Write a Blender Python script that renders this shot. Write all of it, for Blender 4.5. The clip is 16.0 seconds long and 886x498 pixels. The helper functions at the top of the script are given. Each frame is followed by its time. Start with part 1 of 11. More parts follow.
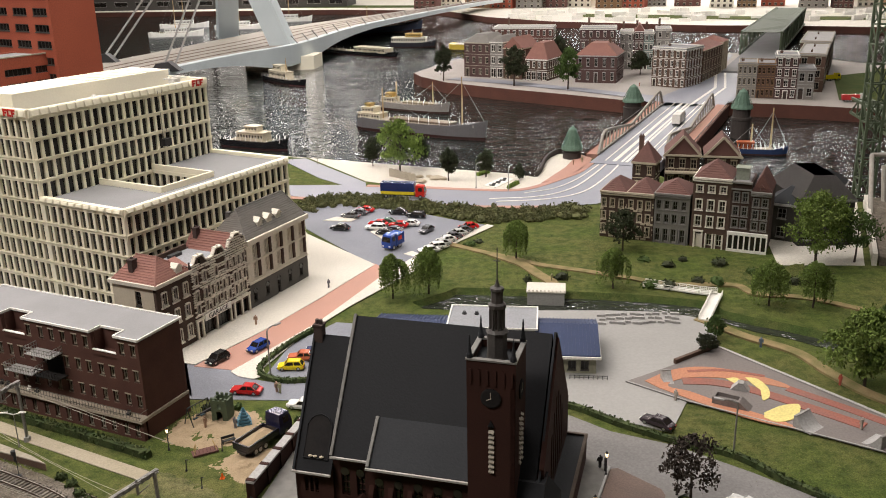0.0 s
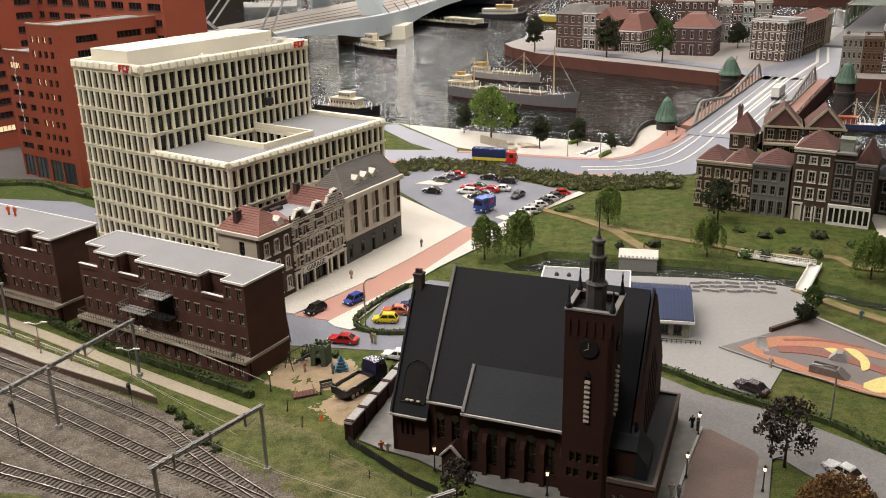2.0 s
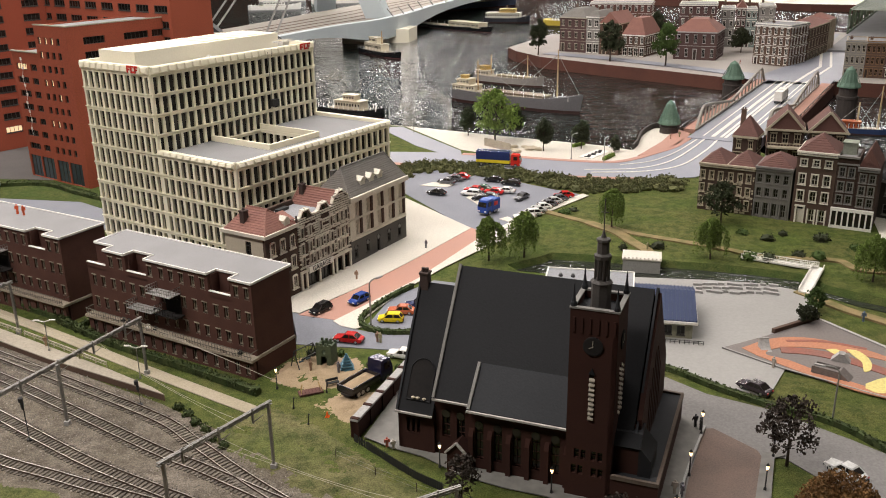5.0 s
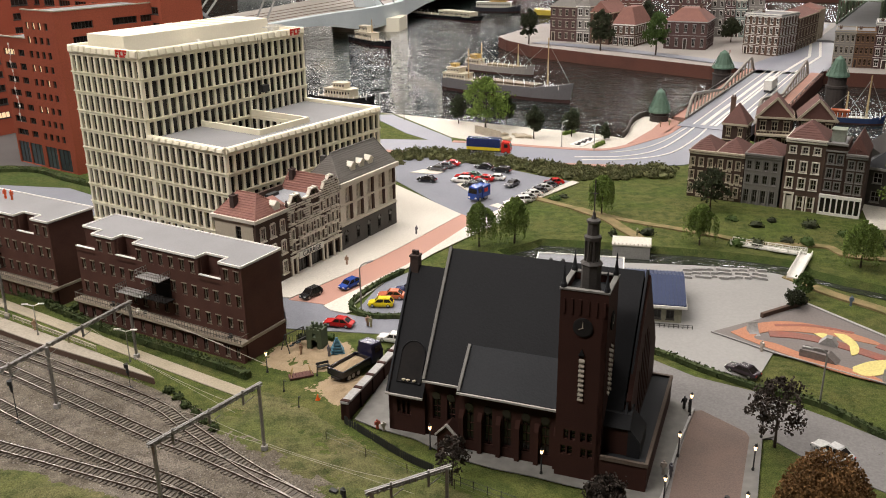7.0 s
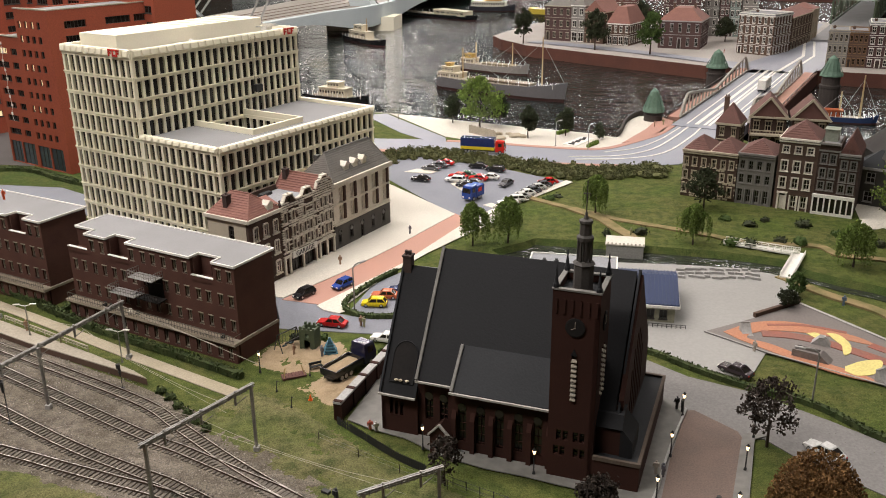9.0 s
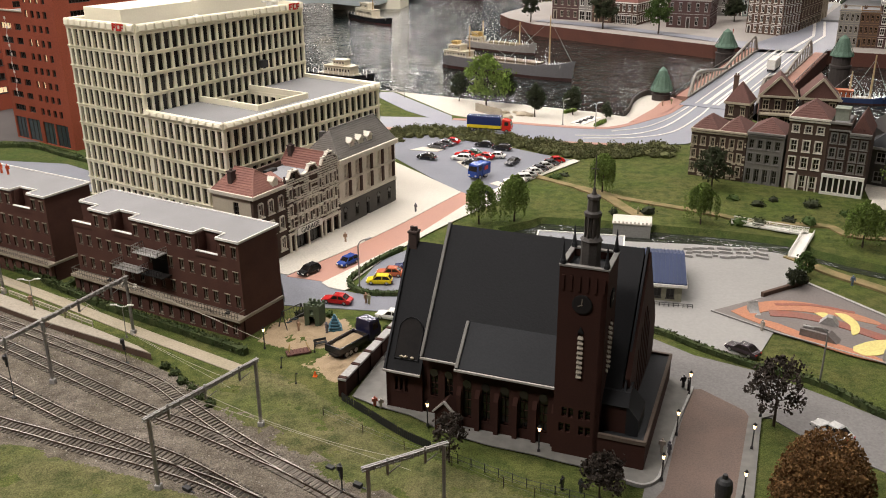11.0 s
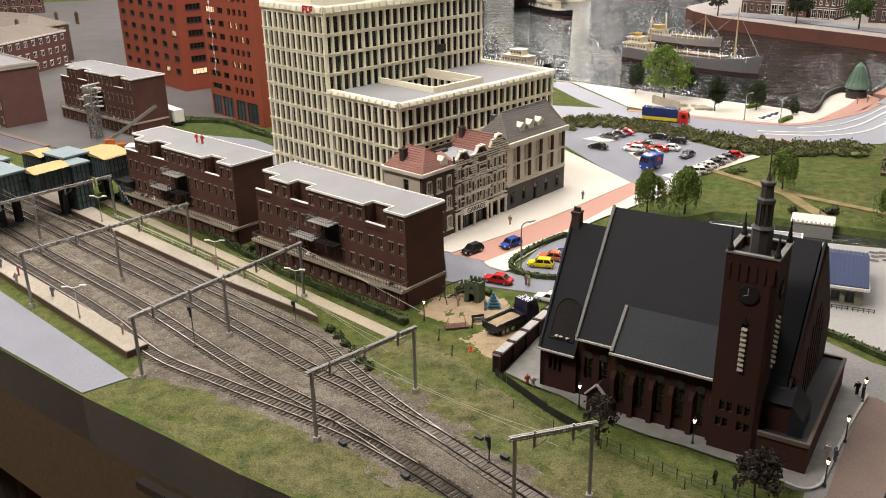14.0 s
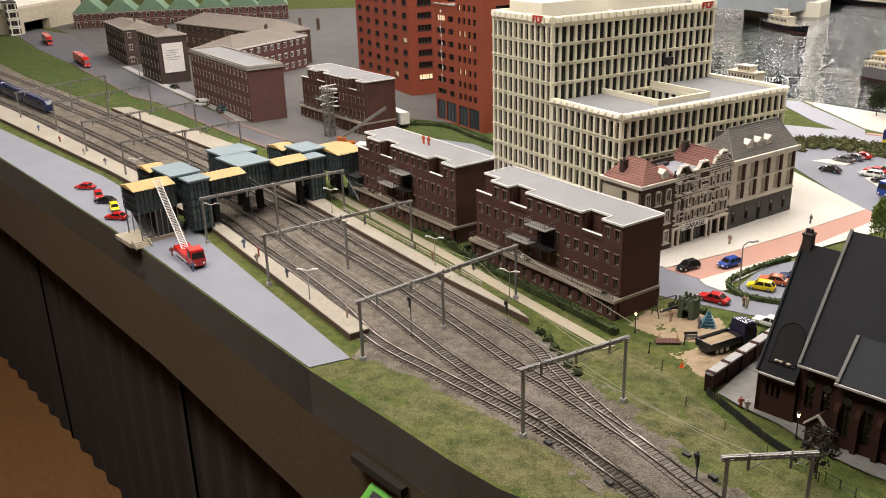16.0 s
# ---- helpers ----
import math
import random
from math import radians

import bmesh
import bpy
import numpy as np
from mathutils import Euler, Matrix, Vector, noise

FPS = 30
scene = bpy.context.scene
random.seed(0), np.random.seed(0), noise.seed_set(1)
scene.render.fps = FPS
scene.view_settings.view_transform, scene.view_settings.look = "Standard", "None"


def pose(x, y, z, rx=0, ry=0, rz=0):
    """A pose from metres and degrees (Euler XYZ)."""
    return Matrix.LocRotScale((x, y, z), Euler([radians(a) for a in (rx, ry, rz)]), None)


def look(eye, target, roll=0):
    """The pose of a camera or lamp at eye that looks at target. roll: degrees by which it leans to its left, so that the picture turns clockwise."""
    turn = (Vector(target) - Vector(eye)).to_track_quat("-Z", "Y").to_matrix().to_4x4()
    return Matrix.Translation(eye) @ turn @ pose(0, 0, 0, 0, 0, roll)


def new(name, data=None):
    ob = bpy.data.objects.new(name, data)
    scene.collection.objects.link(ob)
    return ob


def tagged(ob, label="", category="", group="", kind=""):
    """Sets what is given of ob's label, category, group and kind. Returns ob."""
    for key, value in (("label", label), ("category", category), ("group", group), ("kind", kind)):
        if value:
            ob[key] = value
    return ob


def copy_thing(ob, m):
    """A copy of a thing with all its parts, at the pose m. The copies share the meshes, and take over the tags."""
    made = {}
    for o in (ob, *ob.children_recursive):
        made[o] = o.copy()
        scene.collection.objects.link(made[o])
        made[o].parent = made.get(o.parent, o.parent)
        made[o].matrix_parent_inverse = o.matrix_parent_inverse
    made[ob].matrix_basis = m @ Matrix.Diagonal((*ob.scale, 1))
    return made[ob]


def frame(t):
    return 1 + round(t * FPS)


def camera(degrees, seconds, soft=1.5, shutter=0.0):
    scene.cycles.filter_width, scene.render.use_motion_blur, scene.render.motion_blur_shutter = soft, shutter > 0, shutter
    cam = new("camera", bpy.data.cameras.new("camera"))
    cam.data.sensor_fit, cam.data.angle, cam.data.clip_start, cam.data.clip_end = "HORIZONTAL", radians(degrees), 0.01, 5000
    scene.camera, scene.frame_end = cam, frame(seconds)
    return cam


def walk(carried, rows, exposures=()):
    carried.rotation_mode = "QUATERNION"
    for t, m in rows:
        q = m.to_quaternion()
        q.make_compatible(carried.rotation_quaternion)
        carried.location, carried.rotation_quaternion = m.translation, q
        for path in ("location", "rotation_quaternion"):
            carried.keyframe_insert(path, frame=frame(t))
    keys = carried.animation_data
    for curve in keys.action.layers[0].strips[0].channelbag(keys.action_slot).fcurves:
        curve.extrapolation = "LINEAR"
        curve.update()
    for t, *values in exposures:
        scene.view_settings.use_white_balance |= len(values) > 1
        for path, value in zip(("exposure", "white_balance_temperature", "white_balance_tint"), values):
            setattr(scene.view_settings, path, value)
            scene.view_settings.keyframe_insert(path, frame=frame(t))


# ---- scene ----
cam = camera(53.4, 16.0, 1.0)
PATH = [
    (0, (0.092, 0.267, 0.664), (-0.038, 2.159, 0.028), -1.2),
    (0.5, (0.088, 0.257, 0.655), (-0.088, 2.138, -0.004), -1.3),
    (1, (0.087, 0.247, 0.653), (-0.127, 2.12, -0.015), -1.3),
    (1.5, (0.078, 0.24, 0.647), (-0.188, 2.103, -0.031), -1.1),
    (2, (0.07, 0.236, 0.643), (-0.24, 2.09, -0.041), -1.2),
    (2.5, (0.071, 0.235, 0.641), (-0.244, 2.088, -0.043), -1.3),
    (3, (0.072, 0.235, 0.645), (-0.232, 2.091, -0.037), -1.3),
    (3.5, (0.072, 0.237, 0.644), (-0.23, 2.096, -0.03), -1.2),
    (4, (0.071, 0.233, 0.645), (-0.237, 2.093, -0.021), -1.2),
    (6.5, (0.063, 0.216, 0.632), (-0.255, 2.064, -0.063), -0.8),
    (7, (0.067, 0.218, 0.631), (-0.225, 2.071, -0.064), -0.7),
    (7.5, (0.067, 0.22, 0.633), (-0.218, 2.075, -0.058), -0.6),
    (8, (0.07, 0.218, 0.634), (-0.212, 2.075, -0.053), -0.7),
    (8.5, (0.07, 0.219, 0.634), (-0.211, 2.075, -0.058), -0.7),
    (9, (0.07, 0.22, 0.632), (-0.211, 2.073, -0.065), -0.6),
    (11.5, (0.068, 0.227, 0.618), (-0.232, 2.054, -0.137), -0.2),
    (12, (0.068, 0.223, 0.612), (-0.271, 2.035, -0.164), -0.1),
    (12.5, (0.076, 0.221, 0.607), (-0.321, 2.015, -0.182), -0.3),
    (13, (0.075, 0.215, 0.606), (-0.387, 1.996, -0.179), -0.6),
    (13.5, (0.075, 0.214, 0.605), (-0.47, 1.981, -0.157), -0.8),
    (14, (0.079, 0.214, 0.603), (-0.577, 1.952, -0.138), -1.2),
    (14.5, (0.077, 0.213, 0.602), (-0.686, 1.912, -0.126), -1.4),
    (15, (0.074, 0.203, 0.605), (-0.804, 1.855, -0.101), -1.4),
    (15.5, (0.071, 0.19, 0.603), (-0.923, 1.778, -0.097), -1.5),
    (16, (0.068, 0.18, 0.603), (-0.992, 1.722, -0.104), -1.7),
]
walk(cam, [(t, look(eye, target, roll)) for t, eye, target, roll in PATH], [(0, 0.02), (9.2, 0.02), (11.3, 0.06), (12.5, 0.2), (14.5, 0.25), (16, 0.22)])

# ---------------- light: the hall's ceiling lamps and added fill lamps ---
world = bpy.data.worlds.new("hall_air")
scene.world = world
world.use_nodes = True
world.node_tree.nodes["Background"].inputs["Color"].default_value = (0.9, 0.92, 1.0, 1)
world.node_tree.nodes["Background"].inputs["Strength"].default_value = 0.3


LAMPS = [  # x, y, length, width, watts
    # (-1.3, 0.2), (-2.2, 0.6), (1.5, 1.3): added fill for fascia, left side and facades
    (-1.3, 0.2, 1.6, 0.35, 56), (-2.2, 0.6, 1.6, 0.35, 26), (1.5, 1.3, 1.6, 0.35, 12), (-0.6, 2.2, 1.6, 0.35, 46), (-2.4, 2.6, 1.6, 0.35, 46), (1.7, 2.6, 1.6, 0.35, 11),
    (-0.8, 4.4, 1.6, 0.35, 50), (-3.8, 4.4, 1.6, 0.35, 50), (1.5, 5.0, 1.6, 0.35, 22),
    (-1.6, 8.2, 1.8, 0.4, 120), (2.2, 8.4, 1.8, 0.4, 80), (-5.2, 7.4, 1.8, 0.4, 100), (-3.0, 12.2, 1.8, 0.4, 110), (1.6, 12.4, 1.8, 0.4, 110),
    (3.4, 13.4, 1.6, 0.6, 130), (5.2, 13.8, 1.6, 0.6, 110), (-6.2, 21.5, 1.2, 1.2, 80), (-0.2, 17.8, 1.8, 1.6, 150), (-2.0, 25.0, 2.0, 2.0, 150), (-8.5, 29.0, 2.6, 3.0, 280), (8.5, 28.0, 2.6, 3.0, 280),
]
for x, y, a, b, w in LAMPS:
    ld = bpy.data.lights.new("hall_and_fill_lamp", "AREA")
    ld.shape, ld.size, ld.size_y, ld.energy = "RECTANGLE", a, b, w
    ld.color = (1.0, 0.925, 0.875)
    lo = new("hall_and_fill_lamp", ld)
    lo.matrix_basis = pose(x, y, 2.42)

# ---------------- mesh helpers ----------------
from mathutils.geometry import tessellate_polygon
TAU = 2 * math.pi


class MB:
    """Collects boxes, prisms and tubes into one mesh."""

    def __init__(self):
        self.v, self.f = [], []

    def add(self, vs, fs, m=None):
        n = len(self.v)
        if m is not None:
            vs = [m @ Vector(p) for p in vs]
        self.v += [tuple(p) for p in vs]
        self.f += [tuple(i + n for i in f) for f in fs]
        return self

    def box(self, x0, y0, z0, x1, y1, z1, m=None):
        vs = [(x0, y0, z0), (x1, y0, z0), (x1, y1, z0), (x0, y1, z0), (x0, y0, z1), (x1, y0, z1), (x1, y1, z1), (x0, y1, z1)]
        return self.add(vs, [(3, 2, 1, 0), (4, 5, 6, 7), (0, 1, 5, 4), (1, 2, 6, 5), (2, 3, 7, 6), (3, 0, 4, 7)], m)

    def prism(self, poly, z0, z1, m=None):
        if area2(poly) < 0:
            poly = poly[::-1]
        n = len(poly)
        vs = [(x, y, z0) for x, y in poly] + [(x, y, z1) for x, y in poly]
        if n > 4:
            tri = []
            for t in tessellate_polygon([[Vector((x, y, 0)) for x, y in poly]]):
                tri.append(t if area2([poly[i] for i in t]) > 0 else t[::-1])
            fs = [tuple(t[::-1]) for t in tri] + [tuple(i + n for i in t) for t in tri]
        else:
            fs = [tuple(range(n - 1, -1, -1)), tuple(range(n, 2 * n))]
        fs += [(i, (i + 1) % n, n + (i + 1) % n, n + i) for i in range(n)]
        return self.add(vs, fs, m)

    def xz(self, poly, y0, y1, m=None):
        """A profile in x and z, pushed along y."""
        q = pose(0, 0, 0, 90, 0, 0)
        k = q if m is None else m @ q
        return self.prism(poly, -y1, -y0, k)

    def yz(self, poly, x0, x1, m=None):
        """A profile in y and z, pushed along x."""
        q = Matrix(((0, 0, 1, 0), (1, 0, 0, 0), (0, 1, 0, 0), (0, 0, 0, 1)))
        k = q if m is None else m @ q
        return self.prism(poly, x0, x1, k)

    def cyl(self, x, y, z0, z1, r0, r1=None, n=10, m=None):
        r1 = r0 if r1 is None else r1
        vs = [(x + r0 * math.cos(TAU * i / n), y + r0 * math.sin(TAU * i / n), z0) for i in range(n)]
        vs += [(x + r1 * math.cos(TAU * i / n), y + r1 * math.sin(TAU * i / n), z1) for i in range(n)]
        fs = [tuple(range(n - 1, -1, -1)), tuple(range(n, 2 * n))]
        fs += [(i, (i + 1) % n, n + (i + 1) % n, n + i) for i in range(n)]
        return self.add(vs, fs, m)

    def lathe(self, prof, n=12, x=0, y=0, m=None):
        vs, fs = [], []
        for r, z in prof:
            vs += [(x + r * math.cos(TAU * i / n), y + r * math.sin(TAU * i / n), z) for i in range(n)]
        for k in range(len(prof) - 1):
            fs += [(k * n + i, k * n + (i + 1) % n, (k + 1) * n + (i + 1) % n, (k + 1) * n + i) for i in range(n)]
        fs += [tuple(range(n - 1, -1, -1)), tuple(range((len(prof) - 1) * n, len(prof) * n))]
        return self.add(vs, fs, m)

    def tube(self, a, b, r, n=6, r1=None):
        a, b = Vector(a), Vector(b)
        d = b - a
        if d.length < 1e-7:
            return self
        m = Matrix.Translation(a) @ d.to_track_quat("Z", "Y").to_matrix().to_4x4()
        return self.cyl(0, 0, 0, d.length, r, r1, n, m)

    def beam(self, a, b, w, h):
        """A bar of width w and height h from a to b."""
        a, b = Vector(a), Vector(b)
        d = b - a
        up = Vector((0, 0, 1)) if abs(d.normalized().z) < 0.97 else Vector((0, 1, 0))
        x = d.normalized()
        y = up.cross(x).normalized()
        z = x.cross(y)
        m = Matrix(((x.x, y.x, z.x, a.x), (x.y, y.y, z.y, a.y), (x.z, y.z, z.z, a.z), (0, 0, 0, 1)))
        return self.box(0, -w / 2, -h / 2, d.length, w / 2, h / 2, m)

    def blob(self, x, y, z, r, seed, sx=1.0, sy=1.0, sz=1.0, rough=0.3):
        """A knobbly lump of 20 faces."""
        rnd = random.Random(seed)
        t = (1 + 5 ** 0.5) / 2
        base = [(-1, t, 0), (1, t, 0), (-1, -t, 0), (1, -t, 0), (0, -1, t), (0, 1, t), (0, -1, -t), (0, 1, -t), (t, 0, -1), (t, 0, 1), (-t, 0, -1), (-t, 0, 1)]
        fs = [(0, 11, 5), (0, 5, 1), (0, 1, 7), (0, 7, 10), (0, 10, 11), (1, 5, 9), (5, 11, 4), (11, 10, 2), (10, 7, 6), (7, 1, 8), (3, 9, 4), (3, 4, 2), (3, 2, 6), (3, 6, 8), (3, 8, 9), (4, 9, 5), (2, 4, 11), (6, 2, 10), (8, 6, 7), (9, 8, 1)]
        k = r / (1 + t * t) ** 0.5
        q = Euler((rnd.uniform(0, 6), rnd.uniform(0, 6), rnd.uniform(0, 6))).to_matrix()
        vs = []
        for p in base:
            w = q @ Vector(p) * k * rnd.uniform(1 - rough, 1 + rough)
            vs.append((x + w.x * sx, y + w.y * sy, z + w.z * sz))
        return self.add(vs, fs)

    def leaf(self, p, size, rnd):
        """One small leaf clump: two crossed bent quads."""
        q = Euler((rnd.uniform(0, 6.3), rnd.uniform(0, 6.3), rnd.uniform(0, 6.3))).to_matrix()
        p = Vector(p)
        s = size
        vs = [p + q @ Vector(w) for w in ((-s, -s * .6, 0), (s, -s * .6, s * .3), (s * .8, s * .6, 0), (-s * .8, s * .6, s * .3), (0, 0, s * .5))]
        return self.add(vs, [(0, 1, 4), (1, 2, 4), (2, 3, 4), (3, 0, 4)])


def area2(p):
    return sum(p[i][0] * p[(i + 1) % len(p)][1] - p[(i + 1) % len(p)][0] * p[i][1] for i in range(len(p)))


def link(name, mb, mat, parent=None, label="", smooth=False):
    me = bpy.data.meshes.new(name)
    me.from_pydata(mb.v, [], mb.f)
    me.materials.append(mat)
    if smooth:
        me.polygons.foreach_set("use_smooth", [True] * len(me.polygons))
    me.update()
    ob = new(name, me)
    ob.parent = parent
    if label:
        ob["label"] = label
    return ob


def part(name, mb, mat, parent, label="", smooth=False):
    return link(name, mb, mat, parent, label, smooth)


def share(name, me, parent, m):
    """Another object on a mesh that is already there."""
    ob = new(name, me)
    ob.parent = parent
    ob.matrix_local = m
    return ob


def thing(name, x, y, z=0.0, turn=0.0, label="", category="", group="", kind=""):
    ob = new(name)
    ob.empty_display_size = 0.01
    ob.matrix_basis = pose(x, y, z, 0, 0, turn)
    return tagged(ob, label, category, group, kind)


def sheet(name, polys, z, mat, label="", category="ground", kind="structure", thick=0.0012):
    """Flat slabs of one surface, with their edges."""
    mb = MB()
    for poly in polys:
        mb.prism(poly, z - thick, z)
    return tagged(link(name, mb, mat), label, category, "", kind)


def strip(pts, w0, w1):
    """The outline of a band along pts, from w0 to w1 on its left."""
    out, back = [], []
    for i, p in enumerate(pts):
        a = Vector(pts[max(i - 1, 0)])
        b = Vector(pts[min(i + 1, len(pts) - 1)])
        d = (b - a).normalized()
        n = Vector((-d.y, d.x))
        out.append(tuple(Vector(p) + n * w0))
        back.append(tuple(Vector(p) + n * w1))
    return out + back[::-1]


def smooth_line(pts, n=8):
    """A smooth curve through pts."""
    p = [Vector(q) for q in pts]
    p = [2 * p[0] - p[1]] + p + [2 * p[-1] - p[-2]]
    out = []
    for i in range(1, len(p) - 2):
        for k in range(n):
            t = k / n
            out.append(tuple(0.5 * (2 * p[i] + (p[i + 1] - p[i - 1]) * t + (2 * p[i - 1] - 5 * p[i] + 4 * p[i + 1] - p[i + 2]) * t * t + (3 * p[i] - p[i - 1] - 3 * p[i + 1] + p[i + 2]) * t ** 3)))
    out.append(tuple(p[-2]))
    return out


# ---------------- materials ----------------
def material(name, color, rough=0.7, color2=None, scale=40.0, fine=400.0, bump=0.15, metal=0.0, mix=0.5, spread=0.0, island=0.0, emit=None, spec=0.3, depth=0.0006, grain=0.14):
    m = bpy.data.materials.new(name)
    m.use_nodes = True
    nt = m.node_tree
    b = nt.nodes["Principled BSDF"]
    L = nt.links.new
    co = nt.nodes.new("ShaderNodeTexCoord")
    n1 = nt.nodes.new("ShaderNodeTexNoise")
    n1.inputs["Scale"].default_value, n1.inputs["Detail"].default_value = scale, 5
    n2 = nt.nodes.new("ShaderNodeTexNoise")
    n2.inputs["Scale"].default_value, n2.inputs["Detail"].default_value = fine, 3
    L(co.outputs["Object"], n1.inputs["Vector"])
    L(co.outputs["Object"], n2.inputs["Vector"])
    c2 = color2 or tuple(c * 0.72 for c in color)
    ramp = nt.nodes.new("ShaderNodeMapRange")
    ramp.inputs["From Min"].default_value, ramp.inputs["From Max"].default_value = 0.35, 0.65
    L(n1.outputs["Fac"], ramp.inputs["Value"])
    mx = nt.nodes.new("ShaderNodeMix")
    mx.data_type = "RGBA"
    mx.inputs["A"].default_value, mx.inputs["B"].default_value = (*color, 1), (*c2, 1)
    sc = nt.nodes.new("ShaderNodeMath")
    sc.operation = "MULTIPLY"
    sc.inputs[1].default_value = mix
    L(ramp.outputs["Result"], sc.inputs[0])
    L(sc.outputs[0], mx.inputs["Factor"])
    hsv = nt.nodes.new("ShaderNodeHueSaturation")
    L(mx.outputs["Result"], hsv.inputs["Color"])
    val = nt.nodes.new("ShaderNodeMapRange")
    val.inputs["From Min"].default_value, val.inputs["From Max"].default_value = 0.3, 0.7
    val.inputs["To Min"].default_value, val.inputs["To Max"].default_value = 1 - grain, 1 + grain
    L(n2.outputs["Fac"], val.inputs["Value"])
    last = val.outputs["Result"]
    for amount, node, socket in ((spread, "ShaderNodeObjectInfo", "Random"), (island, "ShaderNodeNewGeometry", "Random Per Island")):
        if amount:
            info = nt.nodes.new(node)
            r = nt.nodes.new("ShaderNodeMapRange")
            r.inputs["To Min"].default_value, r.inputs["To Max"].default_value = 1 - amount, 1 + amount
            L(info.outputs[socket], r.inputs["Value"])
            q = nt.nodes.new("ShaderNodeMath")
            q.operation = "MULTIPLY"
            L(last, q.inputs[0]), L(r.outputs["Result"], q.inputs[1])
            last = q.outputs[0]
    L(last, hsv.inputs["Value"])
    L(hsv.outputs["Color"], b.inputs["Base Color"])
    b.inputs["Roughness"].default_value, b.inputs["Metallic"].default_value = rough, metal
    b.inputs["Specular IOR Level"].default_value = spec
    if bump:
        bp = nt.nodes.new("ShaderNodeBump")
        bp.inputs["Strength"].default_value, bp.inputs["Distance"].default_value = bump, depth
        L(n2.outputs["Fac"], bp.inputs["Height"])
        L(bp.outputs["Normal"], b.inputs["Normal"])
    if emit:
        b.inputs["Emission Color"].default_value, b.inputs["Emission Strength"].default_value = (*emit[0], 1), emit[1]
    return m


def glass_dark(name, color, rough=0.08):
    m = material(name, color, rough, fine=60, scale=20, bump=0.02, spec=0.5, spread=0.35)
    return m


def water(name, color, s1, s2, strength, rough, dist=0.006):
    m = material(name, color, rough, scale=3, fine=s2, bump=0, spec=0.5, mix=0.3)
    nt = m.node_tree
    L = nt.links.new
    co = nt.nodes.new("ShaderNodeTexCoord")
    mp = nt.nodes.new("ShaderNodeMapping")
    mp.inputs["Scale"].default_value = (0.62, 1.5, 1)
    mp.inputs["Rotation"].default_value = (0, 0, 0.35)
    L(co.outputs["Object"], mp.inputs["Vector"])
    a = nt.nodes.new("ShaderNodeTexNoise")
    a.inputs["Scale"].default_value, a.inputs["Detail"].default_value = s1, 1.5
    b = nt.nodes.new("ShaderNodeTexNoise")
    b.inputs["Scale"].default_value, b.inputs["Detail"].default_value, b.inputs["Distortion"].default_value = s2, 1, 1.0
    L(mp.outputs["Vector"], a.inputs["Vector"]), L(mp.outputs["Vector"], b.inputs["Vector"])
    ad = nt.nodes.new("ShaderNodeMath")
    ad.operation = "ADD"
    L(a.outputs["Fac"], ad.inputs[0]), L(b.outputs["Fac"], ad.inputs[1])
    bp = nt.nodes.new("ShaderNodeBump")
    bp.inputs["Strength"].default_value, bp.inputs["Distance"].default_value = strength, dist
    L(ad.outputs[0], bp.inputs["Height"])
    L(bp.outputs["Normal"], nt.nodes["Principled BSDF"].inputs["Normal"])
    return m


M = {}


def flock(name, c1, c2, c3, scale, relief=0.8):
    """Matted model grass: broad worn patches, clumps and fibres."""
    m = material(name, c1, 0.95, c2, scale, 520, relief, depth=0.0022, mix=0.75, spec=0.1)
    nt = m.node_tree
    L = nt.links.new
    hsv = next(n for n in nt.nodes if n.type == "HUE_SAT")
    grain = hsv.inputs["Value"].links[0].from_node
    grain.inputs["To Min"].default_value, grain.inputs["To Max"].default_value = 0.6, 1.4
    mix0 = hsv.inputs["Color"].links[0].from_socket
    co = nt.nodes.new("ShaderNodeTexCoord")
    n3 = nt.nodes.new("ShaderNodeTexNoise")
    n3.inputs["Scale"].default_value, n3.inputs["Detail"].default_value, n3.inputs["Roughness"].default_value = scale * 5, 8, 0.75
    L(co.outputs["Object"], n3.inputs["Vector"])
    r = nt.nodes.new("ShaderNodeMapRange")
    r.inputs["From Min"].default_value, r.inputs["From Max"].default_value = 0.42, 0.68
    L(n3.outputs["Fac"], r.inputs["Value"])
    k = nt.nodes.new("ShaderNodeMix")
    k.data_type = "RGBA"
    k.inputs["B"].default_value = (*c3, 1)
    L(mix0, k.inputs["A"]), L(r.outputs["Result"], k.inputs["Factor"])
    L(k.outputs["Result"], hsv.inputs["Color"])
    return m


M["grass"] = flock("grass", (0.088, 0.116, 0.027), (0.135, 0.128, 0.046), (0.034, 0.052, 0.014), 9)
M["grass2"] = flock("grass_dark", (0.06, 0.09, 0.025), (0.11, 0.115, 0.038), (0.035, 0.055, 0.016), 16)
M["grass_dry"] = flock("grass_dry", (0.115, 0.128, 0.042), (0.185, 0.155, 0.085), (0.05, 0.064, 0.022), 7)
M["ballast"] = flock("ballast", (0.225, 0.195, 0.16), (0.12, 0.102, 0.074), (0.08, 0.068, 0.053), 10, 1.0)
M["grit"] = material("ballast_grit", (0.25, 0.225, 0.195), 0.95, (0.13, 0.118, 0.102), 60, 500, 0, island=0.5)
M["asphalt"] = material("asphalt", (0.215, 0.222, 0.252), 0.75, (0.175, 0.182, 0.21), 12, 500, 0.1)
M["asphalt_dark"] = material("dark_paving", (0.11, 0.102, 0.098), 0.8, (0.08, 0.074, 0.07), 9, 500, 0.1)
M["asphalt_blue"] = material("road_blue_grey", (0.23, 0.24, 0.28), 0.5, (0.28, 0.285, 0.315), 9, 500, 0.1)
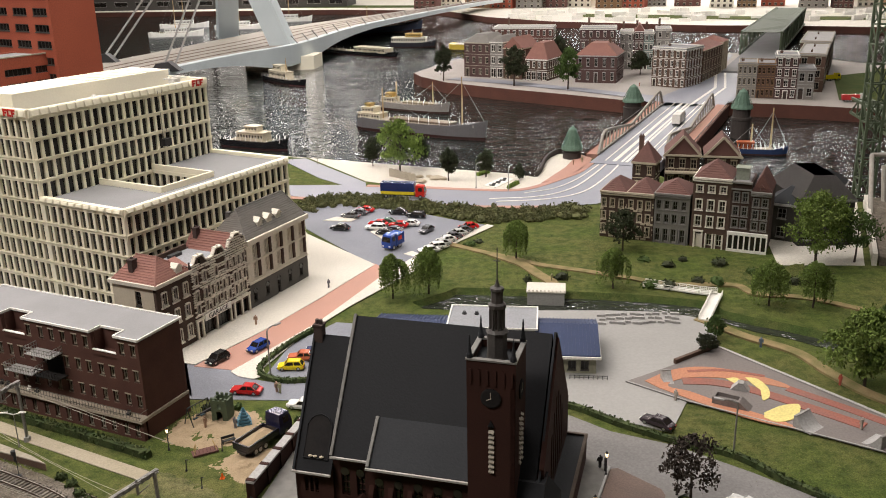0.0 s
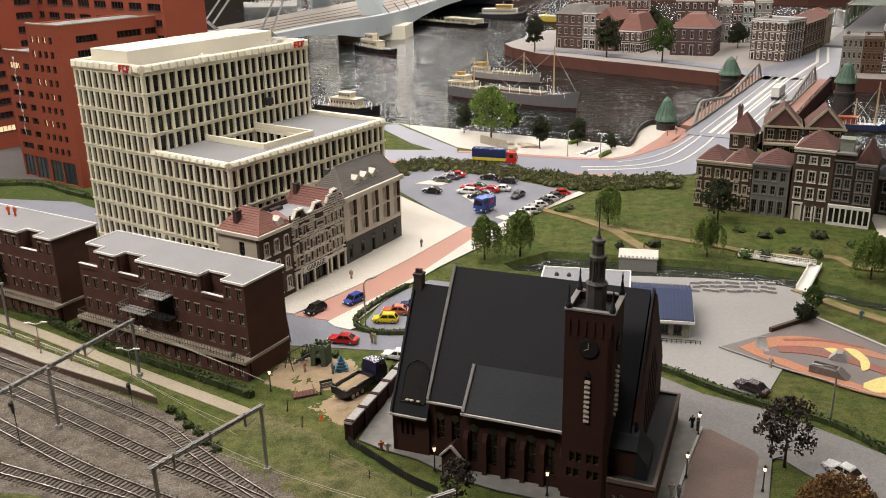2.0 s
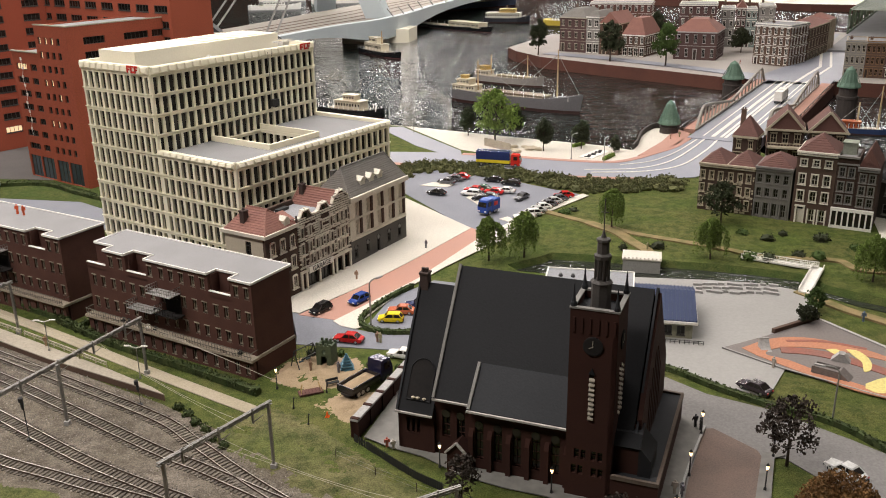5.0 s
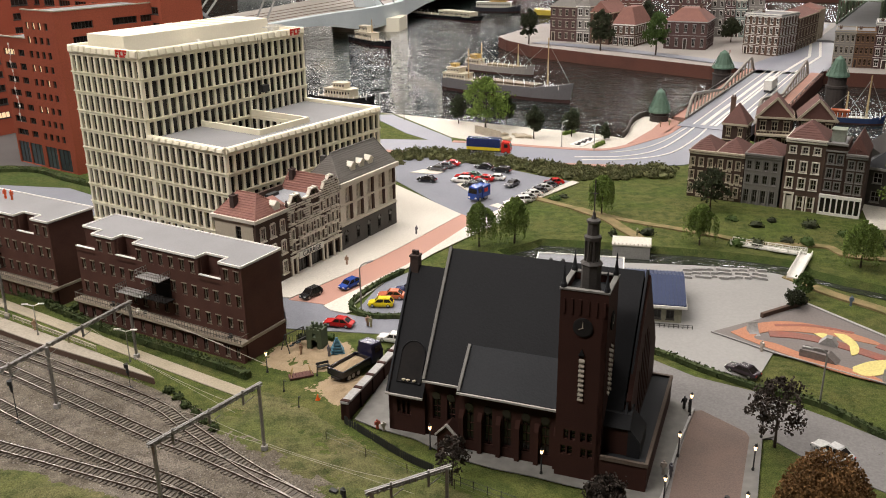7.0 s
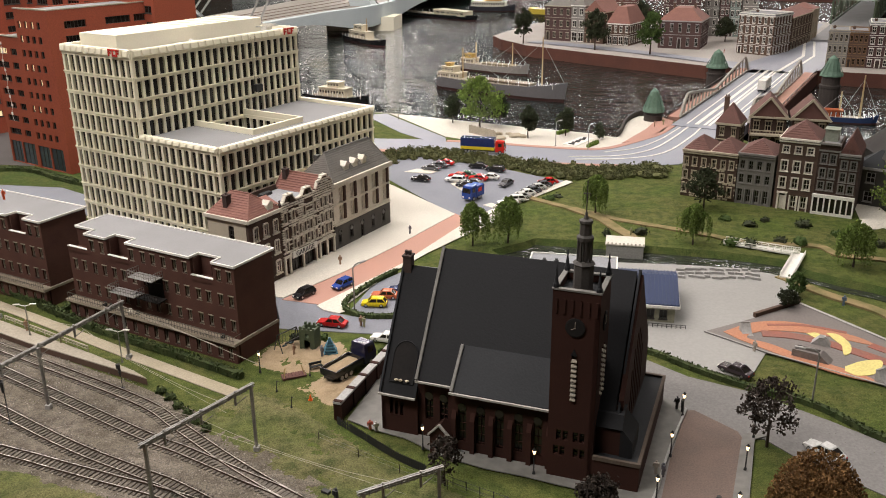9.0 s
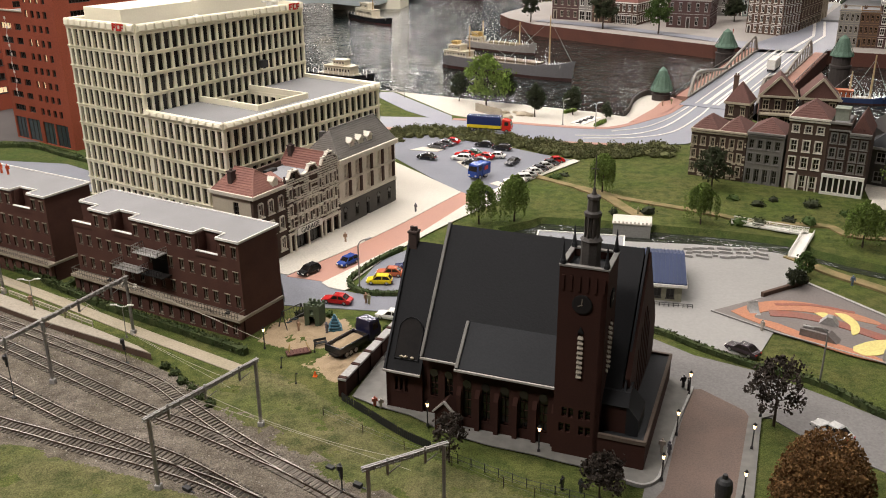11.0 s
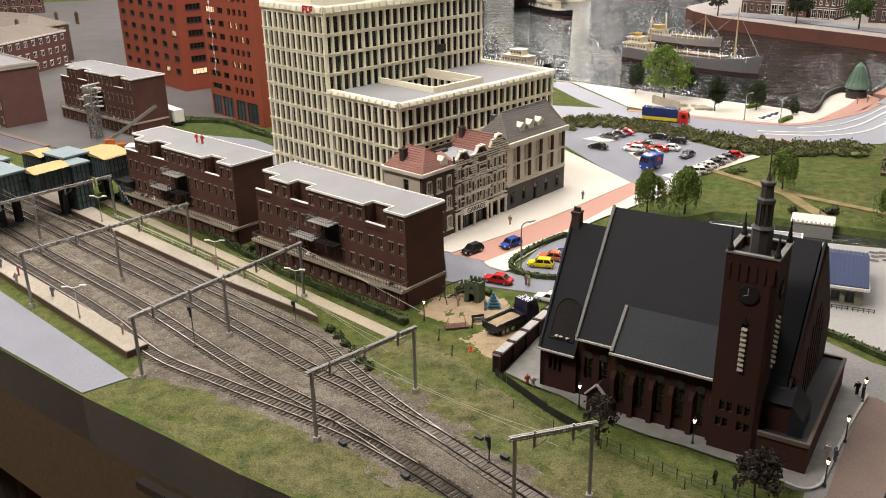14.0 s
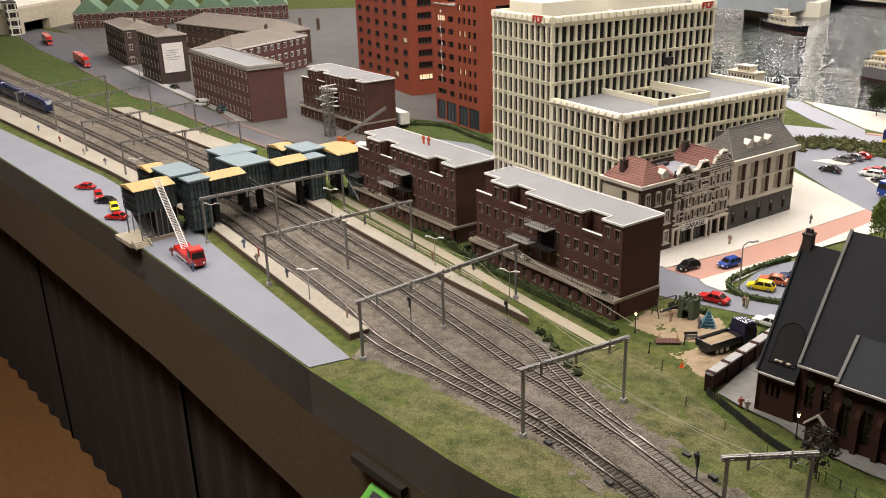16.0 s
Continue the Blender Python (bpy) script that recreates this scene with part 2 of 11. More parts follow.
M["pave"] = material("pale_paving", (0.62, 0.585, 0.51), 0.8, (0.54, 0.5, 0.43), 8, 300, 0.15)
M["pave_grey"] = material("grey_concrete", (0.38, 0.37, 0.355), 0.8, (0.31, 0.30, 0.29), 8, 300, 0.15)
M["street_grey"] = material("street_asphalt", (0.11, 0.108, 0.118), 0.7, (0.085, 0.083, 0.09), 9, 500, 0.1)
M["concrete"] = material("smooth_concrete", (0.32, 0.312, 0.295), 0.75, (0.265, 0.258, 0.243), 5, 200, 0.05, grain=0.05)
M["platform"] = material("platform_slab", (0.35, 0.312, 0.25), 0.85, (0.255, 0.225, 0.175), 12, 300, 0.15)
M["island_pave"] = material("island_paving", (0.4, 0.365, 0.33), 0.8, (0.31, 0.285, 0.26), 5, 300, 0.15)
M["redpave"] = material("red_brick_paving", (0.47, 0.26, 0.2), 0.85, (0.40, 0.235, 0.19), 12, 500, 0.3)
M["asphalt_warm"] = material("worn_street", (0.2, 0.192, 0.185), 0.8, (0.175, 0.166, 0.158), 8, 300, 0.1)
M["pave_church"] = material("churchyard_paving", (0.21, 0.203, 0.187), 0.85, (0.15, 0.145, 0.132), 14, 80, 0.1)
M["verge_tan"] = material("tan_gravel", (0.36, 0.31, 0.23), 0.9, (0.27, 0.24, 0.16), 20, 400, 0.4)
M["redpave2"] = material("worn_red_paving", (0.175, 0.125, 0.104), 0.85, (0.125, 0.1, 0.086), 22, 500, 0.3)
M["sand"] = material("sand", (0.36, 0.27, 0.17), 0.95, (0.25, 0.19, 0.115), 45, 600, 0.5)
M["path"] = material("sandy_path", (0.27, 0.2, 0.1), 0.95, (0.13, 0.125, 0.045), 38, 500, 0.5, mix=0.8)
M["water"] = water("harbour_water", (0.012, 0.018, 0.016), 12, 38, 1.0, 0.012, 0.011)
M["pond"] = water("pond_water", (0.03, 0.034, 0.026), 22, 60, 0.6, 0.03, 0.005)
M["brick_dark"] = material("dark_brown_brick", (0.1, 0.046, 0.034), 0.9, (0.066, 0.027, 0.022), 25, 700, 0.35, spread=0.06)
M["brick_church"] = material("church_brick", (0.043, 0.0155, 0.0105), 0.9, (0.03, 0.0115, 0.008), 22, 800, 0.4)
M["brick_quay"] = material("quay_brick", (0.12, 0.048, 0.034), 0.85, (0.08, 0.036, 0.028), 12, 300, 0.4)
M["brick_brown"] = material("brown_brick", (0.12, 0.075, 0.055), 0.9, (0.09, 0.055, 0.042), 30, 700, 0.4, spread=0.15)
M["brick_red"] = material("red_brick", (0.13, 0.062, 0.052), 0.9, (0.095, 0.048, 0.042), 25, 700, 0.4, spread=0.1)
M["redtower"] = material("orange_red_cladding", (0.32, 0.078, 0.042), 0.75, (0.27, 0.064, 0.035), 10, 300, 0.15)
M["stone"] = material("weathered_stone", (0.47, 0.41, 0.31), 0.85, (0.33, 0.28, 0.2), 40, 500, 0.35)
M["stone_white"] = material("whitewashed_stone", (0.68, 0.64, 0.55), 0.8, (0.56, 0.51, 0.42), 45, 500, 0.25)
M["cream"] = material("cream_plastic", (0.9, 0.84, 0.66), 0.4, (0.87, 0.81, 0.63), 9, 250, 0.04, grain=0.03)
M["cream_roof"] = material("pale_cream_panel", (0.9, 0.85, 0.69), 0.5, (0.87, 0.82, 0.66), 9, 250, 0.04, grain=0.03)
M["roof_grey"] = material("roof_felt", (0.25, 0.247, 0.25), 0.85, (0.205, 0.202, 0.202), 14, 500, 0.25, grain=0.06)
M["white"] = material("white_paint", (0.78, 0.76, 0.71), 0.6, (0.7, 0.67, 0.6), 40, 400, 0.1)
M["slate"] = material("black_slate", (0.0145, 0.015, 0.0168), 0.72, (0.011, 0.0115, 0.013), 9, 400, 0.3, spec=0.25, grain=0.1)
M["slate_worn"] = material("worn_slate", (0.024, 0.026, 0.029), 0.7, (0.018, 0.0195, 0.022), 16, 400, 0.3, spec=0.25, grain=0.1)
M["tile_red"] = material("red_roof_tile", (0.26, 0.125, 0.1), 0.8, (0.205, 0.1, 0.082), 40, 500, 0.4, island=0.15)
M["tile_brown"] = material("brown_roof_tile", (0.2, 0.1, 0.085), 0.8, (0.15, 0.075, 0.065), 40, 500, 0.4, island=0.1)
M["tile_grey"] = material("grey_roof_slate", (0.2, 0.187, 0.168), 0.8, (0.155, 0.145, 0.13), 40, 500, 0.4, island=0.12)
M["window"] = glass_dark("dark_glass", (0.02, 0.017, 0.015), 0.15)
M["window_b"] = glass_dark("bluish_glass", (0.06, 0.08, 0.09))
M["lit"] = material("lit_window", (0.8, 0.6, 0.3), 0.6, bump=0, emit=((1, 0.72, 0.45), 0.8))
M["steel"] = material("galvanised_steel", (0.3, 0.29, 0.27), 0.45, (0.22, 0.21, 0.2), 80, 500, 0.1, metal=0.6)
M["dark_metal"] = material("dark_metal", (0.035, 0.036, 0.038), 0.5, (0.05, 0.048, 0.045), 60, 400, 0.1, metal=0.2)
M["rail_rust"] = material("rusty_rail", (0.1, 0.065, 0.045), 0.5, (0.07, 0.05, 0.04), 60, 400, 0.1, metal=0.5)
M["rail_bright"] = material("polished_rail", (0.46, 0.43, 0.38), 0.34, (0.26, 0.23, 0.2), 40, 400, 0.05, metal=0.9)
M["sleeper"] = material("dusty_sleeper", (0.14, 0.122, 0.102), 0.9, (0.09, 0.078, 0.065), 60, 500, 0.3, spread=0.25, island=0.25)
M["fascia"] = material("brown_fascia_board", (0.1, 0.075, 0.044), 0.7, (0.086, 0.064, 0.038), 4, 120, 0.08)
M["curtain"] = material("dark_curtain", (0.035, 0.027, 0.022), 0.95, (0.027, 0.021, 0.018), 8, 300, 0.2)
M["floor_wood"] = material("orange_wood_floor", (0.17, 0.08, 0.03), 0.5, (0.135, 0.062, 0.023), 5, 60, 0.1)
M["room"] = material("hall_wall", (0.022, 0.021, 0.02), 0.9, (0.017, 0.0165, 0.016), 1.2, 20, 0.05)
M["ceiling"] = material("ceiling_paint", (0.03, 0.029, 0.028), 0.9, (0.024, 0.023, 0.022), 1.2, 20, 0.05)
M["room_pale"] = material("pale_reflected_wall", (0.55, 0.53, 0.5), 0.9, (0.5, 0.48, 0.45), 1.2, 20, 0.05)
M["leaf"] = material("tree_leaves", (0.05, 0.085, 0.02), 0.85, (0.075, 0.11, 0.026), 20, 200, 0, spread=0.12, island=0.35)
M["leaf_light"] = material("light_green_leaves", (0.13, 0.2, 0.035), 0.85, (0.17, 0.23, 0.05), 20, 200, 0, island=0.35)
M["leaf_dark"] = material("dark_leaves", (0.032, 0.042, 0.018), 0.85, (0.04, 0.036, 0.022), 20, 200, 0, spread=0.15, island=0.35)
M["leaf_brown"] = material("autumn_leaves", (0.17, 0.09, 0.032), 0.9, (0.11, 0.065, 0.026), 20, 200, 0, island=0.35)
M["hedge"] = material("hedge_leaves", (0.042, 0.065, 0.02), 0.9, (0.085, 0.09, 0.035), 60, 500, 0.6, island=0.3, depth=0.002)
M["belt"] = material("olive_shrubs", (0.08, 0.088, 0.032), 0.9, (0.12, 0.112, 0.05), 30, 300, 0, island=0.35)
M["bark"] = material("bark", (0.06, 0.045, 0.035), 0.9, None, 60, 500, 0.3)

# ---------------- hall ----------------
mb = MB()
mb.box(-16, -2.2, -0.97, 16, 34, -0.95)
tagged(link("floor", mb, M["floor_wood"]), "worn orange-brown wooden hall floor", "floor", "", "structure")
# Walls stand unseen; the north one is pale to brighten the water's reflections.
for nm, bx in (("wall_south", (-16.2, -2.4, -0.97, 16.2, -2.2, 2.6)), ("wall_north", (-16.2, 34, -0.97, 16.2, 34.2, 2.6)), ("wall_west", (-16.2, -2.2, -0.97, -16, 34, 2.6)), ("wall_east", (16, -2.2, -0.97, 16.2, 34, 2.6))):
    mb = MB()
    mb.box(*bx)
    tagged(link(nm, mb, M["room_pale" if nm == "wall_north" else "room"]), "unseen pale wall that brightens the water reflections" if nm == "wall_north" else "plain dark hall wall", "wall", "", "structure")
mb = MB()
mb.box(-16.2, -2.4, 2.6, 16.2, 34.2, 2.7)
tagged(link("ceiling", mb, M["ceiling"]), "dim grey hall ceiling", "ceiling", "", "structure")


def land(name, poly, holes, z, depth, mat, label, side=None):
    """A piece of ground with real edges; holes are cut through it."""
    mb = MB()
    loops = [poly] + holes
    flat = [p for lo in loops for p in lo]
    tri = tessellate_polygon([[Vector((x, y, 0)) for x, y in lo] for lo in loops])
    vs = [(x, y, z) for x, y in flat]
    fs = []
    for t in tri:
        a, b, c = (flat[i] for i in t)
        fs.append(t if (b[0] - a[0]) * (c[1] - a[1]) - (b[1] - a[1]) * (c[0] - a[0]) > 0 else t[::-1])
    mb.add(vs, fs)
    ob = tagged(link(name, mb, mat), label, "ground", "", "structure")
    rim = MB()
    for k, lo in enumerate(loops):
        ccw = area2(lo) > 0
        if (k == 0) != ccw:
            lo = lo[::-1]
        for i in range(len(lo)):
            a, b = lo[i], lo[(i + 1) % len(lo)]
            rim.add([(*a, z - depth), (*b, z - depth), (*b, z), (*a, z)], [(0, 1, 2, 3)])
    return ob, rim


FRONT = [(-6.5, 2.62), (-2.334, 1.478), (-1.364, 1.199), (-0.730, 0.993), (-0.55, 0.945), (-0.436, 0.912), (-0.36, 0.895), (-0.2, 0.885), (0.3, 0.89), (1.3, 0.93)]
QUAY = [(0.556, 3.03), (0.62, 2.86), (0.86, 2.70), (1.2, 2.62), (1.6, 2.6)]
QUAY_W = [(-5.5, 7.2), (-2.7, 5.6), (-2.25, 4.7), (-1.2, 3.5), (-0.629, 3.257), (-0.468, 3.2), (-0.281, 3.131), (-0.071, 3.059), (0.128, 2.993), (0.204, 2.945), (0.225, 3.02), (0.243, 3.16), (0.29, 3.275), (0.36, 3.275), (0.395, 3.21)]
NEAR = FRONT + [(2.3, 1.25), (2.6, 2.55), (1.6, 2.6)] + QUAY[::-1][1:] + QUAY_W[::-1] + [(-8.0, 7.5), (-8.0, 3.0)]
POND = [(-0.085, 1.905), (-0.02, 1.962), (0.0, 1.987), (0.14, 1.979), (0.235, 1.967), (0.32, 1.958), (0.39, 1.948), (0.478, 1.925), (0.515, 1.905), (0.522, 1.868), (0.57, 1.836), (0.627, 1.805), (0.72, 1.745), (0.9, 1.68), (1.2, 1.62), (1.2, 1.55), (0.9, 1.58), (0.70, 1.66), (0.61, 1.738), (0.555, 1.768), (0.51, 1.806), (0.452, 1.843), (0.40, 1.862), (0.30, 1.868), (0.17, 1.866), (0.0, 1.865), (-0.06, 1.872)]
g, rim = land("ground", NEAR, [POND], 0.0, 0.075, M["grass"], "flocked green model grass ground with worn patches")
tagged(link("quay_wall", rim, M["pave_grey"]), "grey concrete edge of the near quay", "wall", "", "structure")
bank = MB()
for i in range(len(POND)):
    a, b = Vector(POND[i]), Vector(POND[(i + 1) % len(POND)])
    u = [(POND[(i + k - 1) % len(POND)], POND[(i + k + 1) % len(POND)]) for k in (0, 1)]
    n = [Vector((q[1] - p[1], p[0] - q[0])).normalized() * .013 for p, q in u]
    bank.add([(*a, .001), (*b, .001), (*(b + n[1]), -.0135), (*(a + n[0]), -.0135)], [(0, 1, 2, 3)])
tagged(link("pond_bank", bank, M["grass2"]), "sloping dark grass bank round the pond", "bank", "", "structure")
ISLAND = [(-0.419, 5.5), (-0.36, 5.33), (-0.2, 5.08), (-0.05, 4.96), (0.15, 4.8), (0.407, 4.62), (0.654, 4.43), (0.76, 4.40), (1.146, 4.317), (1.373, 4.25), (1.62, 4.14), (1.85, 4.0), (2.7, 3.7), (3.4, 4.9), (2.35, 5.55), (2.05, 6.0), (1.5, 6.45), (1.3, 6.05), (0.6, 6.35), (-0.2, 6.2)]
g, rim = land("island_ground", ISLAND, [], 0.0, 0.08, M["island_pave"], "pale paved island quay across the harbour")
tagged(link("island_quay_wall", rim, M["brick_quay"]), "dark red brick quay wall of the island", "wall", "", "structure")
FAR = [(-8.5, 12.5), (-2.0, 12.0), (-0.6, 11.4), (-0.05, 10.17), (0.6, 9.38), (1.95, 8.61), (2.4, 8.52), (3.35, 8.15), (6.0, 7.4), (8.8, 7.2), (8.8, 15.2), (-8.5, 15.2)]
g, rim = land("far_ground", FAR, [], 0.0, 0.08, M["pave"], "pale far shore of the harbour")
tagged(link("far_quay_wall", rim, M["brick_quay"]), "dark brick quay wall of the far shore", "wall", "", "structure")
mb = MB()
mb.add([(-8.8, 2.4, -0.06), (8.8, 2.4, -0.06), (8.8, 15.3, -0.06), (-8.8, 15.3, -0.06)], [(0, 1, 2, 3)])
tagged(link("water", mb, M["water"]), "dark rippled harbour water made of gloss resin", "water", "", "structure")
mb = MB()
mb.prism(POND, -0.02, -0.011)
tagged(link("pond_water", mb, M["pond"]), "small dark rippled park pond", "water", "", "structure")

# the layout's front: fascia board, dark curtain below it
mb, cu = MB(), MB()
for i in range(len(FRONT) - 1):
    a, b = FRONT[i], FRONT[i + 1]
    mb.add([(*a, -0.252), (*b, -0.252), (*b, 0.0), (*a, 0.0), (a[0] + .01, a[1] + .03, -0.252), (b[0] + .01, b[1] + .03, -0.252), (b[0] + .01, b[1] + .03, -0.004), (a[0] + .01, a[1] + .03, -0.004)], [(0, 1, 2, 3), (4, 7, 6, 5), (0, 4, 5, 1), (3, 2, 6, 7)])
    n = max(2, int(math.dist(a, b) / 0.02))
    for k in range(n):
        t0, t1 = k / n, (k + 1) / n
        p, q = (a[0] + (b[0] - a[0]) * t0, a[1] + (b[1] - a[1]) * t0), (a[0] + (b[0] - a[0]) * t1, a[1] + (b[1] - a[1]) * t1)
        o0, o1 = .05 + .007 * math.sin(k * 1.1), .05 + .007 * math.sin((k + 1) * 1.1)
        cu.add([(p[0], p[1] + o0, -0.95), (q[0], q[1] + o1, -0.95), (q[0], q[1] + o1, -0.2), (p[0], p[1] + o0, -0.2)], [(0, 1, 2, 3)])
tagged(link("fascia", mb, M["fascia"]), "brown painted fascia board along the layout's edge", "fascia", "", "structure")
tagged(link("skirt_curtain", cu, M["curtain"]), "dark pleated curtain under the layout's edge", "curtain", "", "structure")

# ---------------- roads, paving and paths ----------------
D, N, O = Vector((0.924, -0.383)), Vector((0.383, 0.924)), Vector((-0.9, 1.19))


def yard(s, n):
    p = O + D * s + N * n
    return (p.x, p.y)


sheet("ballast_bed", [[(-5.0, 2.45), (-3.6, 2.02), (-2.66, 1.793), (-1.824, 1.546), (-0.716, 1.12), (-0.70, 1.05), (-0.55, 1.03), (-0.384, 0.985), (-0.25, 0.94), (-0.1, 0.9), (0.1, 0.91), (-0.05, 0.985), (-0.2, 1.075), (-0.313, 1.15), (-0.42, 1.215), (-0.531, 1.272), (-1.109, 1.508), (-1.795, 1.80), (-2.6, 2.05), (-3.6, 2.35), (-5.0, 2.85)]], 0.0015, M["ballast"], "grey-brown track ballast with weeds")
sheet("street_flats", [[(-0.52, 1.66), (-0.40, 1.49), (-0.23, 1.49), (-0.13, 1.52), (-0.1, 1.56), (-0.29, 1.552), (-0.345, 1.57), (-0.37, 1.60), (-0.47, 1.645)], [(-0.45, 1.62), (-0.40, 1.5), (-0.6, 1.59), (-0.85, 1.73), (-1.3, 1.93), (-1.42, 2.14), (-1.2, 2.1), (-0.9, 1.9), (-0.6, 1.70)]], 0.0012, M["asphalt"], "smooth grey asphalt street beside the flats")
sheet("pavement_shops", [[(-0.50, 1.63), (-0.432, 1.61), (-0.354, 1.747), (-0.278, 1.912), (-0.19, 2.125), (-0.39, 2.35), (-0.47, 2.5), (-0.52, 2.45)]], 0.003, M["pave"], "pale plaza paving before the shops")
sheet("red_road", [[(-0.432, 1.605), (-0.36, 1.592), (-0.254, 1.800), (-0.16, 2.067), (-0.16, 2.10), (-0.195, 2.135), (-0.278, 1.912), (-0.354, 1.747)]], 0.002, M["redpave"], "reddish brick-paved road", "road")
sheet("pavement_park", [[(-0.362, 1.585), (-0.345, 1.568), (-0.315, 1.558), (-0.30, 1.575), (-0.31, 1.60), (-0.27, 1.735), (-0.21, 1.87), (-0.13, 2.02), (-0.095, 2.08), (-0.075, 2.185), (0.075, 2.42), (0.058, 2.435), (-0.097, 2.198), (-0.16, 2.065), (-0.254, 1.798)]], 0.003, M["pave"], "pale kerbed pavement along the park")
sheet("car_park_lot", [[(-0.30, 1.575), (-0.296, 1.564), (-0.26, 1.547), (-0.1, 1.56), (-0.1, 1.78), (-0.22, 1.80), (-0.285, 1.70)]], 0.001, M["asphalt"], "small asphalt car park beside the church")
sheet("car_park", [[(-0.47, 2.62), (-0.405, 2.40), (-0.19, 2.115), (-0.165, 2.06), (-0.097, 2.198), (0.064, 2.427), (-0.03, 2.48), (-0.20, 2.59), (-0.33, 2.64)]], 0.0015, M["asphalt"], "blue-grey asphalt car park")
sheet("parking_islands", [[(-0.345, 2.505), (-0.375, 2.47), (-0.30, 2.46), (-0.285, 2.485)], [(-0.235, 2.37), (-0.19, 2.30), (-0.165, 2.33), (-0.225, 2.385)], [(-0.133, 2.2), (-0.1, 2.175), (-0.09, 2.195), (-0.115, 2.22)]], 0.003, M["pave"], "pale concrete parking islands")
sheet("embankment_road", [[(-0.75, 2.83), (-0.463, 2.70), (-0.293, 2.68), (-0.126, 2.636), (0.031, 2.612), (0.184, 2.612), (0.274, 2.61), (0.358, 2.63), (0.46, 2.75), (0.56, 3.0), (0.556, 3.1), (0.42, 3.16), (0.349, 3.0), (0.279, 2.9), (0.19, 2.795), (0.109, 2.765), (-0.055, 2.786), (-0.192, 2.815), (-0.312, 2.825), (-0.322, 2.88), (-0.463, 3.065), (-0.58, 3.22), (-0.66, 3.2), (-0.475, 2.935), (-0.388, 2.85), (-0.53, 2.845), (-0.75, 2.88)]], 0.002, M["asphalt_blue"], "glossy blue-grey riverside road")
sheet("cycle_path", [strip(smooth_line([(-0.312, 2.825), (-0.192, 2.815), (-0.055, 2.786), (0.109, 2.765), (0.19, 2.795), (0.279, 2.9), (0.349, 3.0), (0.41, 3.15)], 5), 0, 0.022), strip(smooth_line([(-0.6, 2.72), (-0.293, 2.672), (-0.126, 2.63), (0.031, 2.606), (0.274, 2.6)], 5), -0.018, 0.006), [(0.215, 2.86), (0.279, 2.93), (0.349, 3.03), (0.40, 3.19), (0.36, 3.26), (0.30, 3.06)]], 0.003, M["redpave"], "pinkish red cycle path along the river road")
sheet("riverside_promenade", [[(-1.1, 3.44), (-0.629, 3.25), (-0.468, 3.195), (-0.281, 3.126), (-0.071, 3.054), (0.128, 2.988), (0.2, 2.94), (0.235, 3.16), (0.29, 3.27), (0.36, 3.27), (0.39, 3.2), (0.33, 3.02), (0.27, 2.92), (0.18, 2.81), (0.1, 2.785), (-0.055, 2.806), (-0.2, 2.835), (-0.325, 2.9), (-0.45, 3.07), (-0.57, 3.23), (-1.1, 3.38)]], 0.001, M["pave"], "pale riverside promenade paving")
sheet("plaza", [[(0.15, 1.862), (0.30, 1.864), (0.40, 1.858), (0.45, 1.838), (0.49, 1.812), (0.474, 1.705), (0.384, 1.629), (0.294, 1.563), (0.379, 1.499), (0.338, 1.406), (0.2, 1.475), (0.12, 1.49), (0.12, 1.66)]], 0.002, M["concrete"], "wide grey concrete plaza behind the church")
sheet("street_church", [[(-0.1, 1.5), (0.12, 1.49), (0.198, 1.452), (0.252, 1.408), (0.337, 1.372), (0.427, 1.306), (0.60, 1.16), (0.8, 1.0), (0.6, 0.97), (0.49, 1.11), (0.36, 1.215), (0.331, 1.25), (0.303, 1.25), (0.286, 1.17), (0.25, 1.0), (0.11, 1.0), (0.155, 1.04), (0.183, 1.19), (0.239, 1.3), (0.22, 1.33), (0.12, 1.42), (-0.1, 1.44)]], 0.0014, M["asphalt_warm"], "grey asphalt street round the church")
sheet("red_square", [[(0.149, 1.03), (0.164, 1.045), (0.184, 1.08), (0.206, 1.184), (0.238, 1.307), (0.25, 1.31), (0.30, 1.262), (0.303, 1.248), (0.286, 1.169), (0.255, 1.02), (0.23, 0.96), (0.14, 0.98)]], 0.0024, M["redpave2"], "worn reddish paving before the church door", "road")
sheet("pavement_church", [[(-0.215, 1.223), (-0.18, 1.205), (-0.129, 1.188), (-0.071, 1.152), (-0.018, 1.134), (0.032, 1.124), (0.066, 1.114), (0.106, 1.104), (0.142, 1.088), (0.160, 1.083), (0.174, 1.092), (0.184, 1.118), (0.206, 1.205), (0.238, 1.31), (0.232, 1.318), (0.2, 1.35), (-0.15, 1.47), (-0.19, 1.4)], [(0.303, 1.25), (0.31, 1.258), (0.335, 1.255), (0.318, 1.245), (0.308, 1.2), (0.272, 1.035), (0.25, 1.03)]], 0.0036, M["pave_church"], "grey kerbed pavement round the church")
kb = MB()
kl = smooth_line([(0.142, 1.086), (0.160, 1.081), (0.175, 1.091), (0.185, 1.118), (0.207, 1.205), (0.239, 1.31)], 5)
for i in range(len(kl) - 1):
    kb.beam((*kl[i], .003), (*kl[i + 1], .003), .003, .005)
tagged(link("kerb", kb, M["pave_grey"]), "pale stone kerb between church pavement and square", "kerb", "", "structure")
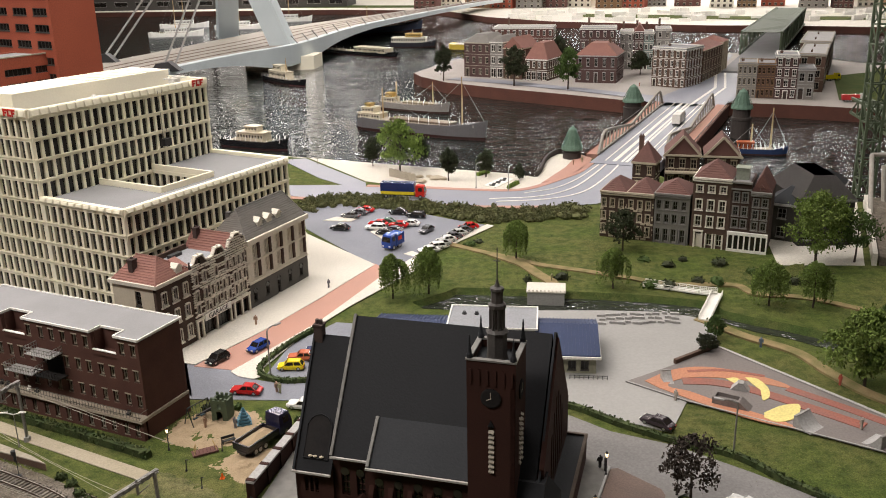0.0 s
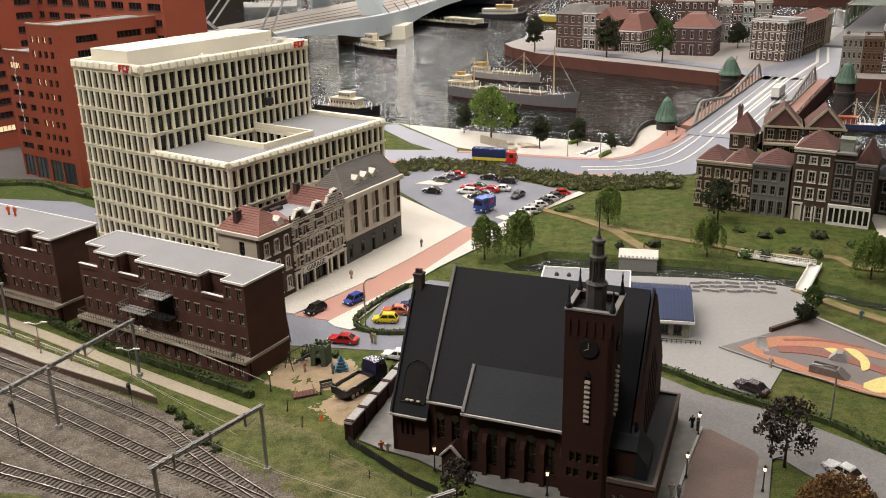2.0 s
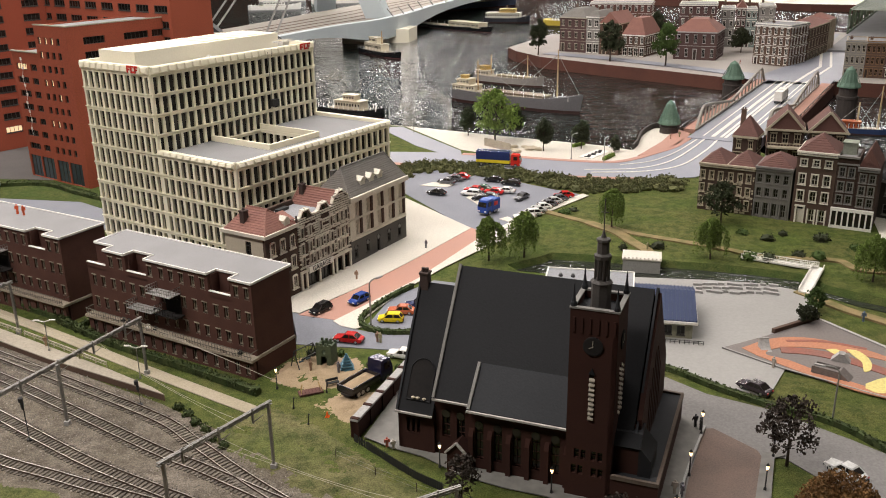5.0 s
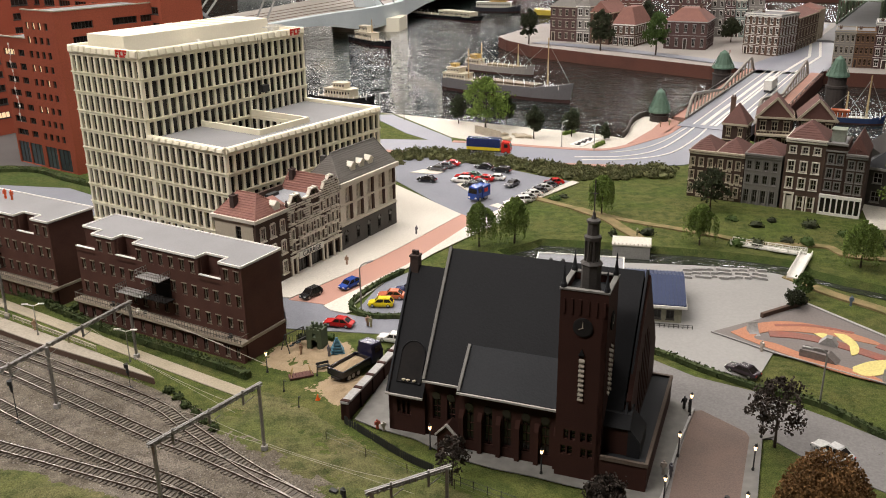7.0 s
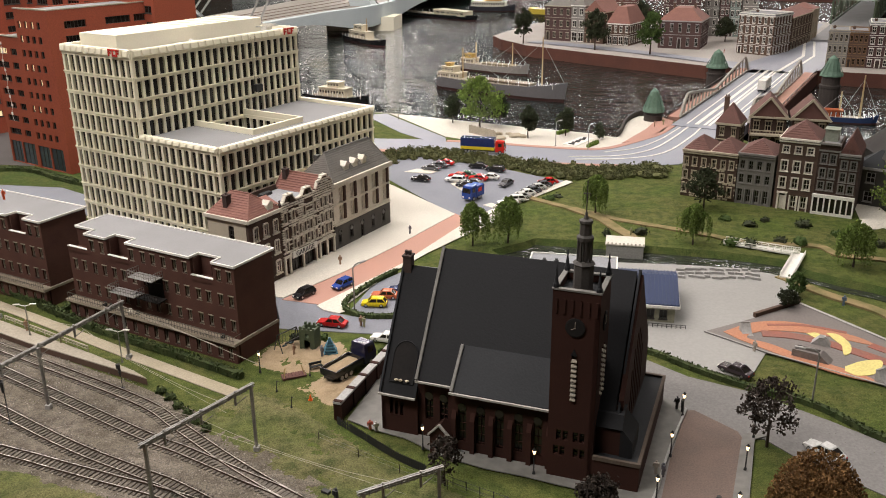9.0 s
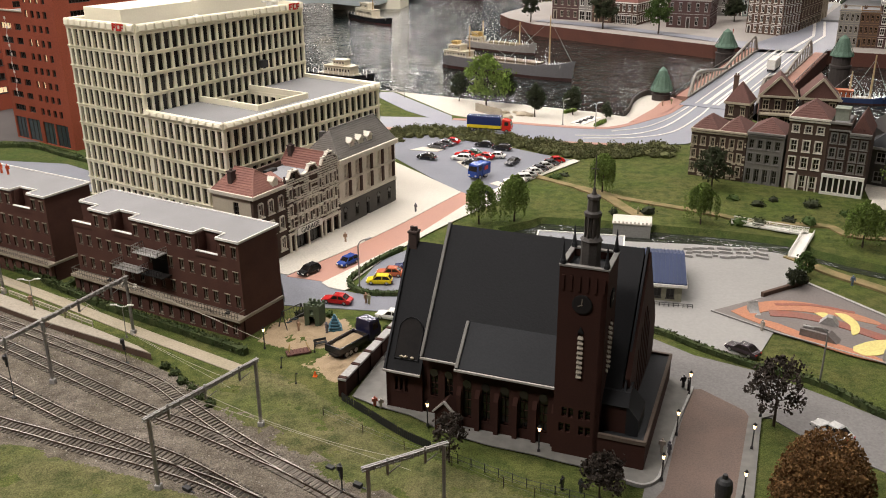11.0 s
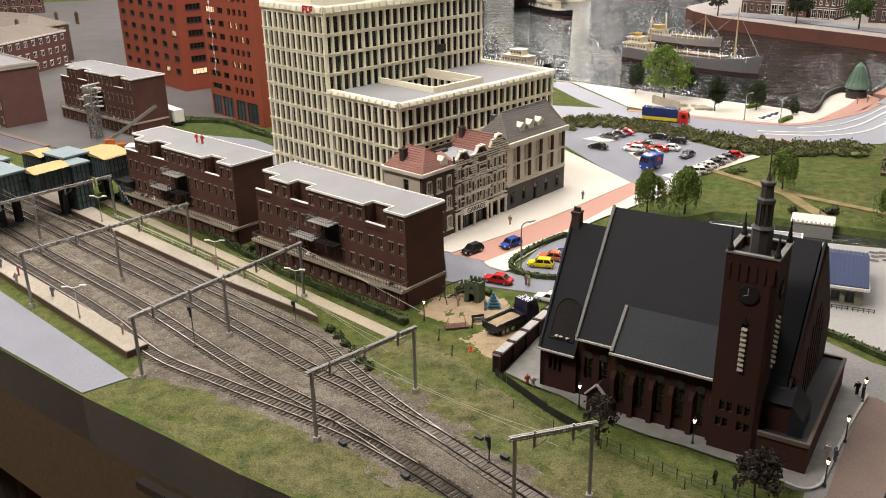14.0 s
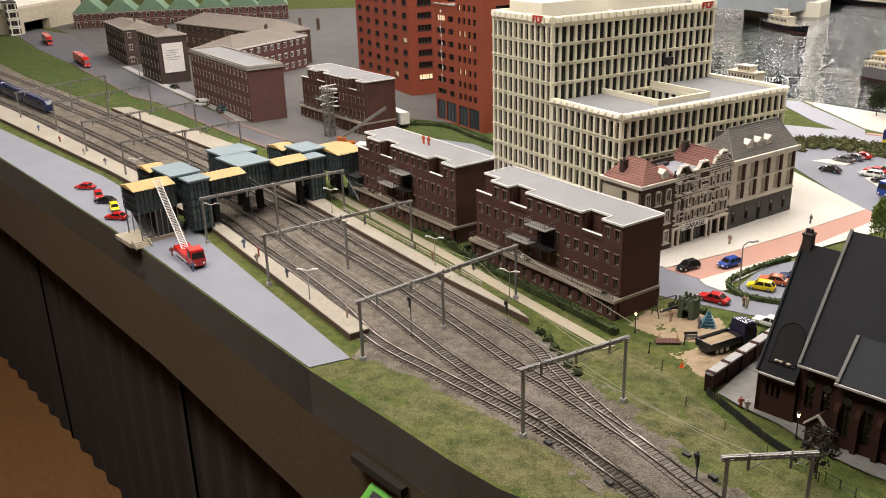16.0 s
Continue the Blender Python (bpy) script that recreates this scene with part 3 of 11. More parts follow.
sheet("park_path", [strip(smooth_line([(-.06, 2.30), (-.02, 2.265), (.075, 2.195), (.11, 2.175), (.18, 2.125), (.255, 2.093), (.33, 2.06), (.377, 2.037), (.433, 2.006), (.50, 2.003), (.577, 2.0), (.605, 1.953), (.70, 1.93), (.8, 1.86)], 6), -.009, .010), strip(smooth_line([(.462, 1.825), (.485, 1.80), (.53, 1.745), (.60, 1.68), (.63, 1.60), (.68, 1.51), (.8, 1.40)], 6), -.011, .011)], 0.0042, M["path"], "trodden sandy paths through the park", "path", "structure", 0.004)
sheet("park_path", [strip(smooth_line([(.075, 2.195), (.12, 2.15), (.143, 2.124), (.175, 2.06), (.198, 2.019), (.205, 1.985)], 6), -.013, .013)], 0.0048, M["path"], "trodden sandy path down to the pond terrace", "path", "structure", 0.004)
sheet("quay_paving", [[(.70, 2.13), (.74, 2.40), (.80, 2.72), (.87, 2.69), (1.06, 2.645), (.885, 2.13)]], .0014, M["pave"], "pale paved quay behind the canal houses")
sheet("tower_verge", [[(-1.75, 2.27), (-1.50, 2.235), (-1.22, 2.225), (-1.0, 2.10), (-.93, 2.14), (-1.02, 2.24), (-1.25, 2.34), (-1.40, 2.405), (-1.7, 2.42)]], .0022, M["grass2"], "green grass verge before the red towers")
sheet("platform_verge", [strip(smooth_line([(-1.26, 1.672), (-.85, 1.488), (-.66, 1.398), (-.53, 1.338), (-.39, 1.275)], 5), -.013, .009)], 0.0016, M["verge_tan"], "tan gravel path behind the platform")
sheet("island_yard", [[(1.62, 4.36), (1.76, 4.20), (2.55, 3.8), (3.1, 4.9), (2.3, 5.4), (1.87, 5.15)]], 0.0015, M["grass2"], "dull overgrown yard on the island")
sheet("fire_road", [[(-6.4, 2.596), (-2.334, 1.481), (-1.364, 1.202), (-0.733, 0.997), (-0.70, 1.05), (-1.33, 1.32), (-1.9, 1.5), (-2.8, 1.72), (-5.8, 2.6)]], 0.0016, M["asphalt"], "blue-grey service road along the layout's edge")
sheet("city_paving", [[(-1.42, 2.42), (-1.75, 2.43), (-1.75, 2.28), (-1.5, 2.24), (-1.45, 1.95), (-1.734, 2.01), (-2.05, 2.11), (-2.25, 2.21), (-2.657, 2.38), (-3.062, 2.55), (-3.42, 2.70), (-4.042, 3.01), (-4.8, 3.4), (-5.3, 3.6), (-5.6, 4.4), (-3.6, 5.6), (-2.7, 4.9), (-1.9, 3.6), (-1.5, 2.9)]], 0.0011, M["asphalt_dark"], "dark paved ground between the city blocks", "pavement")
sheet("tram_street", [[(-1.2, 1.80), (-1.343, 1.845), (-1.716, 1.928), (-1.92, 1.992), (-2.209, 2.093), (-2.464, 2.189), (-2.741, 2.261), (-3.058, 2.397), (-3.6, 2.617), (-4.33, 2.889), (-5.2, 3.28), (-5.3, 3.5), (-4.8, 3.4), (-4.042, 3.009), (-3.42, 2.697), (-3.062, 2.54), (-2.657, 2.37), (-2.25, 2.20), (-2.05, 2.10), (-1.734, 2.0), (-1.45, 1.94), (-1.2, 1.9)]], 0.0016, M["street_grey"], "blue-grey city street behind the station")
sheet("tram_kerb", [strip([(-1.3, 1.835), (-1.716, 1.928), (-1.92, 1.992), (-2.209, 2.093), (-2.464, 2.189)], 0.0, 0.016), strip([(-2.56, 2.225), (-2.741, 2.261), (-3.058, 2.397), (-3.6, 2.617)], 0.0, 0.012), strip([(-1.734, 2.0), (-2.05, 2.10), (-2.25, 2.20)], -0.018, 0.0)], 0.0028, M["redpave2"], "red brick kerbs of the city street")
sheet("station_verge", [[(-1.8, 1.81), (-2.6, 2.06), (-3.6, 2.36), (-5.0, 2.86), (-5.2, 3.25), (-4.33, 2.87), (-3.6, 2.60), (-3.06, 2.385), (-2.74, 2.25), (-2.2, 2.08), (-1.92, 1.98)]], 0.001, M["grass2"], "dull green verge between street and station tracks")
sheet("city_paving", [[(-2.66, 2.372), (-3.06, 2.545), (-3.42, 2.70), (-4.04, 3.012), (-4.6, 3.7), (-3.5, 4.4), (-2.4, 4.4), (-1.3, 3.3), (-0.75, 2.9), (-0.75, 2.6), (-1.62, 2.40), (-2.02, 2.62), (-2.2, 2.56), (-2.06, 2.33), (-2.74, 2.60), (-2.84, 2.52)]], 0.0008, M["asphalt_dark"], "dark grey city paving between the towers")
sheet("yard_paving", [[(-1.42, 2.14), (-1.2, 2.1), (-1.0, 2.0), (-1.1, 2.3), (-1.45, 2.34), (-1.75, 2.46), (-1.95, 2.56), (-2.02, 2.50), (-1.75, 2.36)]], 0.0018, M["asphalt"], "grey asphalt yard between flats and towers")
sheet("street_pavement", [strip([(-2.05, 2.125), (-2.25, 2.215), (-2.66, 2.385), (-3.06, 2.555), (-3.42, 2.715)], -0.03, 0.0)], 0.0022, M["pave_grey"], "grey pavement before the brick blocks")


def inside(x, y, poly):
    hit = False
    for i in range(len(poly)):
        (x0, y0), (x1, y1) = poly[i - 1], poly[i]
        if (y0 > y) != (y1 > y) and x < (x1 - x0) * (y - y0) / (y1 - y0) + x0:
            hit = not hit
    return hit


def rim_gap(x, y, poly):
    best = 9.0
    p = Vector((x, y))
    for i in range(len(poly)):
        a, b = Vector(poly[i - 1]), Vector(poly[i])
        d = b - a
        t = max(0, min(1, (p - a).dot(d) / max(d.length_squared, 1e-9)))
        best = min(best, (p - a - d * t).length)
    return best


def bumpy(name, poly, step, high, mat, label, seed=0.0):
    """Uneven ground: a fine grid that swells from its rim, with rough small bumps."""
    xs, ys = [p[0] for p in poly], [p[1] for p in poly]
    nx, ny = int((max(xs) - min(xs)) / step) + 2, int((max(ys) - min(ys)) / step) + 2
    vs, fs, at = [], [], {}
    for j in range(ny):
        for i in range(nx):
            x, y = min(xs) + i * step, min(ys) + j * step
            if inside(x, y, poly):
                q = min(1, rim_gap(x, y, poly) / .024)
                z = -.0006 + q * high * (.5 + .8 * noise.noise((x * 22 + seed, y * 30, 0))) + q * .0022 * noise.noise((x * 95, y * 95, seed)) + .0016 * noise.noise((x * 260, y * 260, seed + 4))
                at[(i, j)] = len(vs)
                vs.append((x, y, max(z, -.002)))
    for (i, j), k in at.items():
        if (i + 1, j) in at and (i, j + 1) in at and (i + 1, j + 1) in at:
            fs.append((k, at[(i + 1, j)], at[(i + 1, j + 1)], at[(i, j + 1)]))
    mb = MB()
    mb.add(vs, fs)
    return tagged(link(name, mb, mat, smooth=True), label, "ground", "", "structure")


from mathutils import noise
bumpy("dry_bank", [(-0.733, 0.9965), (-0.55, 0.9485), (-0.436, 0.9155), (-0.36, 0.8985), (-0.2, 0.8885), (-0.04, 0.908), (-0.23, 0.962), (-0.368, 1.008), (-0.55, 1.054), (-0.70, 1.076)], .0028, .009, M["grass_dry"], "uneven dry light green grass bank beside the tracks")
bumpy("church_bank", [(-0.075, 0.962), (-0.228, 1.052), (-0.338, 1.126), (-0.45, 1.195), (-0.405, 1.262), (-0.37, 1.29), (-0.30, 1.26), (-0.232, 1.205), (-0.14, 1.138), (-0.054, 1.09), (0.03, 1.055), (0.11, 1.03), (0.14, 0.99), (0.1, 0.93)], .0028, .006, M["grass_dry"], "rough grass bank below the church", 7)
bumpy("playground_sand", [(-0.40, 1.36), (-0.40, 1.43), (-0.35, 1.47), (-0.28, 1.455), (-0.25, 1.41), (-0.27, 1.36), (-0.33, 1.335)], .0028, .0055, M["sand"], "trampled brown sand in the playground", 11)
bumpy("playground_sand", [(-0.315, 1.30), (-0.25, 1.255), (-0.205, 1.29), (-0.215, 1.36), (-0.28, 1.35)], .0028, .006, M["sand"], "scattered sand round the dump truck", 13)
bumpy("street_lawn", [(0.2, 1.462), (0.262, 1.414), (0.34, 1.378), (0.432, 1.31), (0.61, 1.158), (0.72, 1.22), (0.615, 1.352), (0.378, 1.492), (0.345, 1.408)], .004, .002, M["grass"], "mown green lawn between street and skate park", 3)
bumpy("park_lawn", [(-0.09, 2.18), (-0.05, 1.955), (0.0, 1.993), (0.14, 1.986), (0.24, 1.973), (0.48, 1.934), (0.53, 1.90), (0.64, 1.815), (0.73, 1.755), (0.95, 1.69), (0.95, 2.0), (0.80, 2.15), (0.70, 2.18), (0.32, 2.32), (0.07, 2.41)], .0055, .0025, M["grass"], "uneven green park lawn with worn patches", 5)

# ---------------- buildings ----------------
def wall_mesh(mb, width, height, holes, thick, m, z0=0.0):
    """An upright wall in the local x-z plane, outer face at y=0, with openings (x0, z0, x1, z1) through it."""
    xs = sorted({0.0, width, *[h[0] for h in holes], *[h[2] for h in holes]})
    zs = sorted({z0, height, *[h[1] for h in holes], *[h[3] for h in holes]})
    for j in range(len(zs) - 1):
        a = None
        for i in range(len(xs) - 1):
            cx, cz = (xs[i] + xs[i + 1]) / 2, (zs[j] + zs[j + 1]) / 2
            solid = not any(h[0] < cx < h[2] and h[1] < cz < h[3] for h in holes)
            if solid and a is None:
                a = xs[i]
            if a is not None and (not solid or i == len(xs) - 2):
                b = xs[i + 1] if solid else xs[i]
                mb.box(a, 0, zs[j], b, thick, zs[j + 1], m)
                a = None


def side(k, w, d):
    """The pose of a rectangular building's wall: 0 front, 1 right, 2 back, 3 left; the origin is the front left corner."""
    return (pose(0, 0, 0), pose(w, 0, 0, 0, 0, 90), pose(w, d, 0, 0, 0, 180), pose(0, d, 0, 0, 0, -90))[k]


WIN = {}


def window_mesh(w, h, bars=(1, 1), fr=0.0022, sill=True, arch=False):
    """Frame with bars, and pane, shared by all windows of one size."""
    key = (round(w, 4), round(h, 4), bars, fr, sill)
    if key not in WIN:
        f, p = MB(), MB()
        f.box(0, 0.001, 0, fr, 0.004, h)
        f.box(w - fr, 0.001, 0, w, 0.004, h)
        f.box(fr, 0.001, h - fr, w - fr, 0.004, h)
        f.box(fr, 0.001, 0, w - fr, 0.004, fr)
        for i in range(1, bars[0] + 1):
            x = w * i / (bars[0] + 1)
            f.box(x - fr * .3, 0.0015, fr, x + fr * .3, 0.0035, h - fr)
        for i in range(1, bars[1] + 1):
            z = h * i / (bars[1] + 1)
            f.box(fr, 0.0015, z - fr * .3, w - fr, 0.0035, z + fr * .3)
        if sill:
            f.box(-0.001, -0.0015, -0.0022, w + 0.001, 0.002, 0)
        p.box(0, 0.003, 0, w, 0.0038, h)
        fm, pm = bpy.data.meshes.new("window_frame"), bpy.data.meshes.new("pane")
        fm.from_pydata(f.v, [], f.f), pm.from_pydata(p.v, [], p.f)
        WIN[key] = (fm, pm)
    return WIN[key]


MESHES = {}


def window(parent, m, w, h, mf, mp, bars=(1, 1), fr=0.0022, sill=True):
    """A window part with its pane under it."""
    fm, pm = window_mesh(w, h, bars, fr, sill)
    k = (fm.name, mf.name)
    if k not in MESHES:
        MESHES[k] = fm.copy()
        MESHES[k].materials.append(mf)
    k2 = (pm.name, mp.name)
    if k2 not in MESHES:
        MESHES[k2] = pm.copy()
        MESHES[k2].materials.append(mp)
    f = share("window", MESHES[k], parent, m)
    share("pane", MESHES[k2], f, Matrix())
    return f


# ---- the cream office block ----
def office():
    ob = thing("office_building", -0.6013, 1.7872, 0, 64.98, "cream office block with tall dark windows and stepped flat roof", "building")
    # local x runs along the long face, local y into the block
    FH, Z0 = 0.0412, 0.010
    W, D1, D2 = .482, .2245, .225
    well = (.146, .052, .286)      # x0, y0, x1 of the light well, which ends at the tall block
    low = dict(y=0.0, w=W, d=D1, n=5, para=.0128)
    tall = dict(y=D1, w=W, d=D2, n=9, para=.0175)
    glass_n = 0
    spare = MB()
    for b, nm in ((low, "lower_block"), (tall, "upper_block")):
        top = Z0 + b["n"] * FH
        core = MB()
        if b is low:
            a0, b0, a1 = well
            zf = top - FH * 1.15
            core.box(.006, .006, 0, W - .006, D1, zf)
            core.box(.006, .006, zf, a0 - .006, D1, top - .002), core.box(a1 + .006, .006, zf, W - .006, D1, top - .002), core.box(a0 - .006, .006, zf, a1 + .006, b0 - .006, top - .002)
        else:
            core.box(.006, D1 + .006, 0, W - .006, D1 + D2 - .006, top - .002)
        part(nm, core, M["window"], ob, "dark glazed core")
        walls = [(k, Matrix.Translation((0, b["y"], 0)) @ side(k, b["w"], b["d"]), b["w"] if k in (0, 2) else b["d"], 5 if (b is tall and k == 0) else 0) for k in (0, 1, 2, 3) if not (b is low and k == 2)]
        for k, m, L, z_from in walls:
            nc = round(L / 0.0209)
            step = L / nc
            for i in range(nc + 1):
                fa = MB()
                x = min(max(i * step, .0032), L - .0032)
                wd = .0032 if i in (0, nc) else .0033
                fa.box(x - wd, -0.0008 - 0.0002 * k, Z0 + z_from * FH, x + wd, 0.0065, top, m)
                part("pier", fa, M["cream"], ob)
            for j in range(z_from, b["n"] + 1):
                fa = MB()
                z = Z0 + j * FH
                fa.box(0, -0.0020, z - .0036, L, 0.0065, z + .0028, m)
                fa.box(0, -0.0046, z + .0022, L, -.001, z + .0038, m)
                part("band", fa, M["cream"], ob)
            if z_from == 0:
                fa = MB()
                fa.box(0, -0.001, 0, L, .0065, Z0 - .0034, m)
                part("plinth", fa, M["cream"], ob)
            for j in range(z_from, b["n"]):
                for i in range(nc):
                    x0, x1 = i * step + .0035, (i + 1) * step - .0035
                    z0, z1 = Z0 + j * FH + .0036, Z0 + (j + 1) * FH - .0036
                    if k in (0, 3) and glass_n < 300:
                        key = ("office_pane", round(x1 - x0, 4))
                        if key not in MESHES:
                            q = MB()
                            q.box(0, .0042, 0, x1 - x0, .0052, z1 - z0)
                            q.box((x1 - x0) * .52, .0034, 0, (x1 - x0) * .52 + .0007, .0042, z1 - z0)
                            me = bpy.data.meshes.new("pane")
                            me.from_pydata(q.v, [], q.f)
                            me.materials.append(M["office_glass"])
                            MESHES[key] = me
                        share("pane", MESHES[key], ob, m @ Matrix.Translation((x0, 0, z0)))
                        glass_n += 1
                    else:
                        spare.box(x0, .0042, z0, x1, .0052, z1, m)
            # parapet with a scalloped cornice
            ph = b["para"]
            pa = MB()
            pa.box(0, -0.0045, top + .0030, L, .007, top + ph, m)
            for i in range(nc):
                x = (i + .5) * step
                pa.add([m @ Vector(q) for q in ((x - step * .44, -.0046, top + .003), (x + step * .44, -.0046, top + .003), (x + step * .44, -.0052, top + ph - .001), (x - step * .44, -.0052, top + ph - .001), (x - step * .30, -.0082, top + .0055), (x + step * .30, -.0082, top + .0055), (x + step * .38, -.0064, top + ph - .002), (x - step * .38, -.0064, top + ph - .002))], [(0, 1, 5, 4), (1, 2, 6, 5), (2, 3, 7, 6), (3, 0, 4, 7), (4, 5, 6, 7)])
            part("parapet", pa, M["cream"], ob)
        ro = MB()
        zr = (top - .002, top + .005)
        if b is low:
            a0, b0, a1 = well
            ro.box(.007, .007, zr[0], a0 - .005, D1, zr[1]), ro.box(a1 + .005, .007, zr[0], W - .007, D1, zr[1]), ro.box(a0 - .005, .007, zr[0], a1 + .005, b0 - .005, zr[1])
        else:
            ro.box(.007, D1 + .007, zr[0], W - .007, D1 + D2 - .007, zr[1])
        part("roof", ro, M["roof_grey"], ob)
    tagged(part("glazing", spare, M["window"], ob), kind="stuff")
    # light well, open one storey down, with windowed walls inside
    a0, b0, a1 = well
    top = Z0 + 5 * FH
    zt = top + .005
    lw = MB()
    lw.box(a0 - .006, b0 - .006, zt, a1 + .006, b0, zt + .012), lw.box(a0 - .006, b0, zt, a0, D1 - .001, zt + .012), lw.box(a1, b0, zt, a1 + .006, D1 - .001, zt + .012)
    part("light_well", lw, M["cream"], ob)
    for L, m in ((D1 - b0, pose(a1, D1, 0, 0, 0, -90)), (a1 - a0, pose(a0, D1 - .0005, 0))):
        nc = round(L / .0209)
        wl = MB()
        for i in range(nc + 1):
            x = L * i / nc
            wl.box(max(0, x - .0033), 0, top - FH, min(L, x + .0033), .005, zt - .0005, m)
        wl.box(0, -.001, top - .003, L, .005, zt - .0005, m), wl.box(0, -.001, top - FH * 1.1, L, .005, top - FH, m)
        part("well_wall", wl, M["cream"], ob)
    dk = MB()
    dk.box(a0, b0, top - FH * 1.15, a1, D1 - .002, top - FH * 1.12)
    part("well_floor", dk, M["roof_grey"], ob, "grey floor of the light well")
    # penthouse, signs and roof gear on the upper roof
    zt = Z0 + 9 * FH + .005
    ph = MB()
    ph.box(.024, .296, zt, .4385, .416, .4205)
    pq = part("penthouse", ph, M["cream_roof"], ob)
    for i in range(5):
        ph = MB()
        ph.box(.22 + i * .04, .306, .4205, .243 + i * .04, .406, .4225)
        part("roof_rib", ph, M["cream"], pq)
    sk = MB()
    sk.box(.16, .252, zt, .23, .285, zt + .005), sk.cyl(.195, .268, zt + .005, zt + .011, .007, .004)
    part("roof_hatch", sk, M["white"], ob)
    cr = MB()
    cr.beam((.385, .245, zt + .026), (.445, .268, zt + .020), .003, .003), cr.beam((.395, .270, zt + .018), (.445, .248, zt + .018), .003, .003), cr.beam((.38, .25, zt + .02), (.44, .25, zt + .022), .002, .002)
    cr.box(.41, .252, zt, .43, .27, zt + .018)
    part("cleaning_crane", cr, M["white"], ob)
    for (x, k) in ((.428, 0), (.168, 3)):
        m = Matrix.Translation((0, D1, 0)) @ side(k, W, D2)
        z0 = Z0 + 9 * FH + .003
        bk = MB()
        bk.box(x - .002, -.0096, z0, x + .037, -.0084, z0 + .0165, m)
        sb = part("roof_sign", bk, M["cream_roof"], ob, "pale sign board with red shapes")
        for i in range(3):
            sg = MB()
            xx = x + i * .0122
            sg.box(xx, -.0112, z0 + .001, xx + .0032, -.0096, z0 + .0155, m)
            sg.box(xx + .0032, -.0112, z0 + (.0115, .0125, .0115)[i], xx + .0098, -.0096, z0 + .0155, m)
            sg.box(xx + .0032, -.0112, z0 + (.006, .001, .006)[i], xx + (.0085, .0098, .008)[i], -.0096, z0 + (.0095, .005, .009)[i], m)
            part("sign_shape", sg, M["sign_red"], sb, "red sign shape")
    cg = MB()
    m = Matrix.Translation((0, D1, 0)) @ side(0, W, D2)
    cg.box(.318, -.018, .268, .338, -.006, .284, m)
    cg.tube(m @ Vector((.322, -.01, .284)), m @ Vector((.322, -.008, .392)), .0004, 4), cg.tube(m @ Vector((.334, -.01, .284)), m @ Vector((.334, -.008, .392)), .0004, 4)
    part("window_cradle", cg, M["dark_metal"], ob)


M["sign_red"] = material("red_sign", (0.62, 0.045, 0.03), 0.5, bump=0.02)
M["office_glass"] = material("office_glass", (0.022, 0.02, 0.018), 0.12, (0.05, 0.045, 0.04), 14, 60, 0.0, spec=0.5, spread=0.5)
office()

M["lintel"] = material("beige_lintel", (0.4, 0.36, 0.29), 0.8, bump=0.1)
M["door_wood"] = material("dark_door", (0.05, 0.035, 0.028), 0.6, spread=0.3)
M["frame_beige"] = material("beige_frame", (0.36, 0.31, 0.24), 0.75, bump=0.05)
M["terrace_rail"] = material("weathered_rail", (0.16, 0.145, 0.12), 0.6, bump=0.05)
# Black for burnt balconies, clock faces and the painted shade of the church's arch.
M["soot_shade"] = material("soot_shade_black", (0.012, 0.011, 0.011), 0.9, (0.022, 0.018, 0.016), 40, 300, 0.2)


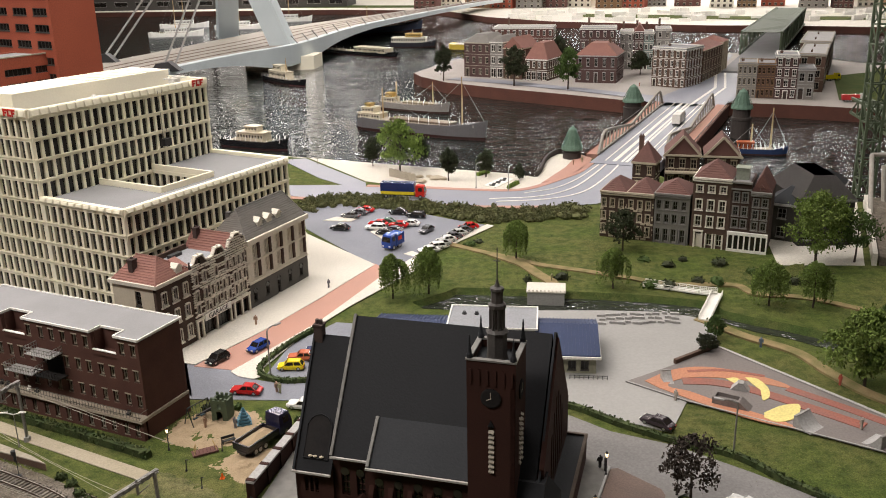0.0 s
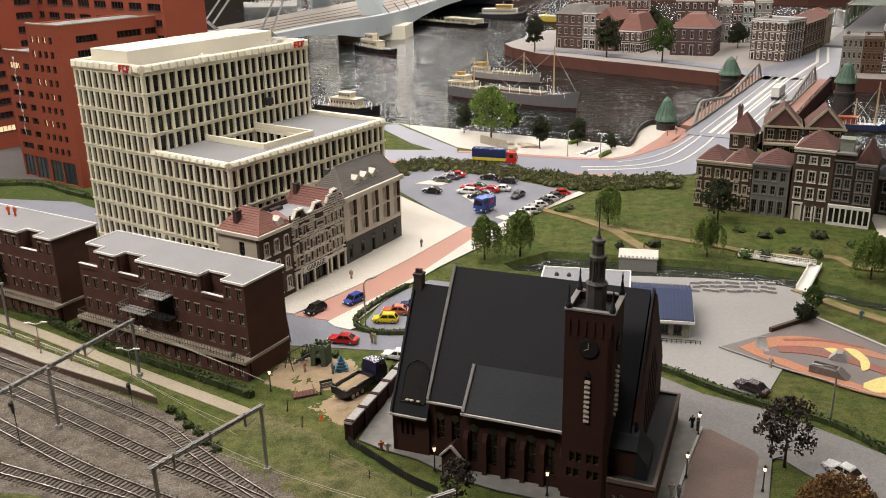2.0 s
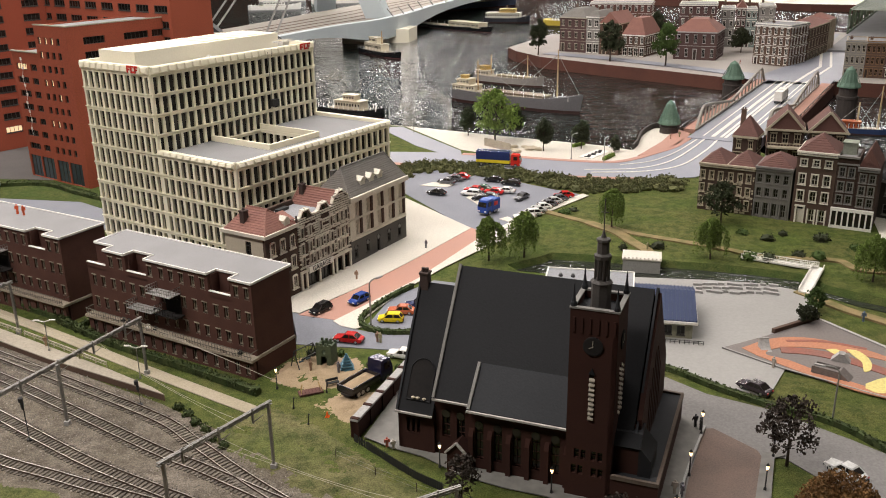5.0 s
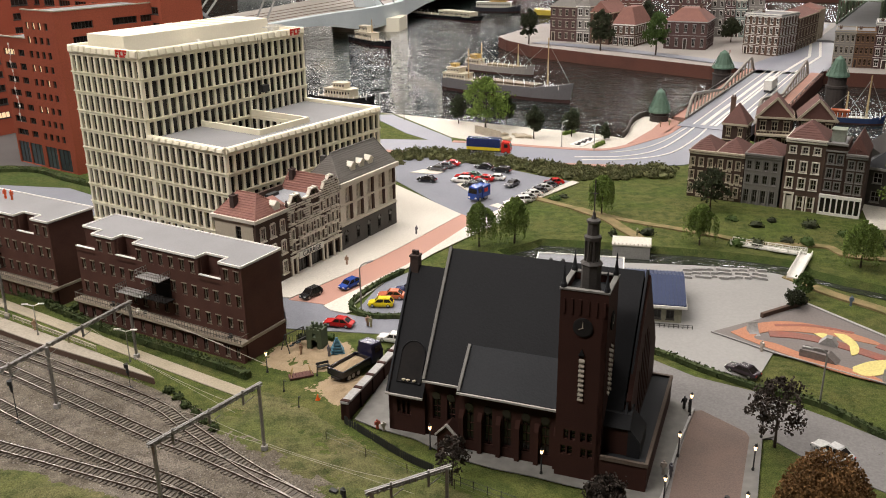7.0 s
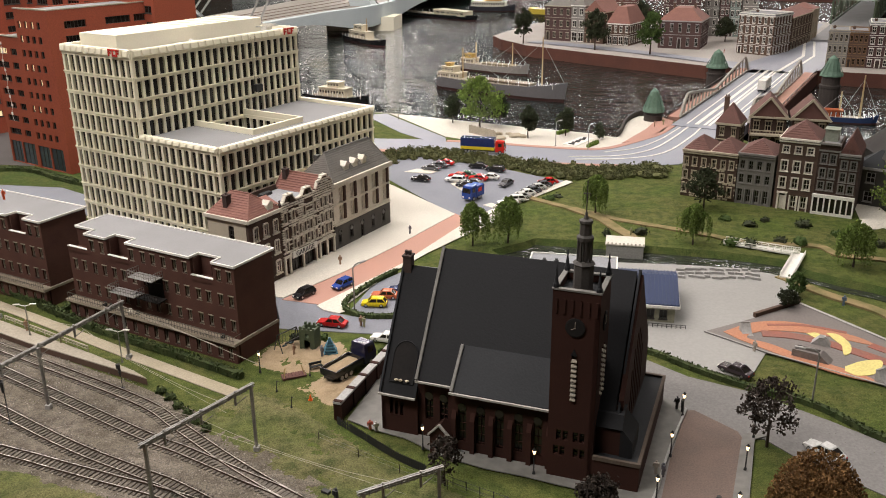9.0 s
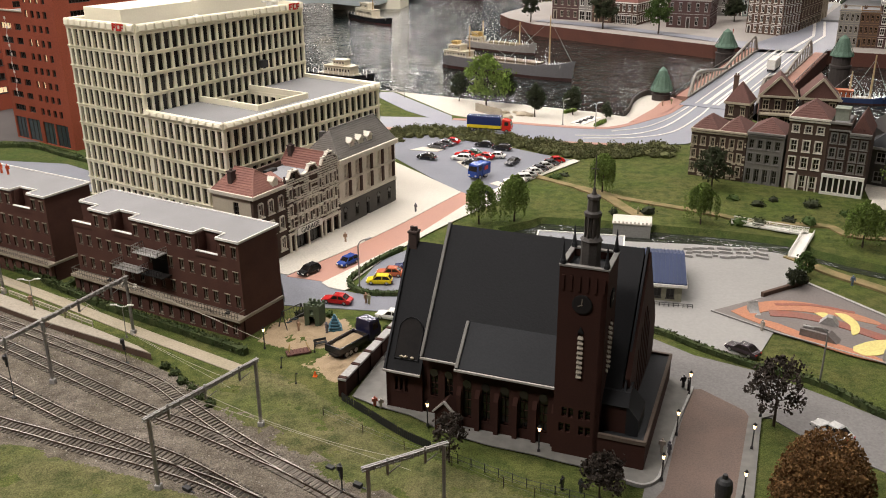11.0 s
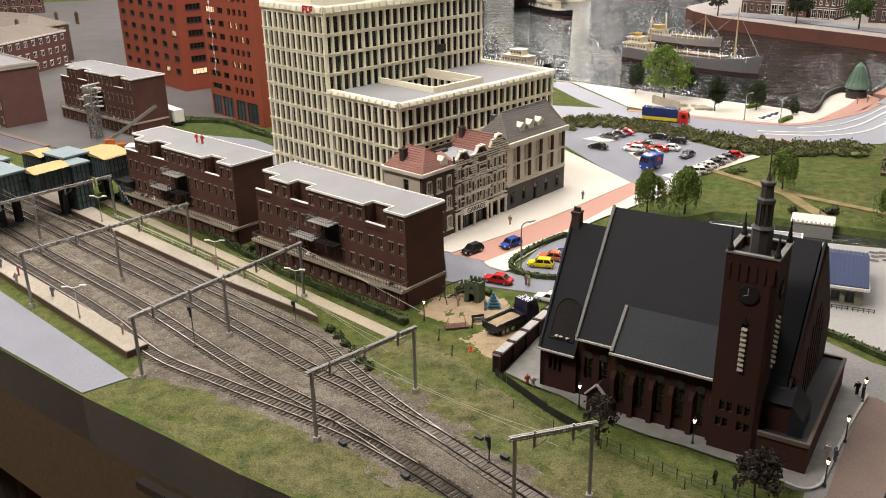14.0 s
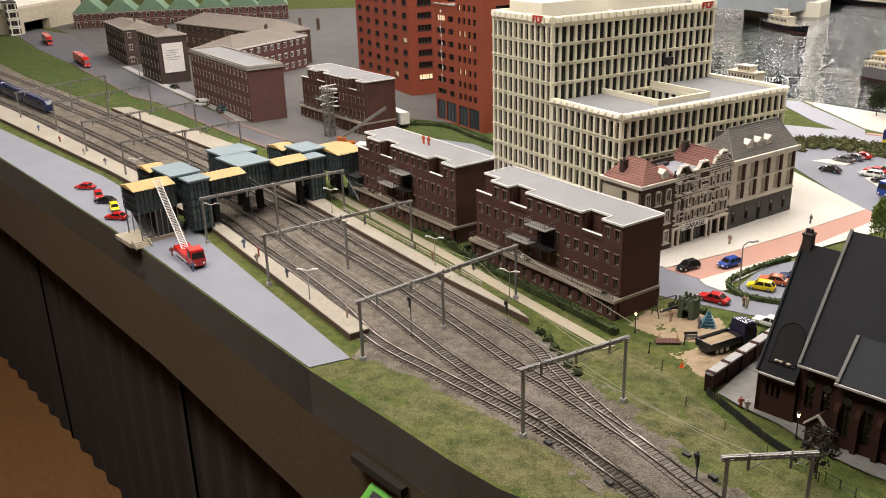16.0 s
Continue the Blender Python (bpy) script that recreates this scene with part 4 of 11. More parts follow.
def flat_block(x, y, turn, w, d, label, sooty=True):
    """Dark brick flats: plinth storey with a terrace, three storeys, notched flat roof."""
    ob = thing("flats_building", x, y, 0, turn, label, "building", "brick flats along the railway")
    H, TOP = 0.1545, 0.120
    k = w / 0.3682
    cuts = [(0.0, 0.047 * k), (0.0965 * k, 0.143 * k), (0.280 * k, 0.3255 * k)]
    cols = [c * k for c in (.014, .036, .061, .084, .107, .1287, .1525, .178, .200, .2227, .2465, .268, .292, .3128, .337, .358)]
    ww, wh = .0092, .0175
    holes = []
    for z in (.0475, .0878):
        holes += [(c - ww / 2, z, c + ww / 2, z + wh) for c in cols]
    holes0 = [(c - ww / 2 + .002, .006, c + ww / 2 + .002, .006 + (wh if i % 4 else wh * 1.1)) for i, c in enumerate(cols)]
    wl = MB()
    wall_mesh(wl, w, TOP, holes, .006, pose(0, 0, 0), .031)
    wall_mesh(wl, w + .004, .031, holes0, .006, pose(-.002, -.012, 0))
    wl.box(-.002, -.003, 0, w + .002, d, .031)
    wl.box(0, d - .006, .031, w, d, TOP), wl.box(0, .006, .031, .006, d - .006, TOP), wl.box(w - .006, .006, .031, w, d - .006, TOP)
    wl.box(.006, .012, .031, w - .006, .016, TOP)
    part("wall", wl, M["brick_dark"], ob)
    # top storey: set back at the cuts
    t = MB()
    spans, p = [], 0.0
    for a, b in cuts:
        if a > p:
            spans.append((p, a, 0.0))
        spans.append((a, b, .022))
        p = b
    spans.append((p, w, 0.0))
    top_h = []
    for a, b, s in spans:
        hs = [(c - a - ww / 2, TOP + .0078, c - a + ww / 2, TOP + .0078 + wh) for c in cols if a + .006 < c < b - .006]
        if s:
            hs = [((b - a) * .62 - .006, TOP + .001, (b - a) * .62 + .006, TOP + .027)]
        wall_mesh(t, b - a, H - .002, hs, .005, pose(a, s, 0), TOP)
        top_h += [(h[0] + a, h[1], h[2] + a, h[3], s) for h in hs]
        if s:
            t.box(a, 0, TOP - .004, b, s, TOP + .0005), t.box(a, 0, TOP + .0005, b, .003, TOP + .0065)
    t.box(0, d - .006, TOP, w, d, H - .002), t.box(0, .027, TOP, .006, d - .006, H - .002), t.box(w - .006, .005, TOP, w, d - .006, H - .002)
    for a, b, s in spans:
        if s:
            for e in ([b] if a == 0 else [a, b]):
                t.box(e - (.0 if e == a else .005) - .0025 * (e == a), .005, TOP, e + .0025, s, H - .002)
    part("top_storey", t, M["brick_dark"], ob)
    for h in holes + [(q[0] - .002, q[1], q[2] - .002, q[3], -.012) for q in holes0] + top_h:
        s = h[4] if len(h) > 4 else 0.0
        window(ob, pose(h[0], s + .0015, h[1]), h[2] - h[0], h[3] - h[1], M["frame_beige"], M["window"], (1, 0), .0011, True)
    for h in holes + [q for q in top_h if not q[4]]:
        li = MB()
        li.box(h[0] - .0012, -.0009, h[3], h[2] + .0012, .002, h[3] + .0016)
        part("lintel", li, M["frame_beige"], ob)
    # roof slab and white edge
    out = []
    for a, b, s in spans:
        out += [(a, s - .002), (b, s - .002)]
    poly = out + [(w + .002, -.002), (w + .002, d + .002), (-.002, d + .002)]
    clean = []
    for q in poly:
        if not clean or math.dist(q, clean[-1]) > 1e-4:
            clean.append(q)
    r = MB()
    r.prism(clean, H - .002, H + .0010)
    part("roof", r, M["roof_grey"], ob)
    for i in range(len(clean)):
        e = MB()
        a, b = clean[i], clean[(i + 1) % len(clean)]
        e.beam((*a, H + .0008), (*b, H + .0008), .0022, .0034)
        part("roof_edge", e, M["white"], ob, "white roof edging")
    for a, b in cuts:
        e = MB()
        e.box(a, -.001, TOP + .0065, b, .0035, TOP + .0078)
        part("parapet_cap", e, M["white"], ob, "white parapet cap")
    # terrace slab with railing
    s = MB()
    s.box(-.004, -.017, .031, w + .004, .0, .0355)
    s.box(w - .001, .0, .0308, w + .003, d, .0353)
    part("terrace", s, M["frame_beige"], ob, "beige concrete band")
    rl = MB()
    n = int(w / .006)
    for i in range(n + 1):
        xx = w * i / n
        rl.box(xx - .0003, -.0162, .0355, xx + .0003, -.0156, .0475)
    for z in (.0395, .0468):
        rl.box(0, -.0163, z, w + .003, -.0155, z + .0008)
    rl.box(w + .0024, -.0163, .0468, w + .0032, .0, .0476), rl.box(-.0008, -.0163, .0468, 0, .0, .0476)
    part("railing", rl, M["terrace_rail"], ob)
    rnd = random.Random(int(x * 100))
    for i in range(7):
        q = MB()
        xx = rnd.uniform(.03, .97) * w
        q.box(xx - .003, -.010, .0355, xx + .003, -.005, .0385), q.box(xx - .003, -.006, .0385, xx + .003, -.005, .0425)
        part("terrace_seat", q, M["white" if i % 3 == 0 else "dark_metal"], ob)
    # stacked burnt balconies over a dark stairwell
    for z, x0, x1, y0 in ((.0735, .112, .170, -.022), (.110, .165, .217, -.024)):
        b = MB()
        x0, x1 = x0 * k, x1 * k
        b.box(x0, y0, z - .0012, x1, .0, z)
        part("balcony_floor", b, M["pave_grey"], ob)
        b = MB()
        for q in range(11):
            xx = x0 + (x1 - x0) * q / 10
            b.box(xx - .0003, y0, z, xx + .0003, y0 + .0006, z + .0105)
        for q in range(5):
            yy = y0 * q / 5
            for xx in (x0, x1):
                b.box(xx - .0003, yy - .0003, z, xx + .0003, yy + .0003, z + .0105)
        for zz in (z + .005, z + .0103):
            b.box(x0, y0 - .0002, zz, x1, y0 + .0006, zz + .0009), b.box(x0 - .0004, y0, zz, x0 + .0005, 0, zz + .0009), b.box(x1 - .0005, y0, zz, x1 + .0004, 0, zz + .0009)
        part("balcony_rail", b, M["steel"], ob)
        b = MB()
        b.beam((x0 + .004, -.001, z - .012), (x0 + .004, y0 + .003, z - .001), .0012, .0012), b.beam((x1 - .004, -.001, z - .012), (x1 - .004, y0 + .003, z - .001), .0012, .0012)
        part("balcony_bracket", b, M["dark_metal"], ob)
    if sooty:
        bk = MB()
        bk.box(.182 * k, -.0011, .066, .216 * k, .001, .108), bk.box(.176 * k, -.0206, .0725, .222 * k, -.0005, .074)
        part("burnt_front", bk, M["soot_shade"], ob, "burnt black balcony front")
        bk = MB()
        for q in range(9):
            xx = (.176 + .0057 * q) * k
            bk.box(xx - .0003, -.0206, .074, xx + .0003, -.02, .084)
        bk.box(.176 * k, -.0208, .0835, .222 * k, -.0198, .0845)
        part("burnt_rail", bk, M["soot_shade"], ob)
    return ob


flat_block(-0.7639, 1.5046, -20.8, .3682, .0883, "dark brown brick flats with white-edged flat roof beside the playground")
flat_block(-1.1746, 1.6635, -20.5, .3691, .0948, "dark brown brick flats with stacked steel balconies beside the platform")
flat_block(-1.94, 2.316, -20, .395, .105, "dark brown brick flats wrapped by a mast before the red towers")


def roof_mesh(kind, w, d, h, z, over=.004):
    mb = MB()
    a, b, c, e = -over, w + over, -over, d + over
    if kind == "hip":
        i = min(w, d) * .5
        if w >= d:
            r0, r1 = (i, d / 2), (w - i, d / 2)
        else:
            r0, r1 = (w / 2, i), (w / 2, d - i)
        vs = [(a, c, z), (b, c, z), (b, e, z), (a, e, z), (*r0, z + h), (*r1, z + h)]
        fs = [(0, 1, 5, 4), (1, 2, 5), (2, 3, 4, 5), (3, 0, 4), (3, 2, 1, 0)] if w >= d else [(0, 1, 4), (1, 2, 5, 4), (2, 3, 5), (3, 0, 4, 5), (3, 2, 1, 0)]
        mb.add(vs, fs)
    elif kind == "gable_y":
        mb.xz([(a, z), (b, z), (w / 2, z + h)], c, e)
    elif kind == "gable_x":
        mb.yz([(c, z), (e, z), (d / 2, z + h)], a, b)
    elif kind == "mansard":
        s = .3 * min(w, d)
        mb.add([(a, c, z), (b, c, z), (b, e, z), (a, e, z), (s, s, z + h), (w - s, s, z + h), (w - s, d - s, z + h), (s, d - s, z + h)], [(0, 1, 5, 4), (1, 2, 6, 5), (2, 3, 7, 6), (3, 0, 4, 7), (4, 5, 6, 7), (3, 2, 1, 0)])
    else:
        mb.box(a, c, z, b, e, z + .004)
    return mb


def tile_rows(mb, kind, w, d, h, z):
    """Low ribs that stand for courses of tiles on the slopes."""
    n = 7
    for i in range(1, n):
        t = i / n
        if kind == "gable_x":
            for s in (0, 1):
                y = (d / 2) * t if s == 0 else d - (d / 2) * t
                mb.box(-.003, y - .0006, z + h * t - .0002, w + .003, y + .0006, z + h * t + .0009)
        elif kind == "gable_y":
            for s in (0, 1):
                x = (w / 2) * t if s == 0 else w - (w / 2) * t
                mb.box(x - .0006, -.003, z + h * t - .0002, x + .0006, d + .003, z + h * t + .0009)
        elif kind == "hip":
            q = min(w, d) * .5 * t
            zz = z + h * t
            mb.box(q, q - .0006, zz - .0002, w - q, q + .0006, zz + .0009)
            mb.box(w - q - .0006, q, zz - .0002, w - q + .0006, d - q, zz + .0009)
            mb.box(q - .0006, q, zz - .0002, q + .0006, d - q, zz + .0009)


def house(name, label, x, y, turn, w, d, fl, fh, cols, wallm, trimm, roof="hip", roofm="tile_brown", rh=.03, win=(.012, .022), sides=(0, 1), group="", door=True, shop=False, chimney=1, bars=(1, 1), band=True, lit=0.0, quoin=False, lintel=True, scols=None, category="house", seed=1, joined=False, swin=None, skip=0):
    rnd = random.Random(seed)
    ob = thing(name, x, y, 0, turn, label, category, group)
    H = fl * fh
    wl = MB()
    tr = MB()
    wins = []
    for k in range(4):
        L = w if k in (0, 2) else d
        m = side(k, w, d)
        hs = []
        if k in sides:
            nc = cols if k in (0, 2) else (scols if scols is not None else max(1, round(cols * d / w)))
            for j in range(skip, fl):
                for i in range(nc):
                    c = L * (i + .5) / nc
                    ww, wh = swin if swin and k in (1, 3) else win
                    z = j * fh + (fh - wh) * .5
                    if j == 0 and k == 0 and shop:
                        ww, z, wh = L / nc * .78, .004, fh * .74
                    elif j == 0 and k == 0 and door and i == (cols // 2 if cols % 2 else 0):
                        z, wh = .002, fh * .72
                        hs.append((c - ww * .5, z, c + ww * .5, z + wh, "door"))
                        continue
                    hs.append((c - ww / 2, z, c + ww / 2, z + wh, "win"))
        thick = .006
        mm = m @ Matrix.Translation((0, 0, 0))
        if k in (1, 3):
            mm = m @ Matrix.Translation((thick, 0, 0))
            hs2 = [(h[0] - thick, h[1], h[2] - thick, h[3]) for h in hs]
            wall_mesh(wl, L - 2 * thick, H, hs2, thick, mm)
        else:
            wall_mesh(wl, L, H, [h[:4] for h in hs], thick, mm)
        for h in hs:
            wins.append((m, h))
            if lintel:
                tr.box(h[0] - .0015, -.0014, h[3], h[2] + .0015, .001, h[3] + .003, m)
        if k in sides:
            if band:
                for j in range(1, fl):
                    tr.box(0.001, -.001, j * fh - .001, L - .001, .001, j * fh + .0012, m)
            tr.box(-.003, -.004, H - .004, L + .003, .0005, H + .002, m)
            if quoin:
                for j in range(int(H / .012)):
                    e = .006 if j % 2 else .004
                    tr.box(0, -.0012, j * .012, e, .001, j * .012 + .008, m), tr.box(L - e, -.0012, j * .012, L, .001, j * .012 + .008, m)
    part("wall", wl, M[wallm], ob)
    if tr.v:
        tagged(part("trim", tr, M[wallm if name.startswith("red_") else trimm], ob), kind="stuff")
    jf, jb = MB(), MB()
    for m, h in wins:
        ww, wh = h[2] - h[0], h[3] - h[1]
        if h[4] == "door":
            dr = MB()
            dr.box(.001, .0015, 0, ww - .001, .004, wh - .006), dr.box(.003, .001, wh * .12, ww - .003, .0016, wh * .4), dr.box(.003, .001, wh * .45, ww - .003, .0016, wh * .72)
            o = part("door", dr, M["door_wood"], ob)
            o.matrix_local = m @ pose(h[0], 0, h[1])
            fr = MB()
            fr.box(-.0025, -.002, 0, .001, .004, wh + .002), fr.box(ww - .001, -.002, 0, ww + .0025, .004, wh + .002), fr.box(-.003, -.003, wh, ww + .003, .004, wh + .004)
            o2 = part("door_frame", fr, M[trimm], ob)
            o2.matrix_local = m @ pose(h[0], 0, h[1])
        else:
            pm = M["lit"] if rnd.random() < lit else M["window"]
            if joined and pm is not M["lit"]:
                jf.box(h[0], .0012, h[1], h[2], .0030, h[3], m)
                q = .0016 if ww < .03 else .0025
                for bx in ((h[0], h[1], h[0] + q, h[3]), (h[2] - q, h[1], h[2], h[3]), (h[0], h[3] - q, h[2], h[3]), (h[0], h[1], h[2], h[1] + q), ((h[0] + h[2]) / 2 - q / 3, h[1], (h[0] + h[2]) / 2 + q / 3, h[3])):
                    jb.box(bx[0], .0002, bx[1], bx[2], .0012, bx[3], m)
                continue
            window(ob, m @ pose(h[0], .0003, h[1]), ww, wh, M[trimm], pm, bars, .0017 if ww > .007 else .001)
    if jf.v:
        tagged(part("window_pane", jf, M["window"], ob), kind="stuff")
        tagged(part("window_bar", jb, M[trimm], ob), kind="stuff")
    rf = roof_mesh(roof, w, d, rh, H + .001)
    r = part("roof", rf, M[roofm], ob)
    if roof in ("hip", "gable_x", "gable_y"):
        tl = MB()
        tile_rows(tl, roof, w, d, rh, H + .001)
        tagged(part("tile_course", tl, M[roofm], r), kind="stuff")
    if roof == "flat":
        pa = MB()
        pa.box(0, 0, H, w, .004, H + .01), pa.box(0, d - .004, H, w, d, H + .01), pa.box(0, .004, H, .004, d - .004, H + .01), pa.box(w - .004, .004, H, w, d - .004, H + .01)
        part("parapet", pa, M[wallm if name.startswith("red_") else trimm], ob)
    for i in range(chimney):
        ch = MB()
        cx, cy = w * (.22 + .5 * i), d * .55
        ch.box(cx - .006, cy - .004, H + rh * .35, cx + .006, cy + .004, H + rh + .012)
        ch.box(cx - .007, cy - .005, H + rh + .012, cx + .007, cy + .005, H + rh + .0145)
        ch.cyl(cx - .003, cy, H + rh + .0145, H + rh + .02, .0018, n=6), ch.cyl(cx + .003, cy, H + rh + .0145, H + rh + .02, .0018, n=6)
        part("chimney", ch, M["brick_brown"], ob)
    return ob


# ---- three shop buildings in front of the office ----
SHOP = (-0.4597, 1.710, 0, 0, 0, 68.3)


def corner_house():
    w, d, H = .087, .098, .134
    m0 = pose(*SHOP) @ Matrix.Translation((-.088, 0, 0))
    ob = thing("corner_house", m0.translation.x, m0.translation.y, 0, 68.3, "brown brick corner house with red hipped roof and cream end wall", "house")
    hs = [(x, z, x + .011, z + .021) for z in (.018, .058, .098) for x in (.012, .039, .066)]
    fr, en = MB(), MB()
    wall_mesh(fr, w, H, hs, .006, pose(0, 0, 0))
    fr.box(w - .006, .006, 0, w, d, H), fr.box(.006, d - .006, 0, w - .006, d, H)
    part("wall", fr, M["brick_dim"], ob)
    m3 = side(3, w, d)
    he = [(.050, z, .063, z + .027) for z in (.018, .058, .096)]
    wall_mesh(en, d - .006, H, he, .006, m3)
    part("end_wall", en, M["stone_cream"], ob, "cream plastered end wall")
    for h in hs:
        window(ob, pose(h[0], .0008, h[1]), h[2] - h[0], h[3] - h[1], M["stone_white"], M["window"], (1, 1), .0016)
        sr = MB()
        sr.box(h[0] - .0016, -.0018, h[1] - .003, h[0], .001, h[3] + .001), sr.box(h[2], -.0018, h[1] - .003, h[2] + .0016, .001, h[3] + .001)
        sr.xz([(h[0] - .002, h[3] + .001), (h[2] + .002, h[3] + .001), (h[2] - .001, h[3] + .004), (h[0] + .001, h[3] + .004)], -.0022, .001), sr.box(h[0] - .004, -.0026, h[1] - .005, h[2] + .004, .001, h[1] - .0025)
        part("window_surround", sr, M["stone_white"], ob, "white stone window surround")
    for h in he:
        window(ob, m3 @ pose(h[0], .0008, h[1]), h[2] - h[0], h[3] - h[1], M["frame_dark"], M["window"], (1, 2), .0014)
    co = MB()
    co.box(-.006, -.006, H, w + .001, .002, H + .0065), co.box(-.006, .002, H, .002, d + .004, H + .0065)
    part("cornice", co, M["stone_white"], ob, "white cornice")
    z = H + .0055
    rf = MB()
    rf.add([(-.004, -.004, z), (w, -.004, z), (w, d, z), (-.004, d, z), (w * .5, .032, .1735), (w * .5, .078, .1735)], [(0, 1, 4), (1, 2, 5, 4), (2, 3, 5), (3, 0, 4, 5), (3, 2, 1, 0)])
    r = part("roof", rf, M["tile_red"], ob)
    tl = MB()
    for i in range(1, 11):
        t = i / 11
        a, zz = t * (w * .5 + .004) - .004, z + (.1735 - z) * t
        y0, y1 = -.004 + t * .036, d - t * (d - .078)
        tl.beam((a, y0, zz), (a, y1, zz), .0016, .0012), tl.beam((a, y0, zz), (w - t * w * .5, y0, zz), .0016, .0012)
    tagged(part("tile_course", tl, M["tile_red"], r), kind="stuff")
    rg = MB()
    rg.tube((-.004, -.004, z), (w * .5, .032, .174), .0014), rg.tube((w * .5, .032, .174), (w * .5, .078, .174), .0014), rg.tube((w, -.004, z), (w * .5, .032, .174), .0014)
    part("ridge", rg, M["tile_red"], ob)
    ch = MB()
    ch.box(.012, .058, .145, .024, .068, .172), ch.box(.011, .057, .172, .025, .069, .1745), ch.cyl(.018, .063, .1745, .178, .003, .0024, 8)
    part("chimney", ch, M["brick_deep"], ob)
    dm = MB()
    dm.box(w * .62, .0, z + .004, w * .80, .014, z + .014)
    dm.xz([(w * .60, z + .014), (w * .82, z + .014), (w * .71, z + .021)], -.001, .02)
    dr = part("dormer", dm, M["stone_white"], ob)
    window(dr, pose(w * .66, -.0005, z + .005), .009, .008, M["stone_white"], M["window"], (1, 0), .0008, False)
    ur = MB()
    ur.lathe([(.002, H + .006), (.003, H + .012), (.0015, H + .016), (.002, H + .02)], 8, w - .002, -.002)
    part("finial", ur, M["brick_deep"], ob)


def garage_house():
    w, d = .1585, .10
    ob = thing("garage_building", SHOP[0], SHOP[1], 0, 68.3, "ornate brick and stone garage with stepped gable and red roof", "building")
    H = .138
    holes = []
    for z in (.049, .074, .106):
        for i, c in enumerate((.011, .034, .052, .067, .085, .0995)):
            if z != .106 or i not in (2, 4):
                holes.append((c - .0042, z, c + .0042, z + .019))
        for c in (.119, .133, .147):
            holes.append((c - .004, z + .001, c + .004, z + .020))
    doors = [(.003, .0, .013, .032), (.020, .0, .053, .035), (.058, .0, .094, .035), (.099, 0, .106, .032), (.113, .0, .128, .031), (.136, 0, .151, .031)]
    wl = MB()
    wall_mesh(wl, w, H, holes + doors, .006, pose(0, 0, 0))
    wl.box(0, .006, 0, .006, d, H), wl.box(w - .006, .006, 0, w, d, H), wl.box(.006, d - .006, 0, w - .006, d, H)
    wl.xz([(.106, H), (w, H), (w, .146), (.1565, .147), (.155, .156), (.149, .158), (.146, .164), (.140, .1675), (.128, .1675), (.122, .164), (.119, .158), (.1125, .156), (.111, .147), (.106, .146)], 0, .006)
    for c in (.026, .080):
        wl.xz([(c - .026, H), (c + .026, H), (c + .026, .143), (c + .017, .1445), (c + .013, .152), (c + .008, .1565), (c - .008, .1565), (c - .013, .152), (c - .017, .1445), (c - .026, .143)], 0, .0055)
    part("wall", wl, M["brick_dim"], ob)
    st = MB()
    rnd = random.Random(8)
    z = .041
    while z < .163:
        x = 0.0
        x_end = w
        if z > .143:
            x = .107
        while x < x_end - .004:
            x1 = min(x + rnd.uniform(.012, .030), x_end)
            t = (z - .146) / .02
            if z > .146 and not (.112 + .012 * t < (x + x1) / 2 < .155 - .012 * t):
                x = x1 + .001
                continue
            a, b = x, x1
            for h in holes:
                if h[1] - .001 < z + .0012 < h[3] + .001:
                    if a < h[0] - .001 < b:
                        b = h[0] - .001
                    elif a < h[2] + .001 < b:
                        a = h[2] + .001
                    elif h[0] - .001 <= a and b <= h[2] + .001:
                        b = a
            if b - a > .002 and rnd.random() < .9:
                st.box(a, -.0018 - .0006 * rnd.random(), z, b, .001, z + rnd.uniform(.0021, .0029))
            x = x1 + rnd.uniform(.0005, .003)
        z += .0046
    tagged(part("stone_band", st, M["stone_white"], ob, "pale stone bands"), kind="stuff")
    for h in holes:
        su = MB()
        su.xz([(h[0] - .002, h[3]), (h[2] + .002, h[3]), (h[2] + .0004, h[3] + .0036), (h[0] - .0004, h[3] + .0036)], -.0026, .001), su.box(h[0] - .0022, -.003, h[1] - .0022, h[2] + .0022, .001, h[1])
        su.box(h[0] - .0014, -.0022, h[1], h[0], .001, h[3]), su.box(h[2], -.0022, h[1], h[2] + .0014, .001, h[3])
        part("window_surround", su, M["stone_white"], ob, "white stone surround")
        window(ob, pose(h[0], .0012, h[1]), h[2] - h[0], h[3] - h[1], M["stone_white"], M["window"], (1, 1), .001, False)
    for x0, x1, zz in ((.128, .140, .1675), (.018, .034, .1565), (.072, .088, .1565)):
        cp = MB()
        cp.box(x0 - .001, -.003, zz, x1 + .001, .007, zz + .0028), cp.blob((x0 + x1) / 2, .002, zz + .0045, .0024, 3, rough=.1)
        part("gable_cap", cp, M["stone_white"], ob)
    for c in (.026, .080):
        for sgn in (-1, 1):
            cp = MB()
            cp.beam((c + sgn * .026, .002, .144), (c + sgn * .016, .002, .1462), .0075, .0022), cp.beam((c + sgn * .016, .002, .1462), (c + sgn * .0085, .002, .1575), .0075, .0022)
            part("gable_coping", cp, M["stone_white"], ob)
        fr = MB()
        fr.box(c - .003, -.001, .144, c + .003, .002, .152)
        part("gable_window", fr, M["window"], ob)
